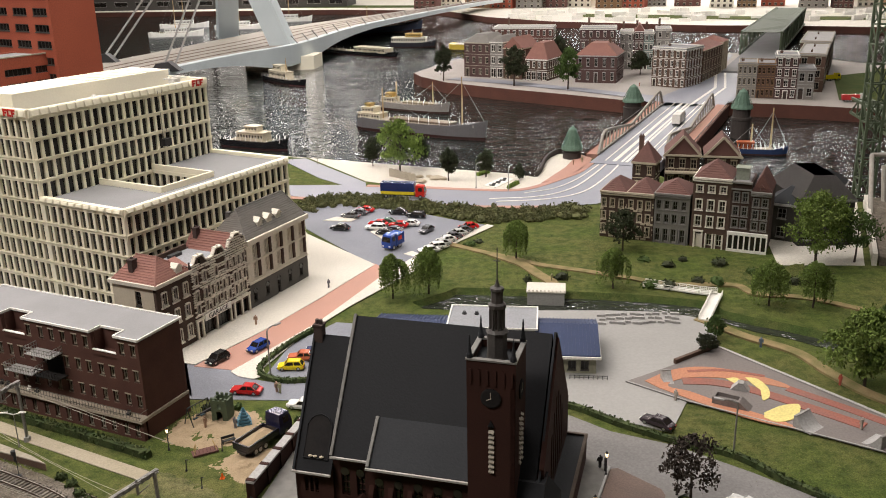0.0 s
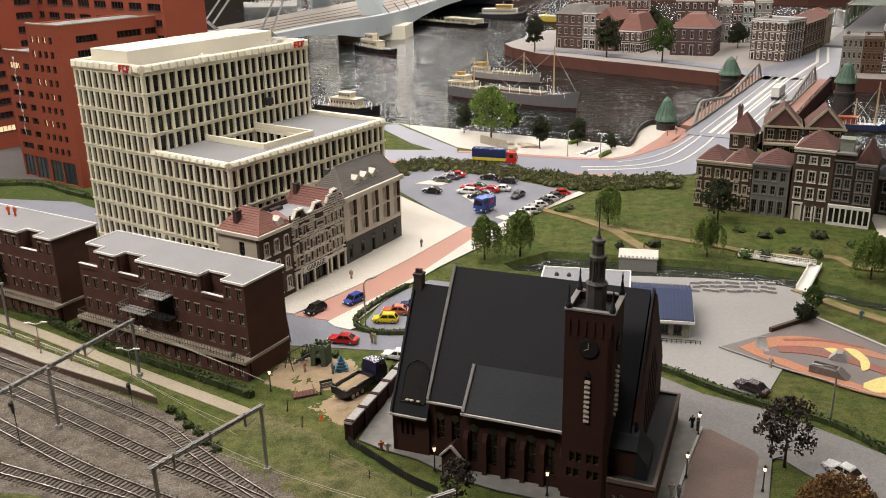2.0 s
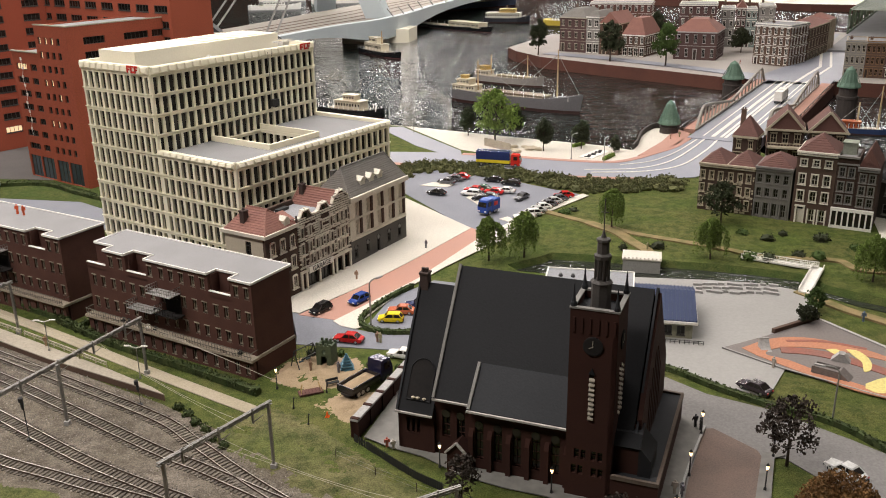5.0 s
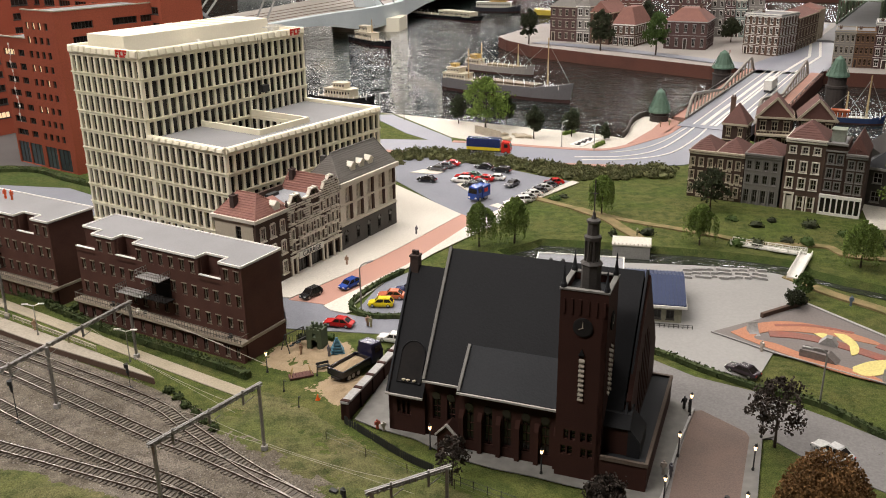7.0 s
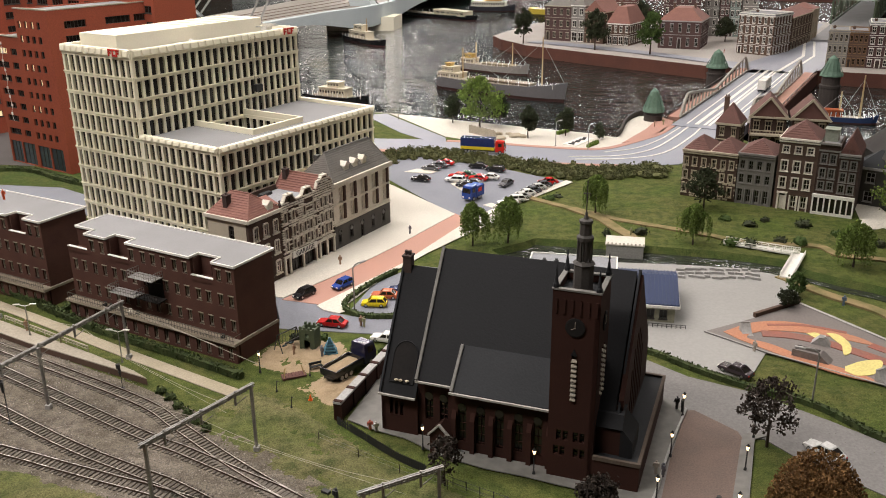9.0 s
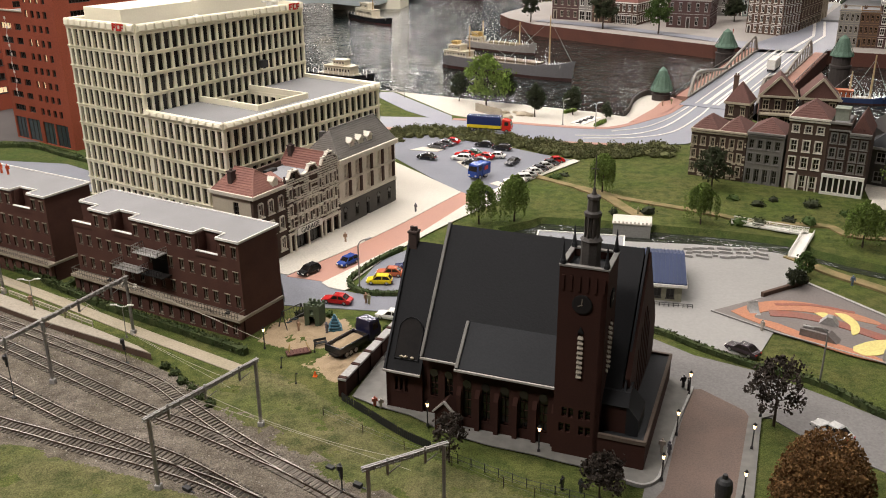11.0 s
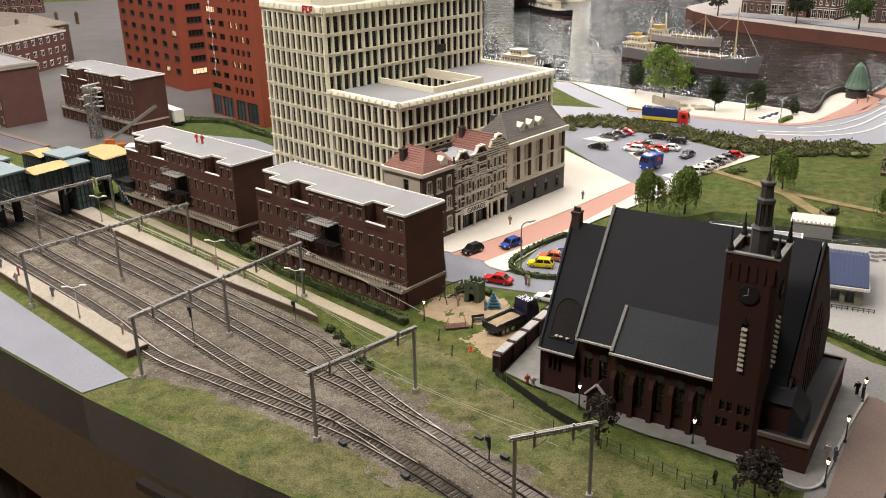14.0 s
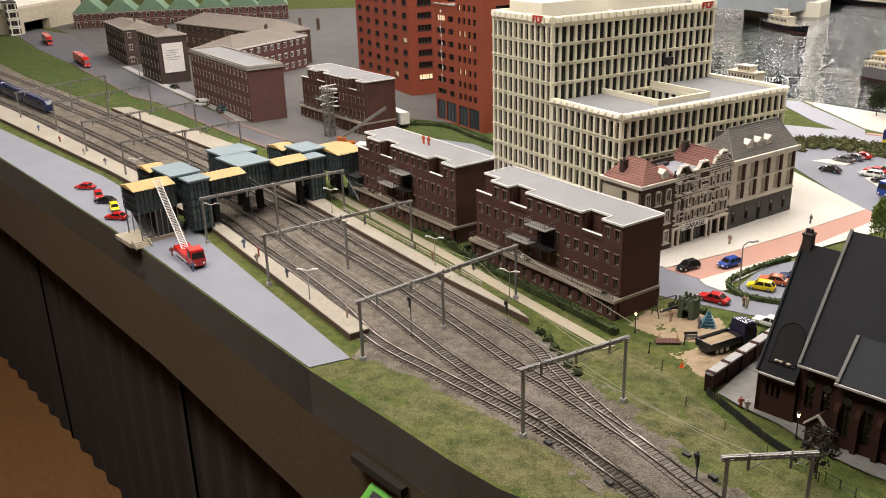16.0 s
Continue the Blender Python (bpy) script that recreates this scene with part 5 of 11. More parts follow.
    for sgn in (-1, 1):
        cp = MB()
        c = .134
        cp.beam((c + sgn * .0255, .002, .1475), (c + sgn * .0215, .002, .157), .0075, .002), cp.beam((c + sgn * .0215, .002, .157), (c + sgn * .014, .002, .160), .0075, .002), cp.beam((c + sgn * .014, .002, .160), (c + sgn * .006, .002, .1685), .0075, .002)
        part("gable_coping", cp, M["stone_white"], ob)
    fr = MB()
    fr.box(-.001, -.003, .0365, w + .0005, .002, .0412)
    part("shop_lintel", fr, M["stone_white"], ob, "whitewashed shopfront beam")
    for x in (.0, .0145, .0535, .0945, .1065, .1295, .1525):
        fr = MB()
        fr.box(x, -.003, 0, x + .0045, .002, .0365), fr.box(x - .0008, -.0036, 0, x + .0053, .002, .004)
        part("shop_pillar", fr, M["stone_white"], ob)
    for h in doors:
        dd = MB()
        dd.box(h[0], .004, h[1], h[2], .0055, h[3])
        for q in range(1, 4):
            xx = h[0] + (h[2] - h[0]) * q / 4
            dd.box(xx - .0004, .0032, h[1], xx + .0004, .004, h[3])
        part("garage_door", dd, M["window"], ob)
    rf = MB()
    rf.box(.004, .006, H - .010, .106, d - .004, H - .002)
    part("flat_roof", rf, M["roof_felt_pale"], ob, "pale grey flat roof")
    pv = MB()
    pv.xz([(.100, H - .006), (.1605, H - .006), (.134, .1655)], .006, d + .002)
    tr = part("tiled_roof", pv, M["tile_red"], ob)
    tl = MB()
    for i in range(1, 9):
        t = i / 9
        for sgn, e in ((-1, .100), (1, .1605)):
            x = e + (.134 - e) * t
            tl.beam((x, .006, H - .0055 + (.1717 - H) * t), (x, d + .002, H - .0055 + (.1717 - H) * t), .0016, .0012)
    tagged(part("tile_course", tl, M["tile_red"], tr), kind="stuff")
    rg = MB()
    rg.tube((.134, .004, .1665), (.134, d + .003, .1665), .0015), rg.tube((.100, d + .001, H - .005), (.134, d + .001, .167), .0016)
    part("ridge", rg, M["tile_red"], ob)
    pp = MB()
    pp.box(.0, d - .006, H - .002, .10, d, H + .008), pp.box(.0, .006, H - .002, .004, d - .006, H + .006)
    part("roof_parapet", pp, M["brick_dim"], ob)
    hut = MB()
    hut.box(.040, .078, H - .002, .070, .088, H + .004)
    part("roof_light", hut, M["dark_metal"], ob)
    sl = MB()
    sl.yz([(.008, H - .004), (.05, H - .004), (.05, H + .014)], .001, .020)
    part("side_roof", sl, M["tile_red"], ob)
    chim = MB()
    chim.box(.119, .083, .150, .130, .092, .171), chim.box(.118, .082, .171, .131, .093, .1735), chim.cyl(.1245, .0875, .1735, .177, .0028, .0022, 8)
    part("chimney", chim, M["brick_deep"], ob)
    sg = MB()
    sg.box(.021, -.0052, .0325, .095, -.003, .0445)
    sb = part("sign_board", sg, M["white"], ob, "white garage sign board")
    cu = bpy.data.curves.new("lettering", "FONT")
    cu.body, cu.size, cu.extrude, cu.align_x, cu.align_y = "GARAGE", .0142, .0003, "CENTER", "CENTER"
    cu.materials.append(M["dark_metal"])
    t = new("lettering", cu)
    t.parent = sb
    t.matrix_local = pose(.058, -.0055, .0385, 90, 0, 0)


M["stone_cream"] = material("cream_plaster", (0.56, 0.5, 0.39), 0.85, (0.46, 0.41, 0.32), 30, 300, 0.1, grain=0.05)
# Pale pane colour holds the whitish reflections in the stone house's windows.
M["pane_reflect"] = material("reflection_pale_pane", (0.42, 0.39, 0.33), 0.25, (0.2, 0.18, 0.15), 160, 300, 0.03, spread=0.3)
M["stone_dark"] = material("dark_grey_stone", (0.1, 0.095, 0.088), 0.8, (0.075, 0.07, 0.066), 40, 400, 0.3)
M["shutter_brown"] = material("brown_shutter", (0.075, 0.04, 0.03), 0.7, bump=0.05)
M["roof_felt_pale"] = material("pale_roof_felt", (0.27, 0.275, 0.29), 0.8, (0.225, 0.23, 0.24), 20, 300, 0.1)
M["brick_dim"] = material("dark_brown_facade", (0.085, 0.055, 0.042), 0.9, (0.06, 0.04, 0.031), 40, 700, 0.35, spread=0.1)
M["brick_deep"] = material("sooty_brick", (0.07, 0.048, 0.042), 0.9, (0.052, 0.037, 0.033), 30, 700, 0.4)
M["frame_dark"] = material("dark_frame", (0.06, 0.055, 0.05), 0.6, bump=0.05)
corner_house()
garage_house()


def stone_house():
    w, d, H = .203, .088, .134
    m0 = pose(*SHOP) @ Matrix.Translation((.161, 0, 0))
    ob = thing("stone_building", m0.translation.x, m0.translation.y, 0, 68.3, "whitewashed stone building with brown shutters and grey slate roof", "building")
    m1 = side(1, w, d)
    G = .0535
    top, low = MB(), MB()
    cs = (.0245, .0625, .1015, .142, .182)
    hs = [(c - .006, z, c + .006, z + .030) for z in (.063, .1005) for c in cs]
    lo = [(c - .0055, .014 if i != 2 else .002, c + .0055, .036) for i, c in enumerate((.0165, .057, .0958, .1355, .1765))]
    lo1 = [(.02 + i * .026, .014, .030 + i * .026, .036) for i in range(3)]
    wall_mesh(low, w, G, lo, .006, pose(0, 0, 0))
    wall_mesh(low, d - .006, G, lo1, .006, m1 @ Matrix.Translation((.006, 0, 0)))
    low.box(0, .006, 0, .006, d, G), low.box(.006, d - .006, 0, w - .006, d, G)
    wall_mesh(top, w, H, hs, .006, pose(0, 0, 0), G)
    hs1 = [(.012 + i * .026, z, .022 + i * .026, z + .026) for z in (.065, .1025) for i in range(3)]
    wall_mesh(top, d - .006, H, hs1, .006, m1 @ Matrix.Translation((.006, 0, 0)), G)
    top.box(0, .006, G, .006, d, H), top.box(.006, d - .006, G, w - .006, d, H)
    part("ground_storey", low, M["stone_dark"], ob, "dark grey stone ground storey")
    part("wall", top, M["stone_white"], ob)
    for h in hs:
        window(ob, pose(h[0], .0015, h[1]), h[2] - h[0], h[3] - h[1], M["stone_white"], M["pane_reflect"], (1, 2), .002)
        for x in (h[2] + .0018,):
            sh = MB()
            sh.box(x, -.0022, h[1] - .001, x + .008, 0, h[3] + .001)
            for q in range(9):
                sh.box(x + .001, -.003, h[1] + .001 + q * .0032, x + .007, -.0022, h[1] + .0028 + q * .0032)
            part("shutter", sh, M["shutter_brown"], ob)
    for h in hs1:
        window(ob, m1 @ pose(h[0] + .006, .0005, h[1]), h[2] - h[0], h[3] - h[1], M["stone"], M["window"], (1, 2), .0012)
    for q, mm, off in ((lo, pose(0, 0, 0), 0), (lo1, m1, .006)):
        for h in q:
            window(ob, mm @ pose(h[0] + off, .0008, h[1]), h[2] - h[0], h[3] - h[1], M["frame_dark"], M["window"], (1, 1), .001)
            ar = MB()
            ar.lathe([(.0055, -.0012), (.0055, .0005)], 16, 0, 0, mm @ pose((h[0] + h[2]) / 2 + off, 0, h[3], 90, 0, 0))
            part("arch_head", ar, M["window"], ob)
            ar = MB()
            for q2 in range(9):
                a0, a1 = math.pi * q2 / 9, math.pi * (q2 + 1) / 9
                p0, p1 = [((h[0] + h[2]) / 2 + off + .0064 * math.cos(a), -.001, h[3] + .0064 * math.sin(a)) for a in (a0, a1)]
                ar.beam(mm @ Vector(p0), mm @ Vector(p1), .0016, .0016)
            part("arch_moulding", ar, M["stone_dark"], ob)
    co = MB()
    co.box(-.001, -.006, H, w + .006, .001, H + .0095), co.box(w - .001, .001, H, w + .006, d + .004, H + .0095)
    part("cornice", co, M["stone_white"], ob)
    co = MB()
    co.box(0, -.0022, G - .001, w + .001, .0, G + .0025), co.box(0, -.0015, .0955, w, 0, .0975)
    part("string_course", co, M["stone_white"], ob)
    rf = MB()
    z, RZ, RY = H + .008, .195, .042
    r0, r1 = .030, .186
    rf.add([(0, -.002, z), (w + .003, -.002, z), (w + .003, d + .002, z), (0, d + .002, z), (r0, RY, RZ), (r1, RY, RZ)], [(0, 1, 5, 4), (1, 2, 5), (2, 3, 4, 5), (3, 0, 4), (3, 2, 1, 0)])
    r = part("roof", rf, M["tile_grey"], ob)
    tl = MB()
    for i in range(1, 15):
        t = i / 15
        zz = z + (RZ - z) * t
        a, b, yy = r0 * t, w + .003 + (r1 - w - .003) * t, -.002 + (RY + .002) * t
        tl.beam((a, yy, zz), (b, yy, zz), .0016, .0013), tl.beam((a, yy, zz), (a, d + .002 - (d + .002 - RY) * t, zz), .0016, .0013)
    tagged(part("slate_course", tl, M["tile_grey"], r), kind="stuff")
    for x in (.055, .086, .117):
        dm = MB()
        dm.box(x, .010, z + .006, x + .016, .03, z + .025)
        dm.xz([(x - .002, z + .025), (x + .018, z + .025), (x + .008, z + .032)], .008, .011)
        q = part("dormer", dm, M["stone_white"], ob)
        dr = MB()
        dr.add([(x - .0025, .0075, z + .0245), (x + .0185, .0075, z + .0245), (x + .008, .0075, z + .0328), (x - .0025, .022, z + .0245), (x + .0185, .022, z + .0245), (x + .008, .030, z + .0335)], [(0, 2, 5, 3), (2, 1, 4, 5), (3, 5, 4), (0, 3, 4, 1)])
        part("dormer_roof", dr, M["stone_white"], q)
        window(q, pose(x + .003, .0085, z + .009), .010, .014, M["stone_white"], M["window"], (1, 1), .001)
    rg = MB()
    rg.tube((r0, RY, RZ + .001), (r1, RY, RZ + .001), .0016), rg.tube((0, -.002, z), (r0, RY, RZ + .001), .0013), rg.tube((w + .003, -.002, z), (r1, RY, RZ + .001), .0013)
    part("ridge", rg, M["tile_grey"], ob)
    ch = MB()
    ch.box(.022, .052, .165, .034, .062, .190)
    part("chimney", ch, M["stone_dark"], ob)


stone_house()

# ---------------- church ----------------
M["lead"] = material("weathered_lead", (0.075, 0.068, 0.062), 0.6, (0.048, 0.044, 0.04), 60, 500, 0.2)
M["gutter_pale"] = material("pale_gutter", (0.42, 0.4, 0.37), 0.6, (0.33, 0.31, 0.28), 60, 300, 0.1)
M["brick_stone"] = material("mossy_brick_coping", (0.12, 0.095, 0.075), 0.9, (0.09, 0.06, 0.045), 50, 400, 0.3)
def church():
    ob = thing("church", -0.1638, 1.2042, 0, -12.15, "dark red brick church with black slate roof and clock tower", "church")
    B, S, W = M["brick_church"], M["slate"], M["window"]
    EH, RZ, RV = .0958, .2295, .103     # nave eave, ridge height, ridge depth
    CE, CR, CV = .063, .2065, .0870      # chancel eave and ridge
    D2, L, N0, A0 = 2 * RV, .3115, .0505, .1026
    T0, TW, TD, TZ, TY = .2290, .0545, .060, .2465, -.0235
    AY, AE, AT, ATY = -.0135, .0885, .130, .0275
    wl = MB()
    ch_h = [(.012, .030, .0165, .050), (.019, .030, .0235, .050), (.026, .030, .0305, .050)]
    wall_mesh(wl, N0, CE + .004, ch_h, .006, pose(0, .003, 0))
    nh = [(.010, .030, .021, .064), (.030, .030, .041, .064)]
    wall_mesh(wl, A0 - N0, EH, nh, .006, pose(N0, .006, 0))
    ah = [(.008 + i * .0243, .018, .019 + i * .0243, .066) for i in range(5)]
    wall_mesh(wl, T0 - A0, AE + .003, ah, .006, pose(A0, AY + .004, 0))
    wl.box(A0, AY + .010, 0, A0 + .006, .006, AE)
    wall_mesh(wl, L - T0 - TW, EH, [(.008, .055, .016, .066)], .006, pose(T0 + TW, .006, 0))
    wl.box(N0, D2 - .006, 0, L, D2, EH), wl.box(0, 2 * CV - .010, 0, N0, 2 * CV - .004, CE)
    wl.yz([(.003, 0), (2 * CV - .004, 0), (2 * CV - .004, CE), (CV, CR - .003), (.003, CE)], 0, .006)
    wl.yz([(.006, 0), (D2 - .006, 0), (D2 - .006, EH), (RV, RZ - .01), (.006, EH)], N0, N0 + .006)
    gw = [(.058 + i * .0165, .045, .0655 + i * .0165, .085 + (.03, .052, .066, .066, .052, .03)[i]) for i in range(6)]
    prof = lambda v: EH + (RZ - .004 - EH) * (1 - abs(v - RV) / RV)
    edges = [.006] + [e for g in gw for e in (g[0], g[2])] + [D2 - .006]
    for i in range(len(edges) - 1):
        a, b = edges[i], edges[i + 1]
        if i % 2 == 0:
            wl.yz([(a, 0), (b, 0), (b, prof(b)), (RV, prof(RV)), (a, prof(a))] if a < RV < b else [(a, 0), (b, 0), (b, prof(b)), (a, prof(a))], L - .006, L)
        else:
            g = gw[i // 2]
            wl.yz([(a, 0), (b, 0), (b, g[1]), (a, g[1])], L - .006, L)
            wl.yz([(a, g[3]), (b, g[3]), (b, prof(b)), (a, prof(a))], L - .006, L)
    part("wall", wl, B, ob)
    for x0, y0, hs in ((0, .003, ch_h), (N0, .006, nh), (A0, AY + .004, ah)):
        for h in hs:
            window(ob, pose(x0 + h[0], y0 + .001, h[1]), h[2] - h[0], h[3] - h[1], M["brick_church"], W, (1, 3), .0006)
            if hs is not ch_h:
                ar = MB()
                ar.lathe([((h[2] - h[0]) / 2, -.0004), ((h[2] - h[0]) / 2, .001)], 16, 0, 0, pose(x0 + (h[0] + h[2]) / 2, y0, h[3], 90, 0, 0))
                part("arch_head", ar, W, ob)
    m1 = pose(L, 0, 0, 0, 0, 90)
    for g in gw:
        window(ob, m1 @ pose(g[0], .001, g[1]), g[2] - g[0], g[3] - g[1], M["stone"], W, (0, 5), .0006, False)
    for i in range(6):
        bt = MB()
        x = A0 + .0005 + i * .0243
        bt.box(x, AY - .001, 0, x + .006, AY + .004, .05), bt.yz([(AY - .001, .05), (AY + .004, .05), (AY + .004, .06)], x, x + .006)
        part("buttress", bt, B, ob)
    # roofs
    r = MB()
    t = .004
    for v0, z0, v1, z1 in ((-.001, EH - .008, RV, RZ), (D2 + .001, EH - .008, RV, RZ)):
        r.yz([(v0, z0), (v1, z1), (v1, z1 - t * 1.6), (v0, z0 - t)], N0 + .002, L - .008)
    part("nave_roof", r, S, ob)
    r = MB()
    for v0, z0, v1, z1 in ((-.003, CE - .001, CV, CR), (2 * CV + .003, CE - .001, CV, CR)):
        r.yz([(v0, z0), (v1, z1), (v1, z1 - .006), (v0, z0 - .004)], .003, N0)
    part("chancel_roof", r, S, ob)
    r = MB()
    r.yz([(AY - .002, AE), (ATY + .001, AT + .002), (ATY + .001, AT - .0025), (AY - .002, AE - .004)], A0, T0)
    part("aisle_roof", r, M["slate_worn"], ob, "worn grey slate aisle roof")
    # pale copings
    for x, v0, z0, v1, z1, nm in ((N0, -.002, EH - .008, RV, RZ + .001, 0), (.0, -.004, CE - .001, CV, CR + .001, 1), (A0, AY - .003, AE, ATY, AT + .002, 0), (L - .006, -.001, EH - .008, RV, RZ + .001, 2)):
        c = MB()
        c.beam((x + .0015, v0, z0 + .001), (x + .0015, v1, z1 + .001), .0036 if nm == 0 else .0026, .0032)
        part("coping", c, M["pave_church" if nm == 0 else "slate_worn"], ob, "pale stone coping" if nm == 0 else "dark gable edge")
    c = MB()
    c.beam((L - .004, D2 + .001, EH - .008), (L - .004, RV, RZ + .001), .003, .0035)
    part("coping", c, M["slate_worn"], ob, "dark gable edge")
    for q in ((-.001, -.0060, CE - .0036, N0, -.0035, CE - .0012), (N0, -.0040, EH - .0108, A0 + .001, -.0015, EH - .0084), (A0 - .001, AY - .0050, AE - .0034, T0, AY - .0022, AE - .0008)):
        g = MB()
        g.box(*q)
        part("gutter", g, M["gutter_pale"], ob, "pale gutter line")
    # dark panel painting an arched hollow's shade on the chancel roof, small pale figures at its foot
    sl = Vector((0, CV + .003, CR - CE + .001)).normalized()
    up = Vector((0, -sl.z, sl.y))
    base = Vector((.0275, -.003, CE - .001)) + sl * .016
    mm = Matrix(((1, 0, 0, base.x), (0, sl.y, up.y, base.y), (0, sl.z, up.z, base.z), (0, 0, 0, 1)))
    pts = [(-.0165, 0), (.0165, 0)] + [(.0165 * math.cos(math.pi * i / 12), .036 + .0165 * math.sin(math.pi * i / 12) * 1.1) for i in range(13)]
    d = MB()
    d.prism(pts, -.001, .0012, mm)
    hol = part("apse_hollow", d, M["soot_shade"], ob, "dark arched panel coloured as a shaded hollow in the roof")
    d = MB()
    for i in range(len(pts)):
        a, b = pts[i], pts[(i + 1) % len(pts)]
        d.beam(mm @ Vector((*a, .0012)), mm @ Vector((*b, .0012)), .0012, .0016)
    part("hollow_rim", d, S, hol)
    for x in (-.006, .0, .009):
        d = MB()
        d.blob(x, .003, .003, .0022, 5, 1.2, .8, 1.2, .3)
        for i in range(len(d.v)):
            d.v[i] = tuple(mm @ Vector(d.v[i]))
        part("pale_ornament", d, M["stone"], hol)
    ch = MB()
    ch.box(.002, CV - .006, CR - .016, .013, CV + .006, CR + .012), ch.box(.001, CV - .007, CR + .012, .014, CV + .007, CR + .0145)
    ch.cyl(.005, CV, CR + .0145, CR + .020, .0026, n=8), ch.cyl(.010, CV, CR + .0145, CR + .020, .0026, n=8)
    part("chimney", ch, M["brick_deep"], ob)
    # tower
    tower = MB()
    m = Matrix.Translation((T0, TY, 0))
    slit = (.0245, .108, .0300, .168)
    lowin = [(.007, .034, .013, .046), (.015, .034, .021, .046), (.031, .034, .037, .046), (.039, .034, .045, .046), (.010, .055, .016, .068), (.018, .055, .024, .068), (.030, .055, .036, .068), (.038, .055, .044, .068)]
    wall_mesh(tower, TW, TZ - .014, [slit] + lowin, .006, m)
    wall_mesh(tower, TD, TZ - .014, [(.022, .108, .028, .172), (.034, .108, .040, .172)], .006, m @ side(1, TW, TD))
    tower.box(T0, TY + .006, 0, T0 + .006, TY + TD, TZ - .014), tower.box(T0 + .006, TY + TD - .006, 0, T0 + TW - .006, TY + TD, TZ - .014)
    for a, b in (((0, 0), (TW, .004)), ((0, TD - .004), (TW, TD)), ((0, .004), (.004, TD - .004)), ((TW - .004, .004), (TW, TD - .004))):
        tower.box(T0 + a[0], TY + a[1], TZ - .014, T0 + b[0], TY + b[1], TZ)
    tw = part("tower", tower, B, ob)
    for i in range(6):
        x = T0 + .003 + i * .0092
        cb = MB()
        cb.box(x, TY - .0012, TZ - .028, x + .003, TY, TZ - .010)
        part("corbel", cb, B, tw)
    fl = MB()
    fl.box(T0 + .004, TY + .004, TZ - .014, T0 + TW - .004, TY + TD - .004, TZ - .009)
    part("tower_deck", fl, M["slate_worn"], tw)
    for a, b in (((-.001, -.001), (TW + .001, .0048)), ((-.001, TD - .0048), (TW + .001, TD + .001)), ((-.001, .0048), (.0048, TD - .0048)), ((TW - .0048, .0048), (TW + .001, TD - .0048))):
        rim = MB()
        rim.box(T0 + a[0], TY + a[1], TZ, T0 + b[0], TY + b[1], TZ + .002)
        part("tower_rim", rim, M["pave_church"], tw, "pale stone parapet rim")
    for px, py in ((.003, .003), (TW - .003, .003), (.003, TD - .003), (TW - .003, TD - .003)):
        pn = MB()
        pn.lathe([(.0036, TZ + .002), (.0036, TZ + .006), (.0026, TZ + .008), (.0008, TZ + .021), (.0013, TZ + .022), (.0003, TZ + .029)], 8, T0 + px, TY + py)
        part("pinnacle", pn, M["slate_worn"], tw)
    for h in lowin + [slit]:
        window(tw, m @ pose(h[0], .001, h[1]), h[2] - h[0], h[3] - h[1], M["brick_church"], W, (0, 1), .0005, False)
    for k, xs, n in ((0, (.0265,), 9), (1, (.022, .034), 10)):
        for x in xs:
            for i in range(n):
                lv = MB()
                z = .110 + i * .0062
                lv.yz([(-.0022, z), (.001, z + .0022), (.001, z + .0034), (-.0022, z + .0014)], x - .002 * (k == 0), x + .0045 + .001 * k, m @ side(k, TW, TD))
                part("louvre", lv, M["lintel"], tw, "pale louvre slat")
    ln = MB()
    ln.xz([(.0235, .168), (.0310, .168), (.0272, .176)], -.0016, .0005, m)
    part("slit_head", ln, S, tw)
    for k, wd in ((0, TW), (1, TD)):
        cm = m @ side(k, TW, TD) @ pose(wd / 2, 0, .203, 90, 0, 0)
        cl = MB()
        cl.lathe([(.0115, 0), (.0115, .0014), (.0100, .0018)], 24, 0, 0, cm)
        q = part("clock_face", cl, M["soot_shade"], tw, "black clock face")
        for a, ln_ in ((0, .0075), (115, .005)):
            hn = MB()
            hn.box(-.0003, -.001, .0018, .0003, ln_, .0022, cm @ pose(0, 0, 0, 0, 0, a))
            part("clock_pointer", hn, M["lintel"], q)
    # lantern and spire
    cx, cy = T0 + TW / 2, TY + TD / 2 + .002
    sp = MB()
    z = TZ - .009
    sp.lathe([(.0125, z), (.0115, z + .004), (.0115, z + .030), (.0132, z + .032), (.0098, z + .035)], 8, cx, cy)
    part("lantern_base", sp, M["lead"], tw)
    for i in range(8):
        a = TAU * (i + .5) / 8
        po = MB()
        po.box(-.001, -.001, z + .035, .001, .001, z + .060, Matrix.Translation((cx + .0078 * math.cos(a), cy + .0078 * math.sin(a), 0)) @ pose(0, 0, 0, 0, 0, math.degrees(a)))
        part("lantern_post", po, M["lead"], tw)
    sp = MB()
    sp.lathe([(.0045, z + .035), (.0045, z + .060), (.0098, z + .060), (.010, z + .064), (.0070, z + .066), (.0066, z + .079), (.0082, z + .0805), (.0078, z + .083), (.0034, z + .0845), (.0016, z + .089), (.0016, z + .091), (.0007, z + .093), (.0005, z + .125), (.001, z + .126), (.0003, z + .129)], 8, cx, cy)
    part("spire", sp, M["lead"], tw)
    vn = MB()
    vn.box(cx - .004, cy - .0004, z + .113, cx + .004, cy + .0004, z + .1138), vn.box(cx - .0004, cy - .003, z + .113, cx + .0004, cy + .003, z + .1138)
    part("spire_cross", vn, M["lead"], tw)
    # low flat-roofed side rooms east of the tower
    SX, SY = .3385, .202
    p = MB()
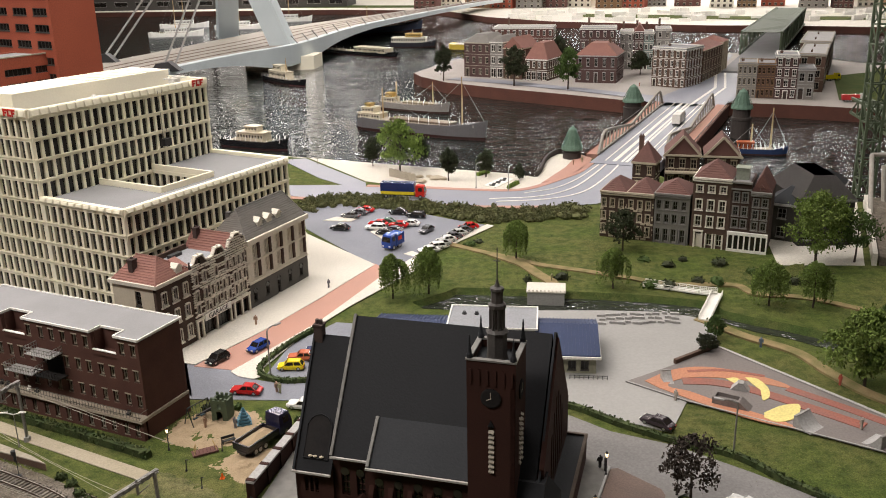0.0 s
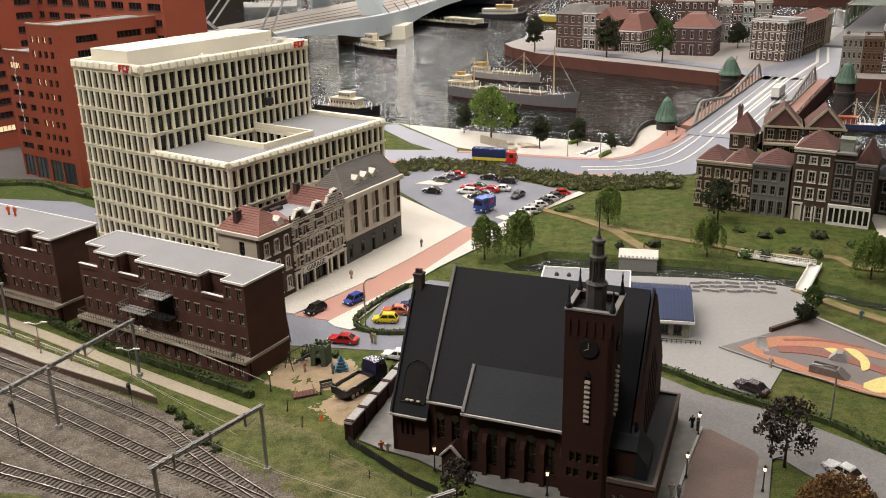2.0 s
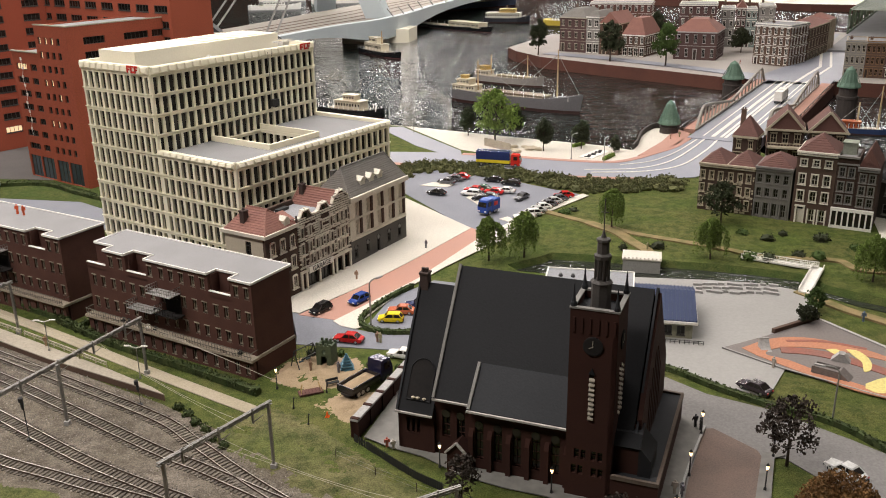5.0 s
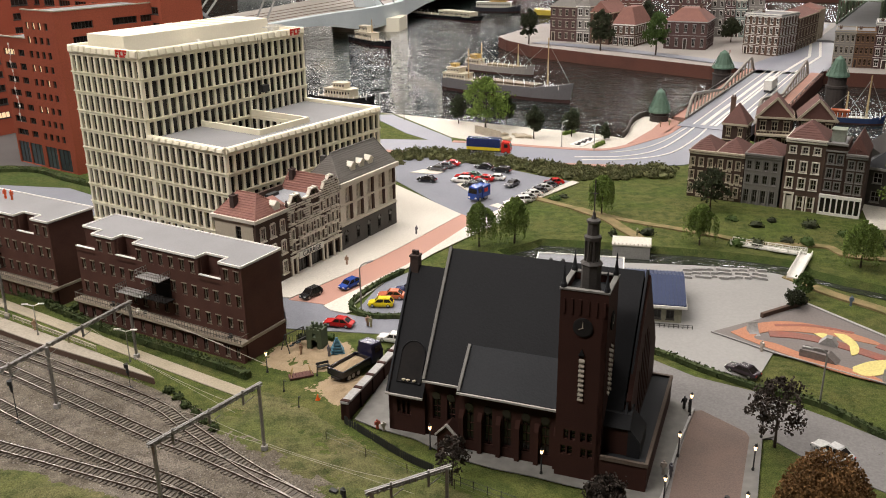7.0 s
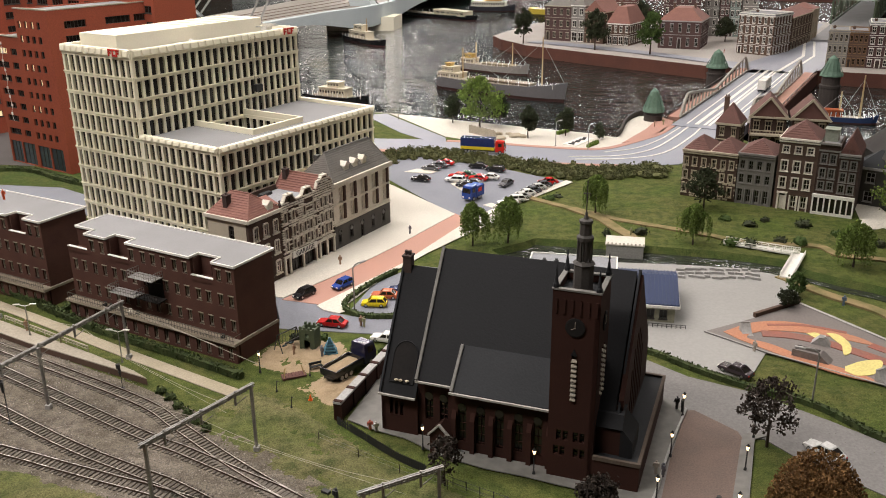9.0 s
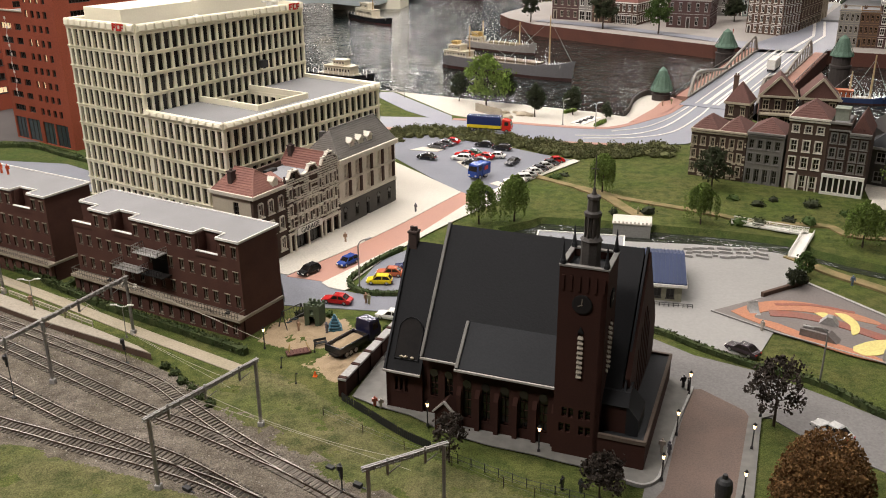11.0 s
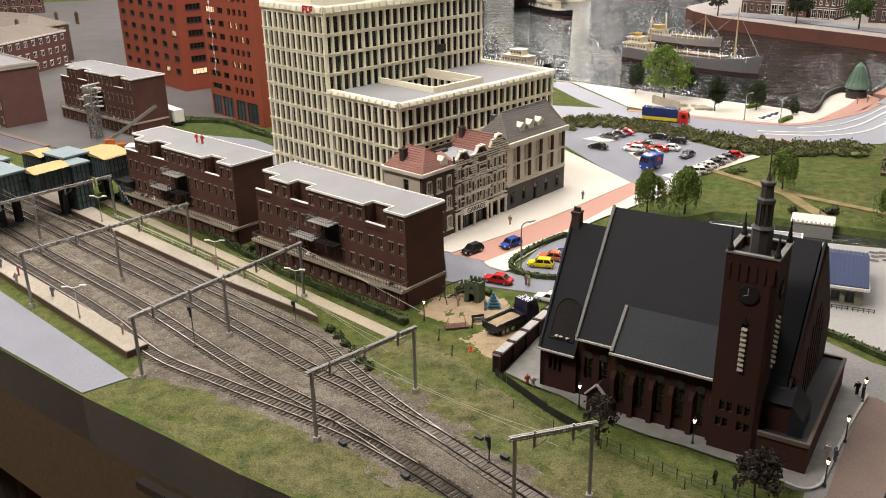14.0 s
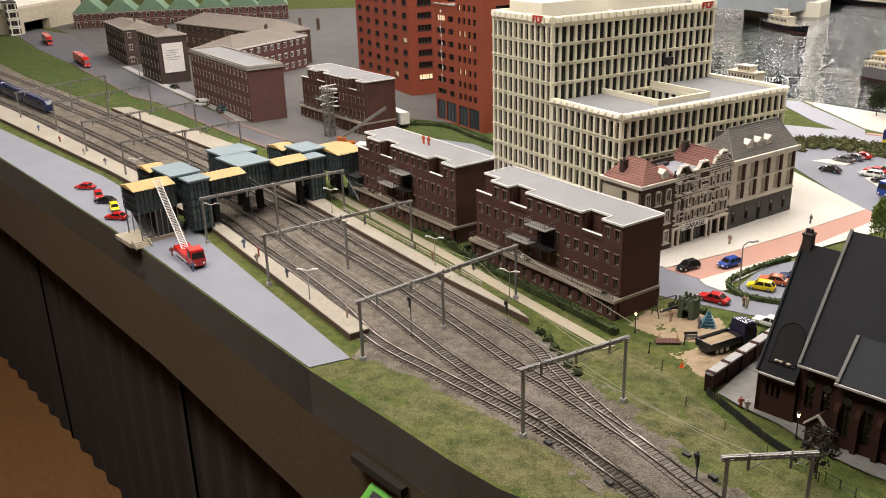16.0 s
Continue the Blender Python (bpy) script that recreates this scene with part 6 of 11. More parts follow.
    p.box(T0 + TW, -.024, 0, SX, .005, .0375), p.box(L, .005, 0, SX, SY, .0375)
    part("side_room", p, B, ob)
    p = MB()
    p.box(T0 + TW, -.022, .0375, SX - .003, .005, .039), p.box(L, .005, .0375, SX - .003, SY - .002, .039)
    part("side_roof", p, M["slate_worn"], ob)
    p = MB()
    p.box(SX - .003, -.025, .037, SX + .001, SY + .001, .042), p.box(T0 + TW, -.0255, .037, SX - .003, -.0215, .042), p.box(L, SY - .003, .037, SX - .003, SY + .001, .042)
    part("side_parapet", p, M["brick_stone"], ob, "weathered brick parapet")
    p = MB()
    p.yz([(-.010, .039), (.02, .039), (.02, .088), (-.002, .088), (-.010, .075)], T0 + TW - .001, L + .001)
    part("stair_turret", p, B, ob)
    p = MB()
    p.yz([(-.012, .074), (-.002, .0885), (.021, .0905), (.021, .092), (-.003, .090), (-.013, .0755)], T0 + TW - .001, L + .003)
    part("turret_roof", p, S, ob, "dark slate turret roof")
    p = MB()
    p.xz([(L + .001, .039), (L + .016, .039), (L + .016, .060), (L + .001, .078)], -.012, .035)
    part("gable_annex", p, S, ob, "dark lean-to slate annex")
    # porch on the aisle
    p = MB()
    p.xz([(.078, 0), (.104, 0), (.104, .028), (.091, .041), (.078, .028)], -.024, .0)
    q = part("porch", p, B, ob)
    for a, b in (((.076, -.0245, .027), (.091, -.0245, .0432)), ((.106, -.0245, .027), (.091, -.0245, .0432))):
        p = MB()
        p.beam(a, b, .004, .002)
        part("porch_coping", p, M["gutter_pale"], q)
    p = MB()
    p.box(.086, -.0246, 0, .096, -.0235, .020), p.box(.0905, -.025, 0, .0915, -.0245, .020)
    part("porch_door", p, M["door_wood"], q)


church()

# churchyard wall, picket fence
def yard_wall():
    ob = thing("churchyard_wall", -0.228, 1.223, 0, 78, "brick churchyard wall with stone coping", "wall")
    mb = MB()
    mb.box(0, -.004, 0, .20, .004, .026)
    for i in range(6):
        mb.box(i * .039, -.006, 0, i * .039 + .006, .006, .03)
    part("brickwork", mb, M["brick_church"], ob)
    mb = MB()
    mb.box(-.001, -.006, .026, .205, .006, .029)
    part("coping", mb, M["pave_grey"], ob)


yard_wall()
FENCE = smooth_line([(-0.226, 1.215), (-0.19, 1.188), (-0.132, 1.144), (-0.09, 1.12)], 8)
ob = thing("picket_fence", FENCE[0][0], FENCE[0][1], 0, 0, "dark grey picket fence along the churchyard", "fence")
pick = MB()
pick.box(-.0012, -.0006, 0, .0012, .0006, .0105), pick.xz([(-.0012, .0105), (.0012, .0105), (0, .0125)], -.0006, .0006)
pm = bpy.data.meshes.new("picket")
pm.from_pydata(pick.v, [], pick.f)
pm.materials.append(M["dark_metal"])
for i in range(len(FENCE) - 1):
    a, b = Vector(FENCE[i]), Vector(FENCE[i + 1])
    n = max(1, round((b - a).length / .0036))
    for k in range(n):
        p = a + (b - a) * k / n
        share("picket", pm, ob, pose(p.x - FENCE[0][0], p.y - FENCE[0][1], 0, 0, 0, math.degrees(math.atan2((b - a).y, (b - a).x))))
rails_f = MB()
for i in range(len(FENCE) - 1):
    for z in (.003, .008):
        rails_f.beam((FENCE[i][0] - FENCE[0][0], FENCE[i][1] - FENCE[0][1], z), (FENCE[i + 1][0] - FENCE[0][0], FENCE[i + 1][1] - FENCE[0][1], z), .0008, .0012)
part("fence_rail", rails_f, M["dark_metal"], ob)
W2 = [(-0.09, 1.118), (-0.054, 1.098), (0.03, 1.062), (0.095, 1.045), (0.148, 1.03)]
ob = thing("wire_fence", W2[0][0], W2[0][1], 0, 0, "low dark metal fence below the church lawn", "fence")
for i in range(len(W2) - 1):
    a, b = Vector(W2[i]), Vector(W2[i + 1])
    n = max(1, round((b - a).length / .018))
    for k in range(n):
        p = a + (b - a) * k / n - Vector(W2[0])
        q = MB()
        q.cyl(p.x, p.y, 0, .013, .0006, n=5)
        part("post", q, M["dark_metal"], ob)
    q = MB()
    for z in (.005, .0115):
        q.tube((*(a - Vector(W2[0])), z), (*(b - Vector(W2[0])), z), .0004, 4)
    part("fence_rail", q, M["dark_metal"], ob)

# ---------------- canal houses on this side ----------------
M["brick_grey"] = material("grey_stone_front", (0.24, 0.225, 0.205), 0.85, (0.18, 0.17, 0.155), 40, 500, 0.35, spread=0.1)
M["brick_ochre"] = material("ochre_brick", (0.23, 0.14, 0.075), 0.9, (0.17, 0.1, 0.055), 40, 600, 0.35)
M["roof_tan"] = material("grey_tan_roof", (0.2, 0.17, 0.14), 0.85, (0.16, 0.135, 0.115), 30, 400, 0.2)


def on_line(s):
    return (0.3345 + .9336 * s, 2.3445 - .3584 * s)


M["brick_soot"] = material("dark_canal_brick", (0.062, 0.038, 0.03), 0.9, (0.045, 0.028, 0.023), 40, 700, 0.35)
M["stone_grey"] = material("grey_canal_stone", (0.2, 0.19, 0.175), 0.85, (0.15, 0.145, 0.135), 50, 500, 0.3)
M["tile_canal"] = material("dark_brown_tile", (0.135, 0.066, 0.055), 0.8, (0.1, 0.05, 0.043), 40, 500, 0.4, island=0.1)


def canal_house(s0, s1, H, rows, cols, wallm, trimm, roof, rh, label, ground=None, banded=False, d=.105, attic=0.0, seed=1):
    """A narrow house of the row: rows (z, height, width of windows), cols (x of the window centres), a ground storey list (x0, x1, z0, z1, kind)."""
    rnd = random.Random(seed)
    w = s1 - s0
    ob = thing("canal_house", *on_line(s0), 0, -21.0, label, "house", "canal houses at the park")
    hs = [(c - s0 - ww / 2, z - h / 2, c - s0 + ww / 2, z + h / 2) for z, h, ww in rows for c in cols]
    gr = [(x0 - s0, z0, x1 - s0, z1, k) for x0, x1, z0, z1, k in (ground or [])]
    wl = MB()
    wall_mesh(wl, w, H, hs + [g[:4] for g in gr], .006, pose(0, 0, 0))
    wl.box(0, .006, 0, .006, d, H), wl.box(w - .006, .006, 0, w, d, H), wl.box(.006, d - .006, 0, w - .006, d, H)
    part("wall", wl, M[wallm], ob)
    for h in hs:
        su = MB()
        e = .0022
        su.box(h[0] - e, -.0016, h[1] - .0008, h[0], .001, h[3]), su.box(h[2], -.0016, h[1] - .0008, h[2] + e, .001, h[3]), su.box(h[0] - e, -.002, h[3], h[2] + e, .001, h[3] + .0026), su.box(h[0] - e - .001, -.0026, h[1] - .0026, h[2] + e + .001, .001, h[1] - .0004)
        part("window_surround", su, M[trimm], ob)
        window(ob, pose(h[0], .0012, h[1]), h[2] - h[0], h[3] - h[1], M[trimm], M["window"], (1, 1), .0012, False)
    for x0, z0, x1, z1, k in gr:
        if k == "door":
            dr = MB()
            dr.box(x0 + .0015, .0025, z0, x1 - .0015, .005, z1 - .006), dr.box(x0 + .004, .0018, z0 + .004, x1 - .004, .0025, z0 + .011), dr.box(x0 + .004, .0018, z0 + .013, x1 - .004, .0025, z1 - .009)
            part("door", dr, M[trimm], ob)
            fr = MB()
            fr.box(x0 - .003, -.003, 0, x0 + .001, .003, z1), fr.box(x1 - .001, -.003, 0, x1 + .003, .003, z1), fr.box(x0 - .004, -.004, z1, x1 + .004, .003, z1 + .004)
            part("door_surround", fr, M[trimm], ob)
        else:
            window(ob, pose(x0, .0015, z0), x1 - x0, z1 - z0, M[trimm], M["window"], (1, 1), .0017, False)
            fr = MB()
            fr.box(x0 - .003, -.003, 0, x0, .002, z1 + .001), fr.box(x1, -.003, 0, x1 + .003, .002, z1 + .001)
            part("shop_pillar", fr, M[trimm], ob)
    if any(g[4] == "shop" for g in gr):
        fr = MB()
        fr.box(.0, -.005, .040, w, .002, .047)
        part("shop_beam", fr, M[trimm], ob)
    if banded:
        st = MB()
        z = .002
        k = 0
        while z < H - .014:
            x = 0.0 if k % 2 else -.004
            while x < w:
                x1 = x + rnd.uniform(.007, .013)
                a, b = max(x, 0), min(x1, w)
                if rnd.random() < .72 and not any(h[0] - .003 < b and a < h[2] + .003 and h[1] - .002 < z + .003 and z < h[3] + .003 for h in hs + gr) and b - a > .001:
                    st.box(a, -.0012 - .0008 * rnd.random(), z, b, .001, z + .0044)
                x = x1 + rnd.uniform(.0008, .006)
            z += .0062
            k += 1
        tagged(part("stone_block", st, M[trimm], ob, "pale stone blocks"), kind="stuff")
    co = MB()
    co.box(-.001, -.005, H - .006 - attic, w + .001, .001, H - .003 - attic), co.box(-.0015, -.007, H - .0005, w + .0015, .001, H + .004)
    co.box(-.0015, .001, H - .0005, .001, d, H + .004)
    part("cornice", co, M[trimm], ob)
    z = H + .003
    if roof == "hip":
        rf = MB()
        i = min(w, d) * .5
        rr = [(w / 2, d * .42, z + rh), (w / 2, d * .58, z + rh)]
        rf.add([(-.001, -.004, z), (w + .001, -.004, z), (w + .001, d, z), (-.001, d, z)] + rr, [(0, 1, 4), (1, 2, 5, 4), (2, 3, 5), (3, 0, 4, 5), (3, 2, 1, 0)])
        r = part("roof", rf, M["tile_canal"], ob)
        tl = MB()
        for q in range(1, 8):
            t = q / 8
            zz, x0, x1, yy = z + rh * t, -.001 + t * (w / 2 + .001), w + .001 - t * (w / 2 + .001), -.004 + t * (d * .42 + .004)
            tl.beam((x0, yy, zz), (x1, yy, zz), .0014, .0012), tl.beam((x0, yy, zz), (x0, d - t * d * .42, zz), .0014, .0012)
        tagged(part("tile_course", tl, M["tile_canal"], r), kind="stuff")
    elif roof == "gable":
        rf = MB()
        rf.xz([(-.001, z), (w + .001, z), (w * .45, z + rh)], .004, d)
        part("roof", rf, M["tile_canal"], ob)
        dm = MB()
        dm.box(w * .34, .002, z, w * .60, .03, z + .010), dm.xz([(w * .31, z + .010), (w * .63, z + .010), (w * .47, z + .018)], .001, .035)
        q = part("dormer", dm, M["tile_canal"], ob)
        window(q, pose(w * .40, .001, z + .002), w * .15, .007, M[trimm], M["window"], (1, 0), .0008, False)
    else:
        rf = MB()
        rf.box(.004, .004, H - .004, w - .004, d - .004, H)
        part("roof", rf, M["roof_grey"], ob)
        rf = MB()
        rf.box(.003, .03, H, w * .75, .062, H + .026), rf.box(.001, .028, H + .026, w * .77, .064, H + .0275)
        part("roof_cabin", rf, M["green_steel_pale"], ob, "pale green roof cabin")
    return ob


M["green_steel_pale"] = material("pale_green_cabin", (0.2, 0.23, 0.17), 0.7, (0.3, 0.3, 0.27), 20, 200, 0.1)
AB = [(.0875, .019, .0085), (.055, .019, .0085), (.022, .022, .0085)]
canal_house(0, .0635, .113, AB, (.008, .0285, .050), "brick_dim", "stone", "hip", .027, "stone-banded house with brown hipped roof and weathered trim", banded=True, seed=2)
canal_house(.0645, .1275, .1135, AB, (.0735, .095, .1145), "brick_dim", "stone", "hip", .027, "ornate stone-banded house with brown hipped roof", banded=True, seed=3)
canal_house(.1295, .2105, .119, [(.094, .021, .0105), (.061, .021, .0105)], (.139, .158, .177, .197), "brick_grey", "stone_grey", "hip", .026, "grey stone house with close-set windows and brown roof", ground=[(x - .0058, x + .0058, .004, .036, "win") for x in (.139, .158, .177, .197)], seed=4)
canal_house(.2155, .3000, .164, [(.141, .0145, .0125), (.1025, .024, .013), (.0635, .024, .013)], (.2305, .2570, .2825), "brick_dim", "stone_white", "hip", .034, "tall dark brick house with white windows and hipped roof", ground=[(.226, .241, 0, .038, "door"), (.252, .265, .006, .034, "win"), (.274, .287, .006, .034, "win")], seed=5)
canal_house(.3010, .3430, .1615, [(.128, .021, .011), (.095, .021, .011), (.066, .018, .011)], (.312, .331), "brick_soot", "stone_grey", "flat", 0, "narrow dark brick house with flat roof and white shopfront", attic=.010, seed=6)
canal_house(.3440, .3860, .140, [(.118, .018, .011), (.090, .020, .011), (.063, .018, .011)], (.355, .374), "brick_soot", "stone_grey", "gable", .042, "narrow brick house with steep brown roof and white shopfront", seed=7)
sf = thing("shopfront", *on_line(.2985), 0, -21.0, "white wooden shopfront with four tall windows", "shopfront")
mb = MB()
mb.box(0, -.0075, .040, .0880, -.0005, .047), mb.box(0, -.0065, 0, .0880, -.0005, .006)
part("shop_beam", mb, M["white"], sf)
for i in range(8):
    mb = MB()
    x = .0005 + i * .0121
    mb.box(x, -.007, .006, x + .0030, -.0005, .040)
    part("shop_pillar", mb, M["white"], sf)
for i in range(7):
    mb = MB()
    x = .0035 + i * .0121
    mb.box(x, -.003, .006, x + .0091, -.002, .040)
    part("pane", mb, M["window"], sf)
house("quay_house", "brown house with steep pointed tile roof beside the bridge", .445, 2.60, -21, .06, .07, 3, .042, 2, "brick_soot", "stone", "hip", "tile_canal", .05, (.012, .022), chimney=1, group="houses behind the canal row")
for i, (x, y) in enumerate(((.535, 2.62), (.635, 2.60))):
    h = house("gabled_house", "dark gabled house with white bargeboards and open balcony", x, y, -10, .088, .10, 3, .047, 3, "brick_soot", "stone", "gable_y", "tile_canal", .05, (.016, .026), chimney=0, group="houses behind the canal row", seed=20 + i)
    bb = MB()
    bb.beam((-.006, -.006, .138), (.044, -.006, .193), .003, .006), bb.beam((.094, -.006, .138), (.044, -.006, .193), .003, .006), bb.beam((0, -.007, .141), (.088, -.007, .141), .003, .005)
    part("bargeboard", bb, M["stone"], h)
    gb = MB()
    gb.xz([(.0, .141), (.088, .141), (.044, .190)], 0, .004)
    part("gable", gb, M["brick_soot"], h)
    bl = MB()
    bl.box(0, -.022, .094, .088, 0, .098)
    for q in range(12):
        bl.box(.001 + q * .0078, -.0215, .098, .002 + q * .0078, -.0205, .108)
    bl.box(0, -.0218, .108, .088, -.0202, .1095)
    part("balcony", bl, M["stone"], h)

# ---------------- red towers ----------------
RED = dict(wallm="redtower", trimm="frame_dark", roof="flat", roofm="roof_grey", rh=0.0, chimney=0, door=False, band=False, lintel=False, category="tower")
RT = dict(group="red towers", bars=(3, 0), **RED)

LX, LY = -1.3965, 2.4135


def red_front():
    """The near red tower: a low wing with paired wide windows, a taller front with four slits a floor, a deep side with wide windows."""
    ob = thing("red_tower", LX, LY, 0, -25.5, "orange-red office tower with narrow slit windows and glazed lobby", "tower", "red towers")
    FH, Z0, ww, w, d = .0372, .0735, .131, .146, .345
    rnd = random.Random(4)
    HW, HT = Z0 + 7.55 * FH, Z0 + 9.55 * FH
    wl = MB()
    front, wing, rs = [], [], []
    for j in range(7):
        z = Z0 + j * FH + .009
        wing += [(.014, z, .066, z + .0175), (.084, z, .113, z + .0175)]
    for j in range(9):
        z = Z0 + j * FH + .009
        front += [(.012 + i * .028, z, .027 + i * .028, z + .0185) for i in range(4)]
        rs += [(.045, z, .110, z + .019), (.170, z, .250, z + .019), (.262, z, .33, z + .019)]
    wall_mesh(wl, ww, HW, wing + [(.008, .003, .058, .064), (.064, .003, .122, .064)], .008, pose(-ww, 0, 0))
    wall_mesh(wl, w, HT, front + [(.010, .003, .062, .064), (.068, .003, .124, .064)], .008, pose(0, -.002, 0))
    wall_mesh(wl, d - .008, HT, [(h[0] - .006, h[1], h[2] - .006, h[3]) for h in rs], .008, pose(w, .006, 0, 0, 0, 90))
    wl.box(-ww, .008, 0, -ww + .008, d, HW), wl.box(-ww + .008, d - .008, 0, 0, d, HW), wl.box(0, d - .008, 0, w - .008, d, HT), wl.box(0, .008, HW - .002, .008, d - .008, HT)
    part("wall", wl, M["redtower"], ob)
    for hs, m in ((wing, pose(-ww, 0, 0)), (front, pose(0, -.002, 0)), (rs, pose(w, 0, 0, 0, 0, 90))):
        for i, h in enumerate(hs):
            warm = hs is front and i // 4 in (2, 5, 8) and rnd.random() < .8 or hs is front and i // 4 in (4, 7) and rnd.random() < .25 or hs is wing and i in (12,) or hs is wing and rnd.random() < .06
            n = 1 if h[2] - h[0] < .02 else 3 if h[2] - h[0] < .06 else 5
            window(ob, m @ pose(h[0], .0025, h[1]), h[2] - h[0], h[3] - h[1], M["frame_dark"], M["lit"] if warm else M["window"], (n, 0), .0014, False)
    for x0, x1, y in ((-ww + .008, -ww + .058, 0), (-ww + .064, -ww + .122, 0), (.010, .062, -.002), (.068, .124, -.002)):
        mb = MB()
        mb.box(x0, y + .004, .003, x1, y + .0055, .064)
        lob = part("lobby_glazing", mb, M["window_b"], ob, "tall dark lobby glazing")
        for k in range(4):
            mb = MB()
            x = x0 + (x1 - x0) * k / 3
            mb.box(x - .0008, y + .0025, .003, x + .0008, y + .004, .064)
            part("glazing_bar", mb, M["frame_dark"], lob)
    for x0, x1, z in ((-ww, 0, HW), (0, w, HT)):
        rf = MB()
        rf.box(x0 + .006, .006, z - .006, x1 - .006, d - .006, z - .003)
        part("roof", rf, M["roof_grey"], ob)
        rf = MB()
        rf.box(x0 - .001, -.003, z, x1 + .001, .006, z + .003), rf.box(x0 - .001, d - .006, z, x1 + .001, d + .001, z + .003), rf.box(x1 - .006, .006, z, x1 + .001, d - .006, z + .003)
        part("roof_coping", rf, M["lintel"], ob)
    for k in range(9):
        mb = MB()
        z = Z0 + 7 * FH - k * .024
        x = -ww + .061 + .004 * math.sin(k * 2.1)
        mb.box(x - .003, -.012, z, x + .003, -.010, z + .007, pose(0, 0, 0, 0, 0, 0)), mb.tube((x, -.011, z), (x - .001 + .004 * (math.sin((k + 1) * 2.1) - math.sin(k * 2.1)), -.011, z - .017), .0006, 4)
        part("falling_banner", mb, M["white"], ob, "white fluttering strip")


red_front()
house("red_tower", "tall orange-red tower with paired dark windows", -2.237, 2.972, -29, w=.50, d=.36, fl=17, fh=.043, cols=6, win=(.036, .019), sides=(0, 1, 3), lit=.05, scols=3, swin=(.055, .02), seed=12, skip=1, **RT)
house("red_link", "broad orange-red slab tower with wide dark windows", -1.725, 2.949, -29, w=.72, d=.14, fl=16, fh=.043, cols=8, win=(.062, .02), sides=(0,), seed=13, skip=1, **RT)

# ---------------- city behind the station ----------------
house("brick_flats", "long brown brick flats with small windows and flat roof", -2.5138, 2.352, -22.6, .5536, .12, 4, .0425, 16, "brick_red", "lintel", "flat", "roof_grey", 0, (.012, .016), (0, 1), chimney=0, door=False, band=False, scols=0, category="building", seed=14)
b = house("brick_flats", "dark brick block with billboard on its end wall", -3.1154, 2.5945, -23.4, .278, .12, 4, .0475, 6, "brick_deep", "lintel", "hip", "roof_tan", .02, (.014, .020), (0, 1), chimney=2, door=False, band=False, scols=0, category="building", seed=15)
bd = MB()
bd.box(.018, -.003, .045, .100, -.0005, .160, side(1, .278, .12))
p_ = part("billboard", bd, M["white"], b, "white billboard with faint print")
bd = MB()
for i in range(5):
    bd.box(.030, -.0036, .13 - i * .009, .086 - .008 * (i % 3), -.003, .133 - i * .009, side(1, .278, .12))
part("print_bar", bd, M["pave_grey"], p_)
house("brick_flats", "dark brick block with beige roof beside the street", -3.8377, 2.9547, -26.1, .4606, .15, 3, .054, 9, "brick_deep", "lintel", "hip", "roof_tan", .02, (.016, .022), (0, 1), chimney=2, door=False, band=False, scols=3, category="building", seed=16)
house("brick_terrace", "brown brick terrace with white windows and beige roof", -2.578, 2.62, 95, .47, .2, 3, .045, 11, "brick_red", "white", "hip", "roof_tan", .04, (.018, .02), (0, 1, 3), chimney=3, door=False, band=False, scols=4, category="building", seed=17, joined=True)
house("brick_terrace", "brown brick terrace with beige ridge roof and chimneys", -3.5, 3.12, -10, .80, .2, 3, .05, 14, "brick_brown", "lintel", "hip", "roof_tan", .045, (.018, .02), (0, 1), chimney=3, door=False, band=False, scols=3, category="building", seed=18, joined=True)
house("city_block", "dark office block with pale bands and lit windows", -2.75, 3.75, -20, .7, .4, 7, .06, 8, "frame_dark", "pave_grey", "flat", "roof_grey", 0, (.06, .03), (0, 1), chimney=0, door=False, lintel=False, lit=.12, scols=5, category="building", seed=19, joined=True)
for i in range(5):
    house("warehouse", "dark grey quay warehouse with broken dark felt roof", .782, 2.262, 3, .122, .20, 2, .055, 3, "frame_dark", "pave_grey", "mansard", "asphalt_dark", .05, (.02, .025), (0, 1), chimney=0, door=False, band=False, lintel=False, category="building", seed=70)
house("corner_block", "pale yellow block with small dark windows", -5.60, 3.343, -14.6, .5, .05, 4, .048, 6, "stone_white", "frame_dark", "flat", "roof_grey", 0, (.03, .03), (0, 1), chimney=0, door=False, lintel=False, scols=3, category="building", seed=36, joined=True)
tp = thing("tunnel_portal", -5.125, 3.288, 0, 117, "concrete tunnel portal under a white wall", "tunnel")
mb = MB()
wall_mesh(mb, .95, .15, [(.035, 0, .32, .066)], .05, pose(0, 0, 0))
mb.box(0, .05, .13, .95, .5, .15), mb.box(0, .05, 0, .03, .5, .13), mb.box(.9, .05, 0, .95, .5, .13), mb.box(.03, .45, 0, .9, .5, .13)
part("portal_wall", mb, M["stone"], tp)
mb = MB()
mb.box(-.05, .1, .15, 1.3, .14, .6)
part("white_wall", mb, M["white"], tp)

M["green_tile"] = material("pale_green_roof", (0.17, 0.27, 0.17), 0.7, (0.13, 0.21, 0.135), 30, 300, 0.2)
for i in range(7):
    house("row_house", "red brick row house with pale green gabled roof", -5.05 + i * .135, 3.60 + i * .135, 45, .188, .24, 2, .046, 4, "brick_red", "lintel", "gable_y", "green_tile", .095, (.018, .026), (0, 1), group="green-roofed row houses", seed=200 + i, joined=True)

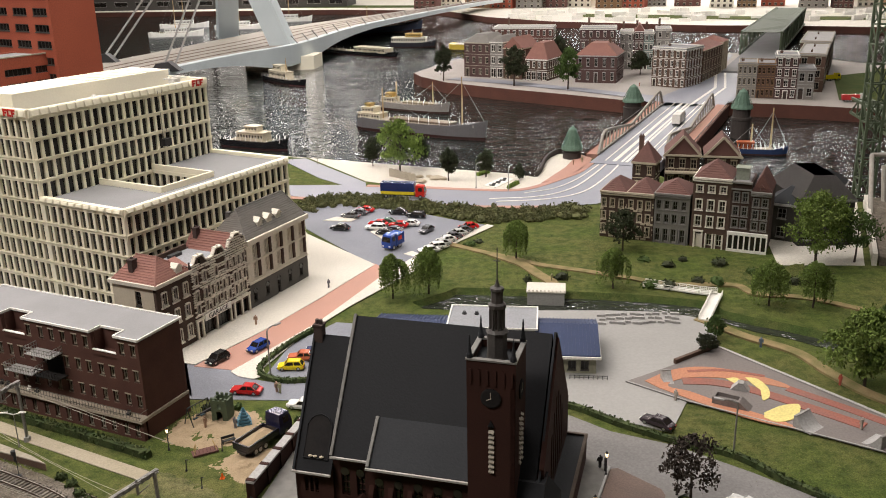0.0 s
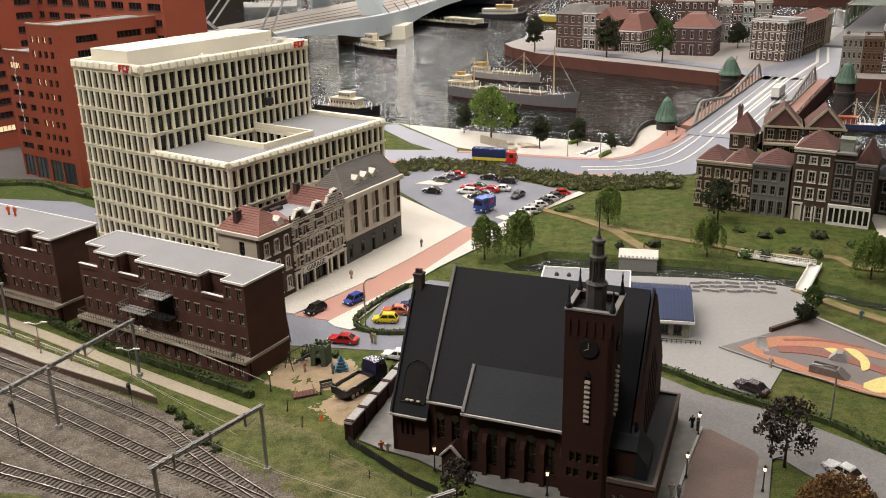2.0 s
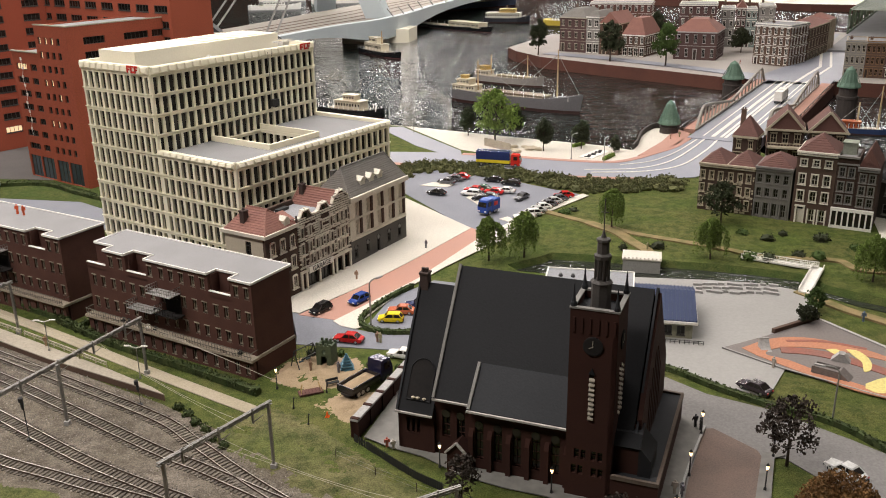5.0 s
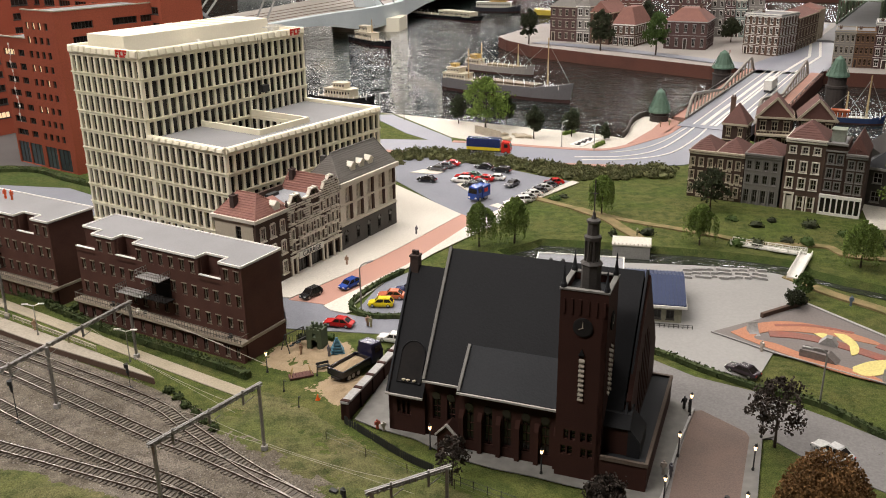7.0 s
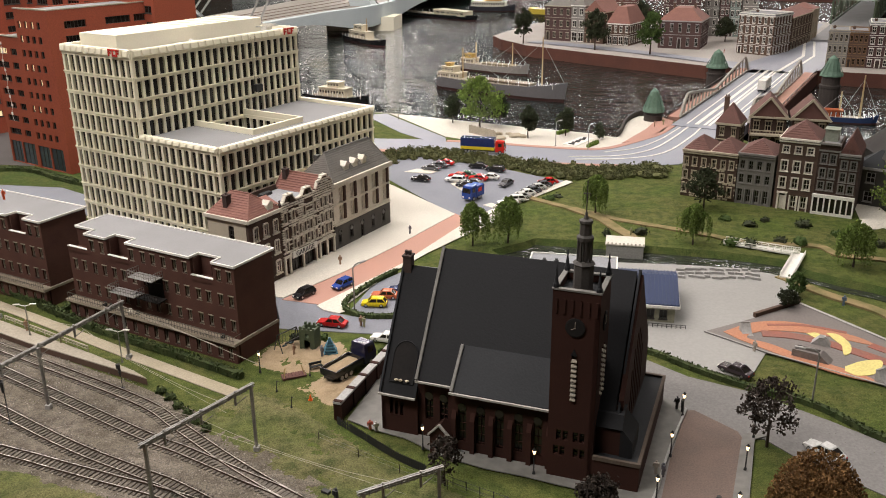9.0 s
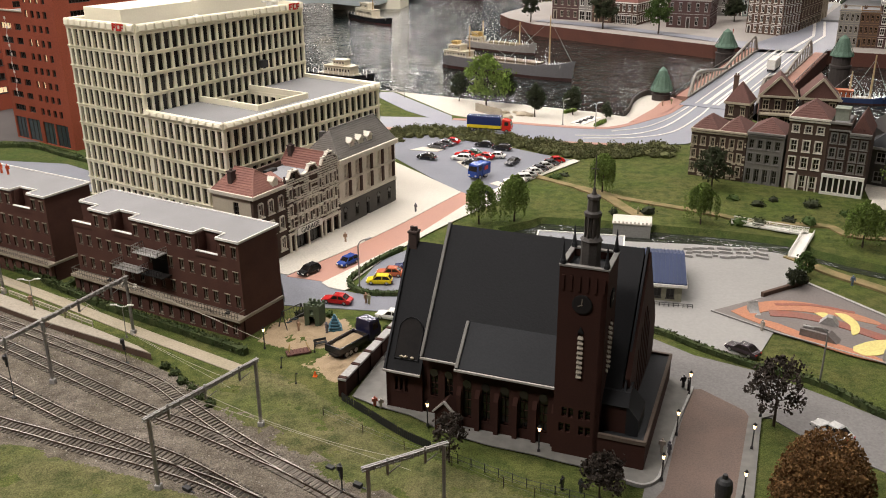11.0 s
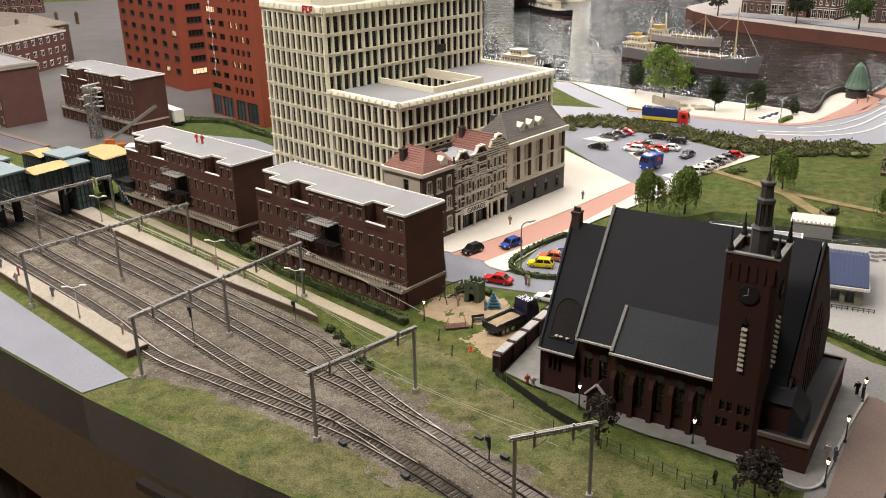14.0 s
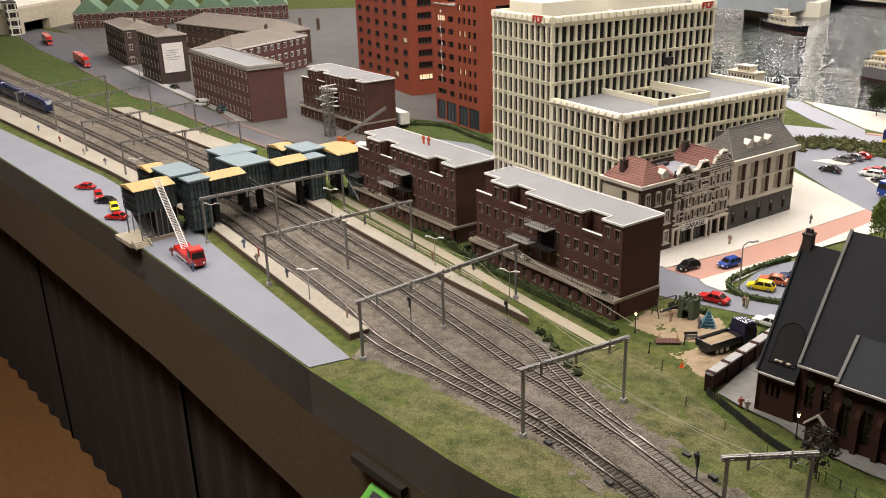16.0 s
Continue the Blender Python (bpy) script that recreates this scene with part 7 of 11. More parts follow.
# ---------------- island houses ----------------
M["brick_plum"] = material("plum_brown_brick", (0.1, 0.06, 0.056), 0.9, (0.07, 0.042, 0.04), 30, 600, 0.35, spread=0.12)
M["brick_teal"] = material("grey_green_render", (0.2, 0.25, 0.23), 0.85, (0.16, 0.2, 0.19), 30, 500, 0.2)
IS = dict(group="island houses", bars=(1, 1))
house("island_house", "purplish brick corner house with grey mansard roof", -.113, 5.333, -27.6, .165, .24, 3, .0625, 4, "brick_plum", "lintel", "mansard", "tile_grey", .045, (.018, .03), (0, 1, 3), seed=41, **IS)
house("island_house", "narrow cream and brown house with grey roof", .034, 5.256, -27.6, .08, .22, 3, .065, 2, "brick_grey", "white", "mansard", "tile_grey", .03, (.022, .034), (0, 1), shop=True, seed=141, **IS)
house("island_house", "narrow brown brick house with steep red roof", .108, 5.215, -29, .115, .2, 3, .055, 2, "brick_brown", "stone", "gable_y", "tile_red", .06, (.02, .03), (0, 1), seed=42, **IS)
house("island_house", "low brown corner shop with white cornice and red hipped roof", .228, 5.14, -25.4, .126, .22, 2, .056, 4, "brick_brown", "white", "mansard", "tile_red", .085, (.016, .03), (0, 1), shop=True, seed=43, **IS)
house("island_house", "dark purple brick house with broken red hipped roof", .489, 5.03, -16, .2155, .25, 2, .07, 5, "brick_plum", "pave_grey", "mansard", "tile_red", .06, (.016, .04), (0, 1), chimney=2, seed=44, **IS)
house("island_house", "tall brown brick corner house with white windows", .862, 4.875, -36.8, .184, .19, 4, .047, 6, "brick_brown", "white", "flat", "roof_grey", 0, (.016, .03), (0, 1), seed=45, **IS)
house("island_house", "long brown brick shop house with red roof along the road", 1.135, 4.955, 63.5, .40, .14, 3, .054, 7, "brick_brown", "stone", "hip", "tile_red", .035, (.025, .03), (0, 3), shop=True, seed=46, **IS)
house("island_house", "pale stone end house beside the island road", 1.318, 5.321, 63.5, .13, .14, 3, .057, 2, "stone", "stone", "hip", "tile_red", .03, (.02, .03), (0, 1), chimney=0, seed=146, **IS)
house("island_house", "grey-brown brick quay house with flat roof", 1.187, 4.463, -15, .084, .17, 3, .051, 4, "brick_grey", "lintel", "flat", "roof_grey", 0, (.012, .03), (0, 3), chimney=1, seed=47, **IS)
house("island_house", "ochre brick quay house with bay windows", 1.2685, 4.4412, -15, .079, .17, 3, .0507, 4, "brick_brown", "brick_ochre", "flat", "roof_grey", 0, (.012, .028), (0,), chimney=1, seed=48, **IS)
house("island_house", "tall dark brick quay house with white windows", 1.3448, 4.4196, -15, .0955, .17, 4, .0478, 3, "brick_plum", "white", "flat", "roof_grey", 0, (.018, .028), (0, 1, 3), chimney=1, seed=49, **IS)
house("island_house", "low grey quay house with shop window", 1.437, 4.3945, -15, .073, .15, 2, .067, 2, "brick_grey", "pave_grey", "flat", "roof_grey", 0, (.022, .036), (0, 1), chimney=0, seed=50, **IS)
house("island_hall", "long dark brick hall with pale flat roof", 1.625, 4.60, 69, .52, .125, 3, .057, 9, "brick_brown", "lintel", "flat", "pave_grey", 0, (.026, .034), (0, 1, 3), chimney=2, door=False, seed=51, **IS, joined=True)
house("island_hall", "long brown warehouse with pale flat roof", 1.82, 5.10, 69, .62, .15, 3, .06, 9, "brick_brown", "lintel", "flat", "pave_grey", 0, (.026, .034), (0, 1, 3), chimney=2, door=False, seed=52, **IS, joined=True)
for i, (x, y, w, fl, fh, wm, tm, rf) in enumerate(((.05, 5.75, .36, 4, .057, "brick_red", "white", "flat"), (.545, 5.46, .2, 4, .06, "brick_plum", "white", "flat"), (.785, 5.56, .075, 4, .052, "brick_grey", "white", "flat"), (.867, 5.545, .05, 4, .054, "brick_plum", "white", "gable_y"), (.92, 5.54, .055, 4, .051, "brick_teal", "white", "flat"), (.985, 5.53, .085, 4, .056, "brick_grey", "white", "flat"))):
    house("island_house", ("long red brick terrace behind the island square", "dark brick villa with pale flat roof behind the square", "grey canal house with white cornice", "narrow brown gabled house with white windows", "narrow grey-green house with white windows", "grey townhouse with flat white cornice")[i], x, y, -8, w, .18, fl, fh, max(2, int(w / .034)), wm, tm, rf, "tile_red" if rf != "flat" else "pave_grey", .04, (.016, .03), (0, 1), chimney=1, seed=60 + i, **IS, joined=True)

# ---------------- park pavilion ----------------
M["blue_roof"] = material("blue_corrugated_roof", (0.026, 0.042, 0.105), 0.55, (0.02, 0.033, 0.08), 30, 300, 0.1)
M["plaster"] = material("grey_green_plaster", (0.27, 0.26, 0.19), 0.8, (0.22, 0.21, 0.16), 20, 300, 0.1)
pv = thing("pavilion", -0.128, 1.612, 0, -3.0, "low park pavilion with blue corrugated roof and flat middle", "building")
PW, PD, PE = .378, .138, .032
mb = MB()
hs = [(.29 + i * .021, .008, .303 + i * .021, .024) for i in range(4)]
wall_mesh(mb, PW, PE, hs, .005, pose(0, 0, 0))
h1 = [(.02, .0, .034, .024), (.05, .008, .066, .024), (.085, .008, .10, .024)]
wall_mesh(mb, PD - .01, PE, h1, .005, pose(PW, .005, 0, 0, 0, 90))
mb.box(0, PD - .005, 0, PW, PD, PE), mb.box(0, .005, 0, .005, PD - .005, PE)
part("wall", mb, M["plaster"], pv)
for h in hs:
    window(pv, pose(h[0], .001, h[1]), h[2] - h[0], h[3] - h[1], M["frame_dark"], M["window"], (1, 0), .001)
for h in h1:
    window(pv, pose(PW, .005, 0, 0, 0, 90) @ pose(h[0], .001, h[1]), h[2] - h[0], h[3] - h[1], M["frame_dark"], M["window"], (0, 0), .001)
for x0, x1 in ((-.006, .128), (.276, PW + .006)):
    mb = MB()
    mb.yz([(-.006, .033), (.098, .0455), (PD + .008, .034), (PD + .008, .0365), (.098, .0485), (-.006, .036)], x0, x1)
    rf_ = part("roof", mb, M["blue_roof"], pv)
    n = round((x1 - x0) / .0062)
    for i in range(n + 1):
        x = x0 + .0008 + (x1 - x0 - .0016) * i / n
        mb = MB()
        mb.beam((x, -.006, .0368), (x, .098, .0493), .0017, .0018), mb.beam((x, PD + .008, .0373), (x, .098, .0493), .0017, .0018)
        part("rib", mb, M["blue_roof"], rf_)
mb = MB()
mb.box(.128, .06, .032, .276, PD + .014, .050)
part("middle_block", mb, M["plaster"], pv)
mb = MB()
mb.box(.124, .056, .050, .280, PD + .018, .0525)
part("flat_roof", mb, M["roof_felt_pale"], pv)
for a_ in ((.123, .055, .281, .0575), (.123, PD + .0165, .281, PD + .019), (.123, .0575, .1255, PD + .0165), (.2785, .0575, .281, PD + .0165)):
    mb = MB()
    mb.box(a_[0], a_[1], .0515, a_[2], a_[3], .0545)
    part("roof_edge", mb, M["white"], pv)
mb = MB()
mb.box(.276, -.0085, .030, PW + .007, -.006, .0345), mb.box(PW + .0055, -.006, .030, PW + .008, PD + .008, .034)
part("gutter", mb, M["white"], pv)
for x in (.150, .172):
    mb = MB()
    mb.lathe([(.0042, .0525), (.0042, .055), (.0025, .0565), (.003, .058)], 10, x, .118)
    part("roof_vent", mb, M["dark_metal"], pv)
fe = thing("pavilion_fence", -0.128, 1.612, 0, -3.0, "low dark rail fence before the pavilion", "fence")
for i in range(9):
    mb = MB()
    mb.cyl(.335 + i * .0075, -.022, 0, .009, .0006, n=5)
    part("post", mb, M["dark_metal"], fe)
mb = MB()
mb.tube((.335, -.022, .0085), (.395, -.022, .0085), .0005, 4), mb.tube((.335, -.022, .005), (.395, -.022, .005), .0004, 4)
part("fence_rail", mb, M["dark_metal"], fe)
house("warehouse", "dark grey quay warehouse with arched dark roof", .84, 2.26, 62, .30, .13, 2, .045, 5, "frame_dark", "pave_grey", "mansard", "slate_worn", .035, (.02, .025), (0, 3), chimney=0, door=False, band=False, lintel=False, category="building", seed=70)

# ---------------- railway ----------------
def line(pts, n=10):
    return smooth_line(pts, n)


T = {}
T["t1"] = line([(-5.2, 2.55), (-3.6, 2.08), (-2.66, 1.825), (-1.824, 1.573), yard(-.6, .028), yard(-.25, .026), yard(.02, .022), (-0.703, 1.114), (-0.577, 1.079), (-0.48, 1.055), (-0.404, 1.037), (-0.333, 1.016), (-0.276, .993), (-0.220, .967), (-.12, .915), (-.06, .885)])
T["t2"] = line([(-5.2, 2.62), (-3.6, 2.14), (-2.65, 1.88), (-1.81, 1.625), yard(-.6, .083), yard(-.25, .080), yard(.05, .078), (-0.572, 1.122), (-0.447, 1.073), (-0.387, 1.051), (-0.313, 1.014), (-0.276, .994), (-0.220, .967), (-.12, .915), (-.06, .885)])
T["t3"] = line([(-5.2, 2.70), (-3.6, 2.23), (-2.62, 1.955), (-1.78, 1.695), yard(-.6, .148), yard(-.25, .146), yard(.05, .145), (-0.495, 1.160), (-0.403, 1.122), (-0.305, 1.078), (-0.259, 1.058), (-0.208, 1.030), (-0.151, .998), (-0.079, .959), (.02, .90)])
T["t4"] = line([(-5.2, 2.77), (-3.6, 2.30), (-2.60, 2.01), (-1.77, 1.745), yard(-.6, .197), yard(-.25, .193), yard(.05, .19), (-0.524, 1.235), (-0.437, 1.178), (-0.352, 1.118), (-0.285, 1.075), (-0.208, 1.030), (-0.151, .998), (-0.079, .959), (.02, .90)])
GAUGE = 0.0165
for nm, pts in T.items():
    ob = thing("railway_track", 0, 0, 0, 0, "rusty model railway track on brown sleepers", "track", "station tracks")
    # rails: rusty web and a polished head
    for s in (-1, 1):
        band = [Vector(p) for p in pts]
        web, head = MB(), MB()
        off = []
        for i, p in enumerate(band):
            d = (band[min(i + 1, len(band) - 1)] - band[max(i - 1, 0)]).normalized()
            off.append(p + Vector((-d.y, d.x)) * s * GAUGE / 2)
        for mb, w, z0, z1 in ((web, .0014, .0028, .0047), (head, .0011, .0047, .0053)):
            prof = [(-w / 2, z0), (w / 2, z0), (w / 2, z1), (-w / 2, z1)]
            vs, fs = [], []
            for i, p in enumerate(off):
                d = (off[min(i + 1, len(off) - 1)] - off[max(i - 1, 0)]).normalized()
                n = Vector((-d.y, d.x))
                vs += [(p.x + n.x * a, p.y + n.y * a, z) for a, z in prof]
            for i in range(len(off) - 1):
                for k in range(4):
                    a, b = i * 4 + k, i * 4 + (k + 1) % 4
                    fs.append((a, a + 4, b + 4, b))
            mb.add(vs, fs)
        r = part("rail", web, M["rail_rust"], ob)
        part("railhead", head, M["rail_bright"], r)
    sl = MB()
    sl.box(-.0014, -.0145, .0012, .0014, .0145, .003)
    me = bpy.data.meshes.new("sleeper")
    me.from_pydata(sl.v, [], sl.f)
    me.materials.append(M["sleeper"])
    rest = MB()
    cnt, carry = 0, 0.0
    allp = []
    for i in range(len(pts) - 1):
        a, b = Vector(pts[i]), Vector(pts[i + 1])
        L = (b - a).length
        s = carry
        while s < L:
            p = a + (b - a) * s / L
            allp.append((p.x, p.y, math.degrees(math.atan2((b - a).y, (b - a).x))))
            s += .0070
        carry = s - L
    for x, y, a in allp:
        rn = random.Random(int(x * 1e5))
        if x > -1.25 and cnt < 110:
            share("sleeper", me, ob, pose(x, y, 0, 0, 0, a + rn.uniform(-2, 2)))
            cnt += 1
        else:
            rest.box(-.0014, -.0145, .0012, .0014, .0145, .003, pose(x, y, 0, 0, 0, a + rn.uniform(-2, 2)))
    tagged(part("sleeper_rest", rest, M["sleeper"], ob), kind="stuff")

# point motors and trackside boxes
for x, y in ((-.255, .965), (-.20, 1.062), (-.35, 1.0), (-.16, 1.035)):
    mb = MB()
    mb.box(-.005, -.003, .0015, .005, .003, .006), mb.box(.005, -.001, .002, .012, .001, .003)
    tagged(link("point_motor", mb, M["dark_metal"]), "small black point motor beside the rails", "box").matrix_basis = pose(x, y, 0, 0, 0, -25)

# ballast stones: loose grit over the bed
rnd = random.Random(5)
mb = MB()
for i in range(11000):
    s, n = rnd.uniform(-1.3, .95), rnd.uniform(-.02, .235)
    p = yard(s, n)
    if p[0] > -.62 and (p[1] > 1.272 + (p[0] + .531) * -.62 or p[1] < .985 - (p[0] + .384) * .35):
        continue
    mb.blob(p[0], p[1], .0014, rnd.uniform(.0005, .0013), i % 97)
tagged(link("ballast_stones", mb, M["grit"]), "loose grey ballast stones between the tracks", "gravel", "", "stuff")
# platforms
def platform(name, poly, label, z=.0115):
    ob = thing(name, 0, 0, 0, 0, label, "platform")
    mb = MB()
    mb.prism(poly, 0, z - .0018)
    part("platform_wall", mb, M["brick_brown"], ob)
    mb = MB()
    c = Vector((sum(p[0] for p in poly) / len(poly), sum(p[1] for p in poly) / len(poly)))
    mb.prism(poly, z - .0018, z)
    part("platform_deck", mb, M["platform"], ob)
    return ob


platform("platform", [yard(.185, -.025), yard(.185, .008), yard(-.45, .006), (-1.824, 1.548), (-2.661, 1.797), (-3.4, 2.0), (-3.45, 1.93), (-2.721, 1.74), (-1.877, 1.515), (-1.341, 1.352)], "pale sandy platform with a brick edge beside the tracks")
platform("platform", [(-0.531, 1.283), yard(.05, .214), yard(-.6, .217), (-1.795, 1.80), (-2.6, 2.05), (-2.55, 2.09), (-1.75, 1.86), (-1.40, 1.69), (-1.147, 1.56), (-0.866, 1.44), (-0.66, 1.35), (-0.56, 1.302)], "pale sandy platform beside the brick flats")

# platform kit: railings, lamps, benches
for x, y in ((-0.881, 1.164), (-0.785, 1.395), (-1.30, 1.335), (-1.15, 1.535), (-1.75, 1.50), (-.59, 1.325)):
    ob = thing("platform_lamp", x, y, .0115, random.Random(int(x * 999)).uniform(0, 30), "slim grey platform lamp with two arms", "lamp", "platform lamps")
    mb = MB()
    mb.cyl(0, 0, 0, .004, .002, .0012, 8), mb.cyl(0, 0, .004, .052, .0009, .0007, 6)
    part("pole", mb, M["steel"], ob)
    for s in (-1, 1):
        mb = MB()
        mb.beam((0, 0, .051), (s * .013, 0, .0545), .0014, .001), mb.box(s * .013 - .005, -.0014, .0535, s * .013 + .005, .0014, .055)
        part("arm", mb, M["white"], ob)
for i, (a, b) in enumerate((((-0.66, 1.352), (-0.86, 1.442)), ((-.87, 1.446), (-1.14, 1.56)))):
    ob = thing("platform_rail", a[0], a[1], .0115, 0, "weathered tan guard rail along the platform", "railing", "platform rails")
    mb = MB()
    n = 8
    for k in range(n + 1):
        t = k / n
        mb.box((b[0] - a[0]) * t - .0006, (b[1] - a[1]) * t - .0006, 0, (b[0] - a[0]) * t + .0006, (b[1] - a[1]) * t + .0006, .009)
    mb.beam((0, 0, .0085), (b[0] - a[0], b[1] - a[1], .0085), .0018, .0022), mb.beam((0, 0, .004), (b[0] - a[0], b[1] - a[1], .004), .001, .0012)
    part("rail_bar", mb, M["lintel"], ob)


# overhead line masts and portals
def portal(feet, z, label, booms=True):
    """A portal across the tracks: a mast at each foot, a boom over all, droppers."""
    a, b = Vector(feet[0]), Vector(feet[-1])
    ob = thing("catenary_portal", feet[0][0], feet[0][1], 0, 0, label, "catenary portal", "overhead line portals")
    for f in feet:
        q = Vector(f) - a
        mb = MB()
        mb.box(q.x - .0017, q.y - .0017, .007, q.x + .0017, q.y + .0017, z + .001)
        m_ = part("mast", mb, M["steel"], ob)
        ft = MB()
        ft.box(q.x - .0035, q.y - .0035, 0, q.x + .0035, q.y + .0035, .008)
        part("foot", ft, M["pave_grey"], m_)
    d = b - a
    e = d.normalized() * .006
    for k, (oz, w) in enumerate(((.0, .0018), (-.0035, .0014))):
        mb = MB()
        mb.beam((-e.x, -e.y, z + oz + .002), (d.x + e.x, d.y + e.y, z + oz + .002), w, .0014)
        mb.beam((-e.x + e.y * .5, -e.y - e.x * .5, z + oz + .002), (d.x + e.x + e.y * .5, d.y + e.y - e.x * .5, z + oz + .002), w, .0014)
        part("boom", mb, M["steel"], ob)
    n = max(2, round(d.length / .06))
    lc = MB()
    for k in range(1, n * 6):
        t = k / (n * 6)
        lc.box(d.x * t - .0005, d.y * t - .002, z - .003, d.x * t + .0005, d.y * t + .002, z + .0035)
    tagged(part("lacing", lc, M["steel"], ob), kind="stuff")
    for k in range(n):
        t = (k + .5) / n
        p = d * t
        mb = MB()
        mb.box(p.x - .0012, p.y - .0012, z - .014, p.x + .0012, p.y + .0012, z)
        mb.beam((p.x, p.y, z - .013), (p.x + .012, p.y + .005, z - .004), .0009, .0009)
        mb.cyl(p.x, p.y, z + .003, z + .006, .0012, n=6)
        part("dropper", mb, M["steel"], ob)
    return ob


MZ = .094
portal([(-0.312, 1.138), (-0.383, .997)], MZ, "grey steel overhead line portal with lattice boom")
portal([(-0.597, 1.358), (-0.636, 1.20), (-0.679, 1.053)], MZ, "grey steel overhead line portal with three masts")
portal([(-0.892, 1.471), (-0.928, 1.319), (-1.000, 1.189)], MZ, "grey steel overhead line portal across the platforms")
portal([(-1.15, 1.575), (-1.205, 1.425), (-1.265, 1.285)], MZ, "grey steel overhead line portal beside the footbridge")
portal([(-1.73, 1.83), (-1.775, 1.68), (-1.82, 1.515)], MZ, "grey steel overhead line portal beyond the footbridge")
portal([(-2.06, 1.96), (-2.092, 1.785), (-2.127, 1.618)], MZ, "grey steel overhead line portal at the platform end")
portal([(-2.44, 2.096), (-2.458, 1.938), (-2.472, 1.755)], MZ, "far steel overhead line portal")
portal([(-2.76, 2.157), (-2.70, 1.967), (-2.743, 1.80)], MZ, "distant steel overhead line portal before the black train")
portal([(-0.054, .994), (-0.123, .943)], MZ, "grey steel overhead line portal at the layout's edge")
for nm, (pa, pb) in {"a": ((-0.35, 1.065), (-0.655, 1.20)), "b": ((-0.33, 1.10), (-0.62, 1.28)), "c": ((-.655, 1.20), (-.96, 1.33)), "d": ((-.62, 1.28), (-.925, 1.41)), "e": ((-.35, 1.065), (-.085, .97)), "f": ((-.96, 1.33), (-1.32, 1.46)), "g": ((-.66, 1.11), (-.98, 1.245))}.items():
    ob = thing("contact_wire", pa[0], pa[1], 0, 0, "thin overhead contact wire with catenary", "wire", "overhead wires")
    mb = MB()
    d = Vector(pb) - Vector(pa)
    for k in range(8):
        t0, t1 = k / 8, (k + 1) / 8
        sag = lambda t: MZ - .004 - .013 * 4 * t * (1 - t) * .8
        mb.tube((d.x * t0, d.y * t0, sag(t0)), (d.x * t1, d.y * t1, sag(t1)), .00035, 4)
    mb.tube((0, 0, MZ - .0165), (d.x, d.y, MZ - .0165), .0003, 4)
    part("wire", mb, M["lintel"], ob)
ob = thing("stay_wire", -0.597, 1.358, 0, 0, "pale stay wire from mast to ground", "wire")
mb = MB()
mb.tube((0, 0, .09), (.225, -.02, .012), .0006, 4), mb.tube((0, 0, .085), (.19, -.10, .085), .0004, 4)
part("wire", mb, M["lintel"], ob)


# signals
def signal(x, y, h, label):
    ob = thing("signal", x, y, 0, -60, label, "signal", "railway signals")
    mb = MB()
    mb.box(-.003, -.003, 0, .003, .003, .004), mb.beam((-.0016, 0, .004), (-.0016, 0, h), .0008, .0008), mb.beam((.0016, 0, .004), (.0016, 0, h), .0008, .0008)
    for k in range(int(h / .004)):
        mb.box(-.0016, -.0003, .004 + k * .004, .0016, .0003, .0046 + k * .004)
    part("post", mb, M["dark_metal"], ob)
    mb = MB()
    mb.box(-.004, -.002, h - .004, .004, .001, h + .012), mb.cyl(0, -.002, h + .006, h + .012, .003, n=8)
    hd = part("signal_head", mb, M["dark_metal"], ob)
    for k in range(3):
        mb = MB()
        mb.lathe([(.0014, 0), (.0014, .001)], 8, 0, 0, pose(0, -.002, h - .001 + k * .0042, 90, 0, 0))
        part("lens", mb, M["window_b"], hd)


signal(-.665, 1.155, .055, "black railway signal on a lattice post")
signal(-.175, 1.022, .026, "low black railway signal beside the lawn")
signal(-.56, 1.265, .03, "small black signal at the platform ramp")


# ---------------- station footbridge ----------------
M["teal"] = material("dark_teal_glass", (0.06, 0.095, 0.1), 0.2, (0.085, 0.12, 0.125), 30, 200, 0.05, spread=0.3, spec=0.5)
M["frame_dark2"] = material("dark_smoked_panel", (0.05, 0.055, 0.055), 0.4, bump=0.05)
M["ochre"] = material("yellow_ochre_roof", (0.46, 0.32, 0.13), 0.6, (0.38, 0.26, 0.1), 30, 300, 0.1)
M["grey_blue"] = material("blue_grey_roof", (0.2, 0.255, 0.27), 0.6, (0.16, 0.21, 0.225), 30, 300, 0.1)


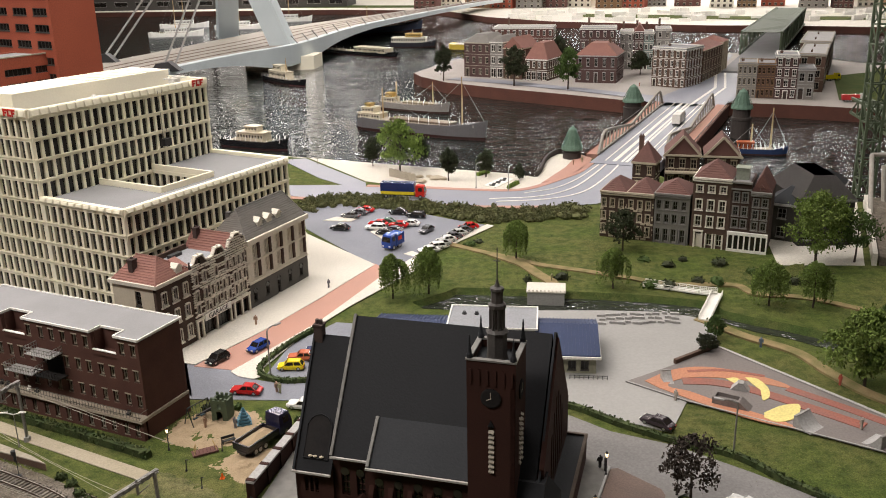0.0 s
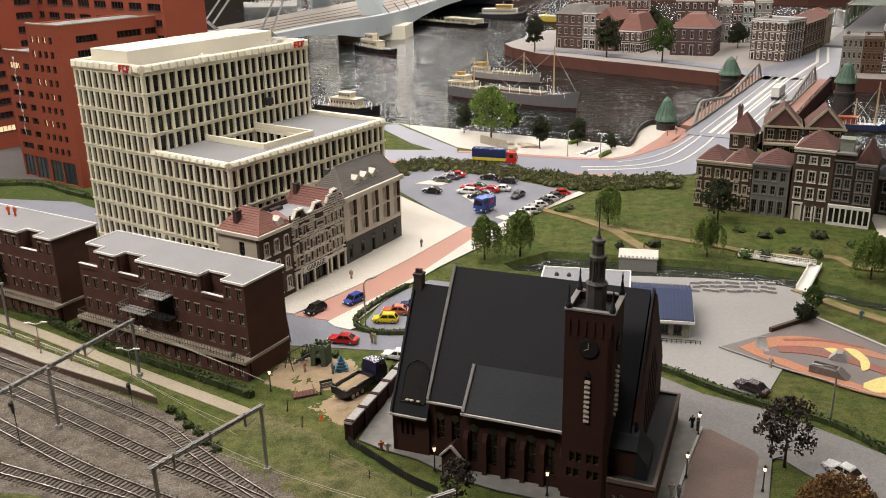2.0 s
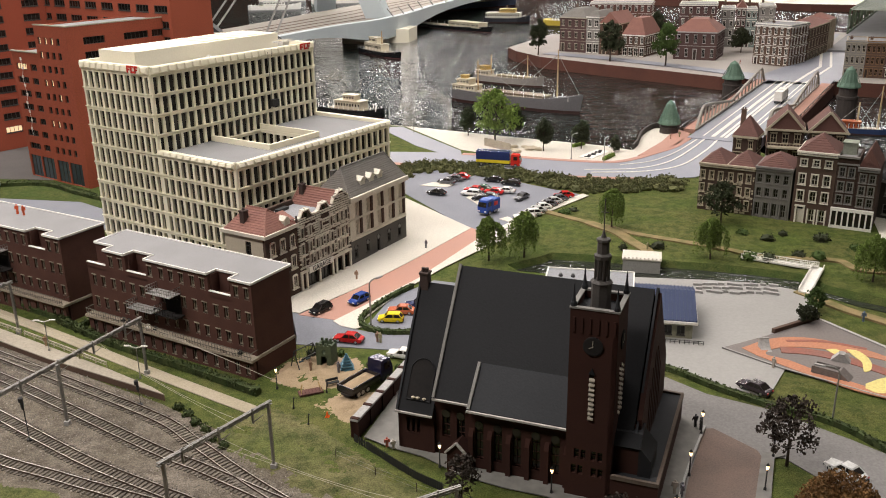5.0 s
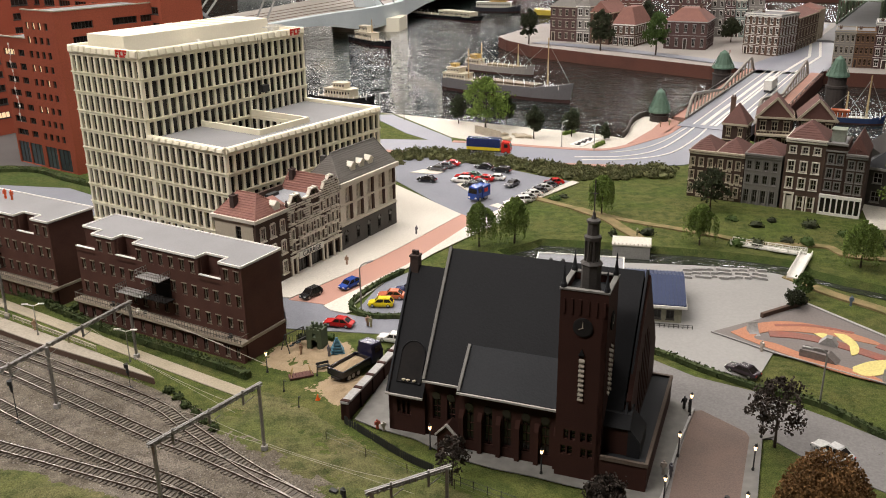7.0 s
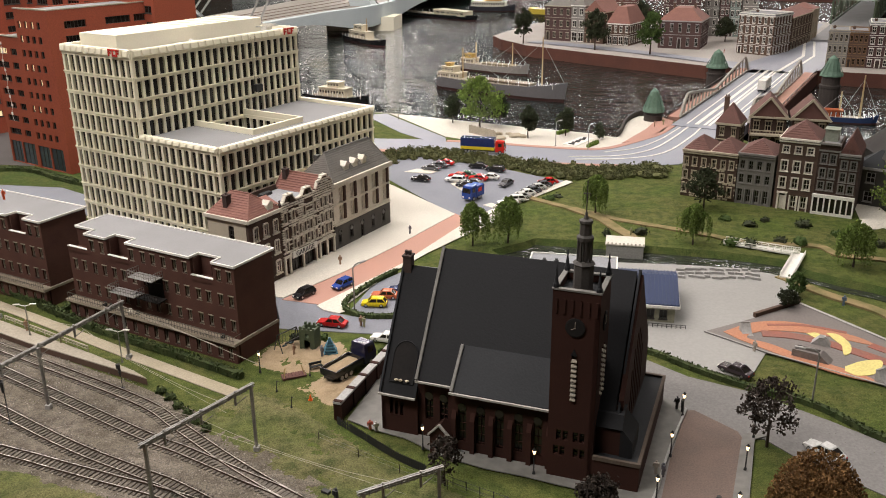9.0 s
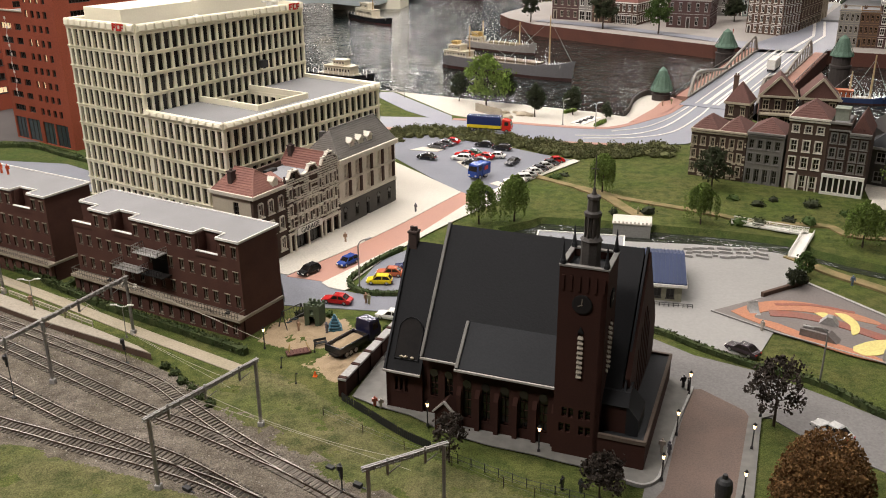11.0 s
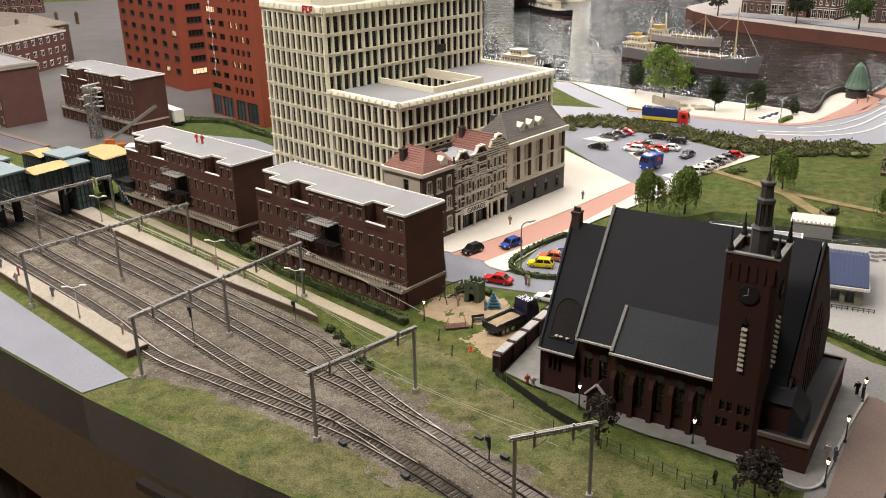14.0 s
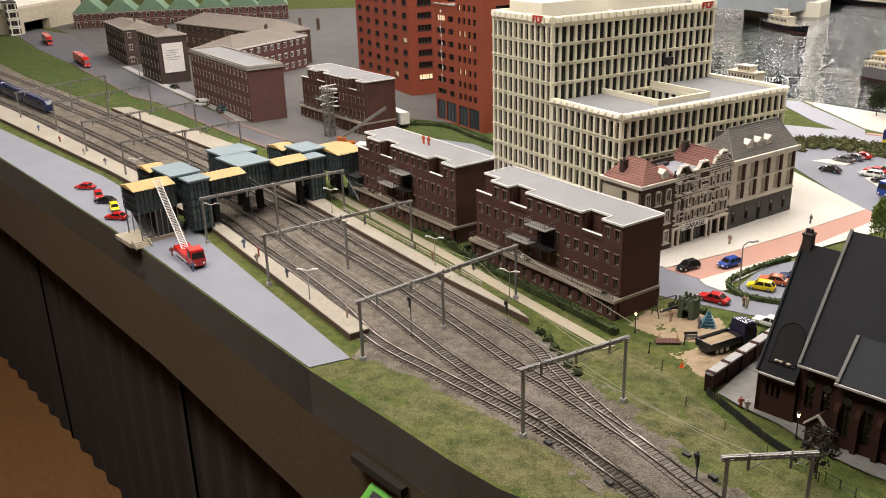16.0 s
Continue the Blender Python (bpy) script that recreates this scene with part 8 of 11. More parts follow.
def box_hall(ob, name, x0, y0, x1, y1, z0, z1, roofm, rz=.004, mull=.009):
    """A glazed hall: panes, mullions, floor and roof."""
    g = MB()
    g.box(x0 + .001, y0 + .001, z0, x1 - .001, y1 - .001, z1)
    h = part(name, g, M["teal"], ob, "dark teal glazed hall")
    mu = MB()
    for a, b, s in ((x0, x1, 0), (y0, y1, 1)):
        n = max(2, round((b - a) / mull))
        for k in range(n + 1):
            t = a + (b - a) * k / n
            for c in ((y0, y1) if s == 0 else (x0, x1)):
                if s == 0:
                    mu.box(t - .0006, c - .0007, z0, t + .0006, c + .0007, z1)
                else:
                    mu.box(c - .0007, t - .0006, z0, c + .0007, t + .0006, z1)
    n = max(1, round((z1 - z0) / .016))
    for k in range(n + 1):
        z = z0 + (z1 - z0) * k / n
        mu.box(x0 - .0008, y0 - .0008, z - .0006, x1 + .0008, y1 + .0008, z + .0006)
    part("mullion", mu, M["dark_metal"], h)
    r = MB()
    if roofm == "ochre":
        r.add([(x0 - .003, y0 - .003, z1), (x1 + .003, y0 - .003, z1), (x1 + .003, y1 + .003, z1), (x0 - .003, y1 + .003, z1), (x0 - .003, (y0 + y1) / 2, z1 + .008), (x1 + .003, (y0 + y1) / 2, z1 + .008)], [(0, 1, 5, 4), (2, 3, 4, 5), (1, 2, 5), (3, 0, 4), (3, 2, 1, 0)])
    else:
        r.box(x0 - .003, y0 - .003, z1, x1 + .003, y1 + .003, z1 + rz)
    part("hall_roof", r, M[roofm], h)
    return h


# local x runs across the tracks, from the service road to the flats
FB = thing("footbridge", -1.399, 1.2355, 0, 74, "teal glazed station footbridge with yellow roofs over the tracks", "footbridge")
box_hall(FB, "stair_hall", -.016, -.030, .066, .040, .064, .112, "ochre")
box_hall(FB, "rear_stair_hall", .066, .088, .104, .16, .06, .112, "ochre")
box_hall(FB, "lift_tower", .088, -.055, .130, -.014, .011, .113, "grey_blue")
box_hall(FB, "landing_hall", .072, -.008, .134, .086, .062, .118, "grey_blue")
box_hall(FB, "span", .136, -.050, .215, .010, .074, .108, "ochre")
box_hall(FB, "middle_hall", .236, .088, .318, .168, .062, .112, "grey_blue")
box_hall(FB, "middle_hall", .220, -.020, .292, .086, .058, .112, "grey_blue")
box_hall(FB, "span", .294, -.050, .368, .010, .074, .108, "ochre")
box_hall(FB, "landing_hall", .384, -.008, .440, .066, .062, .112, "grey_blue")
box_hall(FB, "lift_tower", .372, -.054, .410, -.012, .011, .106, "grey_blue")
box_hall(FB, "rear_stair_hall", .375, .068, .412, .14, .06, .106, "ochre")
box_hall(FB, "stair_hall", .442, -.066, .508, .054, .060, .106, "ochre")
box_hall(FB, "stair_foot", .46, -.11, .505, -.07, .012, .055, "slate_worn")
for x, y in ((.150, -.03), (.150, -.01), (.240, .01), (.275, .01), (.255, .06), (.255, .13), (.355, -.03), (.43, .03), (.48, .0), (.49, .04), (.09, .05), (.12, .05)):
    mb = MB()
    mb.box(x - .006, y - .007, .004, x + .006, y + .007, .075)
    part("pier", mb, M["slate_worn"], FB)
# open stairs under the near hall
for x0, y0, s in ((-.010, -.020, 1), (.455, -.11, 1)):
    mb = MB()
    for k in range(11):
        mb.box(x0 + .004, y0 + k * .0052, .008 + k * .0048, x0 + .034, y0 + .0052 + k * .0052, .0125 + k * .0048)
    part("stairs", mb, M["pave_grey"], FB)
mb = MB()
mb.box(-.040, -.030, 0, .075, .050, .009)
part("stair_plinth", mb, M["stone"], FB)
for k in range(4):
    mb = MB()
    mb.box(-.034, -.046 + k * .004, 0, -.006, -.042 + k * .004, .0022 * (k + 1))
    part("step", mb, M["stone"], FB)
for x in (-.036, -.005):
    mb = MB()
    mb.yz([(-.05, 0), (-.028, 0), (-.028, .016), (-.05, .006)], x, x + .002)
    part("stair_cheek", mb, M["stone"], FB)
for i in range(8):
    x = -.014 + i * .0113
    for y in (-.0305, .0405):
        mb = MB()
        mb.tube((x, y, .009), (x, y, .066), .0009 if i % 3 else .0016)
        part("steel_post", mb, M["steel"], FB)
mb = MB()
mb.box(.02, -.024, .009, .062, .034, .062)
part("stair_wall", mb, M["frame_dark2"], FB, "dark stair enclosure")
for x0, x1 in ((.137, .215), (.294, .368)):
    n = 8
    for k in range(n):
        mb = MB()
        a, b = x0 + (x1 - x0) * k / n, x0 + (x1 - x0) * (k + 1) / n
        mb.beam((a, -.0518, .075), (b, -.0518, .107) if k % 2 else (a, -.0518, .107), .0014, .0014)
        part("truss_bar", mb, M["dark_metal"], FB)
    mb = MB()
    mb.box(x0, -.054, .066, x1, .012, .074)
    part("span_girder", mb, M["slate_worn"], FB)

# ---------------- road bridge to the island ----------------
M["bridge_grey"] = material("weathered_bridge_steel", (0.33, 0.31, 0.27), 0.6, (0.24, 0.21, 0.17), 60, 400, 0.2)
M["green_cap"] = material("verdigris_green_roof", (0.13, 0.21, 0.155), 0.7, (0.1, 0.165, 0.125), 50, 300, 0.2)
M["drum"] = material("dark_stone_drum", (0.06, 0.05, 0.045), 0.8, (0.045, 0.038, 0.035), 50, 400, 0.3)
BR = thing("road_bridge", 0.427, 3.2366, 0, 69.1, "grey steel road bridge with arched side trusses", "bridge")
RW = -.2165
mb = MB()
mb.box(-.12, RW, -.03, 1.16, .0, .004)
part("deck", mb, M["asphalt_blue"], BR)
for y0, y1, nm in ((.006, .046, "left"), (RW - .056, RW - .006, "right")):
    mb = MB()
    mb.box(.0, y0, -.028, 1.16, y1, .006)
    part("footway", mb, M["redpave"], BR, "red footway")
    mb = MB()
    e = y1 if nm == "left" else y0
    mb.box(.0, e - .003, -.05, 1.16, e + .003, .007)
    part("side_wall", mb, M["brick_quay"], BR)
    rl = MB()
    for k in range(40):
        rl.box(.01 + k * .0287, e - .0008, .007, .0118 + k * .0287, e + .0008, .022)
    rl.box(.0, e - .001, .0208, 1.16, e + .001, .0228)
    part("railing", rl, M["dark_metal"], BR)
for x in (.22, .52, .90):
    mb = MB()
    mb.box(x, RW - .05, -.12, x + .06, .045, -.03)
    part("bridge_pier", mb, M["drum"], BR)
for y, hw in ((-.042, .0025), (-.072, .0065), (-.098, .0045), (-.112, .0045), (-.150, .0025), (-.168, .0025)):
    mb = MB()
    mb.box(-.08, y - hw, .0044, 1.15, y + hw, .0052)
    part("lane_line", mb, M["white"], BR)


def truss_top(u):
    """Height of the top chord: high rounded ends, low in the middle."""
    if u < .49:
        return .066 * math.sin(min(1, u / .085) * math.pi / 2) - .050 * max(0, (u - .085) / .405) ** 1.1
    v = 1.10 - u
    return .070 * math.sin(min(1, v / .10) * math.pi / 2) - .054 * max(0, (v - .10) / .51) ** 1.1


for y in (.003, RW - .003):
    for a, b in ((.0, .49), (.49, 1.10)):
        mb = MB()
        n = 20
        for k in range(n):
            x0, x1 = a + (b - a) * k / n, a + (b - a) * (k + 1) / n
            mb.beam((x0, y, .006 + truss_top(x0)), (x1, y, .006 + truss_top(x1)), .0075, .0085)
            mb.beam((x0, y, .008), (x1, y, .008), .008, .006)
        part("truss_chord", mb, M["bridge_grey"], BR)
        nb = 10
        for k in range(1, nb):
            x0 = a + (b - a) * k / nb
            if truss_top(x0) > .012:
                mb = MB()
                x1 = x0 + (.012 if a == 0 else -.012)
                mb.beam((x0, y, .008), (x1, y, .004 + truss_top(x1)), .0055, .0045)
                part("truss_bar", mb, M["bridge_grey"], BR)


def bridge_tower(x, y, z0, drum_h, r, label):
    ob = thing("bridge_tower", x, y, z0, 0, label, "tower", "green-capped bridge towers")
    mb = MB()
    mb.lathe([(r * 1.1, -.06), (r * 1.1, drum_h * .6), (r * 1.18, drum_h * .62), (r * 1.18, drum_h * .7), (r, drum_h * .72), (r, drum_h)], 18)
    part("drum", mb, M["drum"], ob)
    mb = MB()
    mb.lathe([(r * 1.28, drum_h), (r * 1.25, drum_h + .006), (r * .95, drum_h + .018), (r * .62, drum_h + .052), (r * .5, drum_h + .066), (r * .25, drum_h + .073), (.001, drum_h + .079)], 14)
    c = part("cap", mb, M["green_cap"], ob, "verdigris green conical cap")
    mb = MB()
    for k in range(14):
        a = TAU * k / 14
        mb.beam((r * 1.27 * math.cos(a), r * 1.27 * math.sin(a), drum_h + .006), (r * .6 * math.cos(a), r * .6 * math.sin(a), drum_h + .055), .002, .002)
    part("rib", mb, M["green_cap"], c)


bridge_tower(.3326, 3.2068, 0, .031, .028, "round stone bridge tower with pointed green roof on the quay")
bridge_tower(.686, 4.272, -.06, .077, .0375, "round stone bridge tower with pointed green roof in the water")
bridge_tower(1.051, 3.835, -.06, .117, .034, "round stone bridge tower with pointed green roof by the footway")
ob = thing("quay_parapet", 0, 0, 0, 0, "dark curved parapet wall round the bridge quay", "wall")
mb = MB()
pw = smooth_line([(.204, 2.945), (.222, 3.02), (.243, 3.16), (.29, 3.275), (.36, 3.275)], 5)
for i in range(len(pw) - 1):
    mb.beam((*pw[i], .009), (*pw[i + 1], .009), .006, .018)
part("parapet", mb, M["drum"], ob)
sheet("island_road", [[(.80, 4.23), (1.06, 4.20), (1.30, 4.62), (1.42, 5.15), (1.36, 5.5), (1.60, 6.2), (1.45, 6.3), (1.2, 5.5), (1.05, 4.85), (.85, 4.5), (.5, 4.80), (.10, 5.12), (-.16, 5.25), (-.20, 5.18), (.1, 4.99), (.45, 4.72), (.72, 4.47)]], .004, M["asphalt_blue"], "grey island road along the quay", "road")
sheet("island_road_line", [strip([(.93, 4.25), (1.15, 4.75), (1.28, 5.3)], -.014, .0), strip([(.98, 4.25), (1.2, 4.75), (1.33, 5.3)], -.012, .0)], .0052, M["white"], "white lane lines on the island road", "road")
sheet("river_road_line", [strip(smooth_line([(.08, 2.655), (.22, 2.68), (.33, 2.76), (.42, 2.95), (.48, 3.12)], 5), -.006, .0), strip(smooth_line([(.06, 2.685), (.2, 2.71), (.30, 2.80), (.385, 2.98), (.445, 3.14)], 5), -.006, .0), strip(smooth_line([(.16, 2.745), (.25, 2.80), (.33, 2.92), (.41, 3.1)], 5), -.004, .0)], .0035, M["white"], "worn white lane lines on the river road", "road")
sheet("island_lawn", [[(1.78, 4.35), (2.35, 4.15), (2.9, 4.9), (2.2, 5.45)]], .003, M["grass"], "green lawn at the island's end")

# ---------------- tall cable-stayed bridge ----------------
M["pale_blue"] = material("pale_blue_grey_paint", (0.52, 0.58, 0.6), 0.45, (0.47, 0.53, 0.55), 8, 200, 0.05)
M["deck_wood"] = material("planked_bridge_deck", (0.33, 0.3, 0.26), 0.7, (0.24, 0.21, 0.18), 18, 200, 0.15)
CB = thing("cable_stayed_bridge", -1.6, 6.2, 0, 0, "pale blue cable-stayed bridge with long planked deck", "bridge")
near_e = smooth_line([(-1.60, 4.2), (-1.68, 4.87), (-1.495, 5.596), (-1.258, 6.248), (-1.037, 7.903), (-.207, 10.826), (.1, 11.6)], 6)
far_e = smooth_line([(-2.45, 4.5), (-2.24, 5.33), (-2.086, 6.066), (-1.942, 6.851), (-1.60, 8.2), (-.473, 10.908), (-.2, 11.7)], 6)
mb, gd = MB(), MB()
off = Vector((-1.6, 6.2))
for i in range(len(near_e) - 1):
    q = [Vector(near_e[i]) - off, Vector(near_e[i + 1]) - off, Vector(far_e[i + 1]) - off, Vector(far_e[i]) - off]
    mb.add([(*p, .1) for p in q] + [(*p, .075) for p in q], [(0, 1, 2, 3), (7, 6, 5, 4), (0, 4, 5, 1), (2, 6, 7, 3)])
    dz0 = .095 * math.exp(-((i - 17) / 5) ** 2) + .012
    dz1 = .095 * math.exp(-((i + 1 - 17) / 5) ** 2) + .012
    a, b = q[0], q[1]
    gd.add([(a.x + .02, a.y - .01, .115), (b.x + .02, b.y - .01, .115), (b.x + .02, b.y - .01, .09 - dz1), (a.x + .02, a.y - .01, .09 - dz0), (a.x - .03, a.y, .115), (b.x - .03, b.y, .115), (b.x - .03, b.y, .09 - dz1), (a.x - .03, a.y, .09 - dz0)], [(0, 3, 2, 1), (4, 5, 6, 7), (0, 1, 5, 4), (3, 7, 6, 2)])
part("deck", mb, M["deck_wood"], CB)
part("edge_girder", gd, M["pale_blue"], CB)
ln = MB()
for k in (.25, .4, .55, .7):
    for i in range(len(near_e) - 1):
        a = Vector(near_e[i]) * (1 - k) + Vector(far_e[i]) * k - off
        b = Vector(near_e[i + 1]) * (1 - k) + Vector(far_e[i + 1]) * k - off
        ln.beam((a.x, a.y, .1015), (b.x, b.y, .1015), .012, .002)
part("rail_strip", ln, M["brick_brown"], CB)
for a, b, w in (((.26, .12, -.02), (-.12, .12, .95), .17), ((-.42, .95, .08), (-.25, .6, .95), .15)):
    mb = MB()
    mb.beam(a, b, w, w * .8)
    part("pylon_leg", mb, M["pale_blue"], CB)
mb = MB()
mb.prism([(-.01, -.05), (.44, .02), (.45, .26), (-.02, .30)], -.07, .03)
part("bridge_pier", mb, M["cream_roof"], CB)
for a, b in (((-.62, -.82, .1), (-.15, .5, 1.2)), ((-.08, -1.28, .1), (.05, .1, 1.2))):
    for s in (-.03, .03):
        mb = MB()
        mb.tube((a[0] + s, a[1], a[2]), (b[0] + s, b[1], b[2]), .006, 6)
        part("stay_cable", mb, M["steel"], CB)
    mb = MB()
    mb.xz([(a[0] - .08, .1), (a[0] + .08, .1), (a[0] + .02, .15), (a[0] - .05, .14)], a[1] - .03, a[1] + .03)
    part("cable_anchor", mb, M["dark_metal"], CB)
for k in range(16):
    i = 18 + k
    if i < len(near_e):
        mb = MB()
        p = Vector(near_e[i]) - off
        mb.tube((p.x, p.y, .1), (p.x - .03, p.y - .1, .17), .004, 5)
        part("rail_post", mb, M["steel"], CB)

# ---------------- green lift bridge and right-hand railway steelwork ----------------
M["green_steel"] = material("dull_green_steel", (0.08, 0.105, 0.06), 0.6, (0.06, 0.075, 0.05), 30, 300, 0.15)
LB = thing("lift_bridge", 1.745, 6.12, 0, 69, "dull green steel truss bridge over the far water", "bridge")
mb = MB()
mb.box(-.9, -.11, .0, 2.6, .11, .014)
part("deck", mb, M["roof_grey"], LB)
for y in (-.12, .12):
    mb = MB()
    n = 14
    for k in range(n):
        x0, x1 = k * .18, (k + 1) * .18
        mb.beam((x0, y, .014), (x1, y, .014), .012, .014), mb.beam((x0, y, .15), (x1, y, .15), .012, .014)
        mb.beam((x0, y, .014), (x0, y, .15), .010, .010)
        mb.beam((x0, y, .014 if k % 2 else .15), (x1, y, .15 if k % 2 else .014), .007, .007)
    part("side_truss", mb, M["green_steel"], LB)
mb = MB()
for k in range(28):
    mb.box(k * .09, -.12, .150, k * .09 + .07, .12, .153)
part("top_lattice", mb, M["green_steel"], LB)


def lattice(ob, name, a, b, w, mat, n):
    """A square lattice girder from a to b."""
    a, b = Vector(a), Vector(b)
    d = b - a
    up = Vector((0, 0, 1)) if abs(d.normalized().z) < .9 else Vector((0, 1, 0))
    x = d.normalized()
    y = up.cross(x).normalized() * w / 2
    z = x.cross(y).normalized() * w / 2
    mb = MB()
    cs = [y + z, y - z, -y - z, -y + z]
    for c in cs:
        mb.beam(a + c, b + c, w * .16, w * .16)
    for k in range(n):
        p, q = a + d * k / n, a + d * (k + 1) / n
        for j in range(4):
            c, e = cs[j], cs[(j + 1) % 4]
            mb.beam(p + c, q + e, w * .09, w * .09), mb.beam(p + c, p + e, w * .09, w * .09)
    return part(name, mb, mat, ob)


RB = thing("rail_viaduct", 1.13, 2.55, 0, 0, "dull green lattice railway viaduct at the quay", "viaduct")
lattice(RB, "lattice_tower", (-.03, .16, 0), (-.03, .18, .62), .04, M["green_steel"], 12)
lattice(RB, "lattice_tower", (.04, .05, 0), (.04, .07, .62), .045, M["green_steel"], 12)
lattice(RB, "lattice_girder", (.10, -.35, .13), (.22, .9, .13), .05, M["green_steel"], 16)
for a_, b_ in (((-.11, -.10, .0), (-.045, .10, .13)), ((-.045, .10, .13), (.22, .12, .13)), ((-.03, .02, .0), (-.01, .10, .10))):
    mb = MB()
    mb.tube(a_, b_, .006, 8)
    part("brace", mb, M["bridge_grey"], RB)
mb = MB()
mb.prism([(-.215, -.42), (-.05, .07), (.47, .04), (.40, -.60)], .0, .02)
part("track_bed", mb, M["ballast"], RB)
mb = MB()
mb.beam((-.225, -.42, .014), (-.058, .07, .014), .010, .028)
part("edge_wall", mb, M["pave"], RB, "pale concrete edge wall")

# ---------------- far shore ----------------
rnd = random.Random(21)
cols = ["brick_red", "stone_white", "brick_ochre", "redtower", "brick_grey", "blue_roof", "white"]
for i in range(26):
    x = -1.0 + i * .32
    y = 11.9 - .26 * max(0, x) + rnd.uniform(-.2, .2)
    w = rnd.uniform(.2, .32)
    house("far_house", ("distant brick house on the far shore", "distant pale house on the far shore")[i % 2], x, y, rnd.uniform(-25, -5), w, .25, rnd.choice((2, 3, 4)), .055, 4, cols[i % 5], "lintel", rnd.choice(("hip", "flat", "gable_y")), "tile_red", .05, (.03, .03), (0,), chimney=0, door=False, group="far shore houses", band=False, joined=True, seed=100 + i)
mb = MB()
for i in range(160):
    x = rnd.uniform(.2, 7.5)
    y = 9.35 - .27 * x + rnd.uniform(.15, 1.7)
    a = rnd.uniform(-20, 20)
    mb.box(-.05, -.02, .0, .05, .02, rnd.choice((.03, .045)), pose(x, y, .0, 0, 0, a))
tagged(link("far_vehicles", mb, M["white"]), "rows of tiny parked vans on the far shore", "vehicles", "", "stuff")
sheet("far_lawn", [[(0.9, 9.9), (2.4, 9.2), (6, 8.2), (8, 7.9), (8, 8.3), (2.6, 9.6), (1.0, 10.4)]], .004, M["grass"], "strip of grass on the far shore")
sheet("far_lawn", [[(-3.0, 12.6), (-.6, 12.0), (-.6, 12.5), (-3.0, 13.2)]], .004, M["grass2"], "dark strip of grass on the far shore")
house("far_hall", "long dark hall on the far shore", -5.6, 12.6, 0, 3.6, .8, 2, .16, 12, "frame_dark", "pave_grey", "flat", "roof_grey", 0, (.18, .06), (0,), chimney=0, door=False, category="building", joined=True, seed=140)

# ---------------- vehicles ----------------
PAINT = {}


def paint(c):
    if c not in PAINT:
        PAINT[c] = material("car_paint", c, 0.25, tuple(v * .92 for v in c), 30, 300, 0.0, spec=0.5)
    return PAINT[c]


M["tyre"] = material("black_tyre", (0.018, 0.018, 0.018), 0.85, bump=0.1)
M["rim"] = material("silver_rim", (0.5, 0.5, 0.5), 0.35, metal=0.8, bump=0)
M["headlight"] = material("clear_headlight", (0.8, 0.8, 0.75), 0.2, bump=0)
M["taillight"] = material("red_taillight", (0.45, 0.02, 0.015), 0.3, bump=0)
TEMPL = {}


def loft(mb, sections, m=None):
    """Rings of equal length, joined in order, ends closed."""
    n = len(sections[0])
    vs = [p for s in sections for p in s]
    fs = []
    for k in range(len(sections) - 1):
        for i in range(n):
            a, b = k * n + i, k * n + (i + 1) % n
            fs.append((a, b, b + n, a + n))
    fs += [tuple(range(n - 1, -1, -1)), tuple(range((len(sections) - 1) * n, len(sections) * n))]
    return mb.add(vs, fs, m)


def wheel(ob, x, y, r, w=.0022):
    mb = MB()
    mb.lathe([(r * .6, -w / 2), (r * .95, -w / 2), (r, -w / 4), (r, w / 4), (r * .95, w / 2), (r * .6, w / 2)], 12, 0, 0, pose(x, y, r, 90, 0, 0))
    t = part("wheel", mb, M["tyre"], ob)
    mb = MB()
    mb.lathe([(r * .6, -w / 2 - .0001), (r * .6, w / 2 + .0001)], 10, 0, 0, pose(x, y, r, 90, 0, 0))
    part("rim", mb, M["rim"], t)


CARS = {"sedan": dict(L=.051, W=.0202, h=.0092, roof=.0158, c=(.30, .42, .72, .88)), "hatch": dict(L=.045, W=.0195, h=.0095, roof=.0165, c=(.24, .40, .85, .97)), "wagon": dict(L=.053, W=.0204, h=.0095, roof=.0165, c=(.28, .40, .88, .98)), "van": dict(L=.052, W=.0215, h=.0125, roof=.0245, c=(.06, .20, .96, .99))}


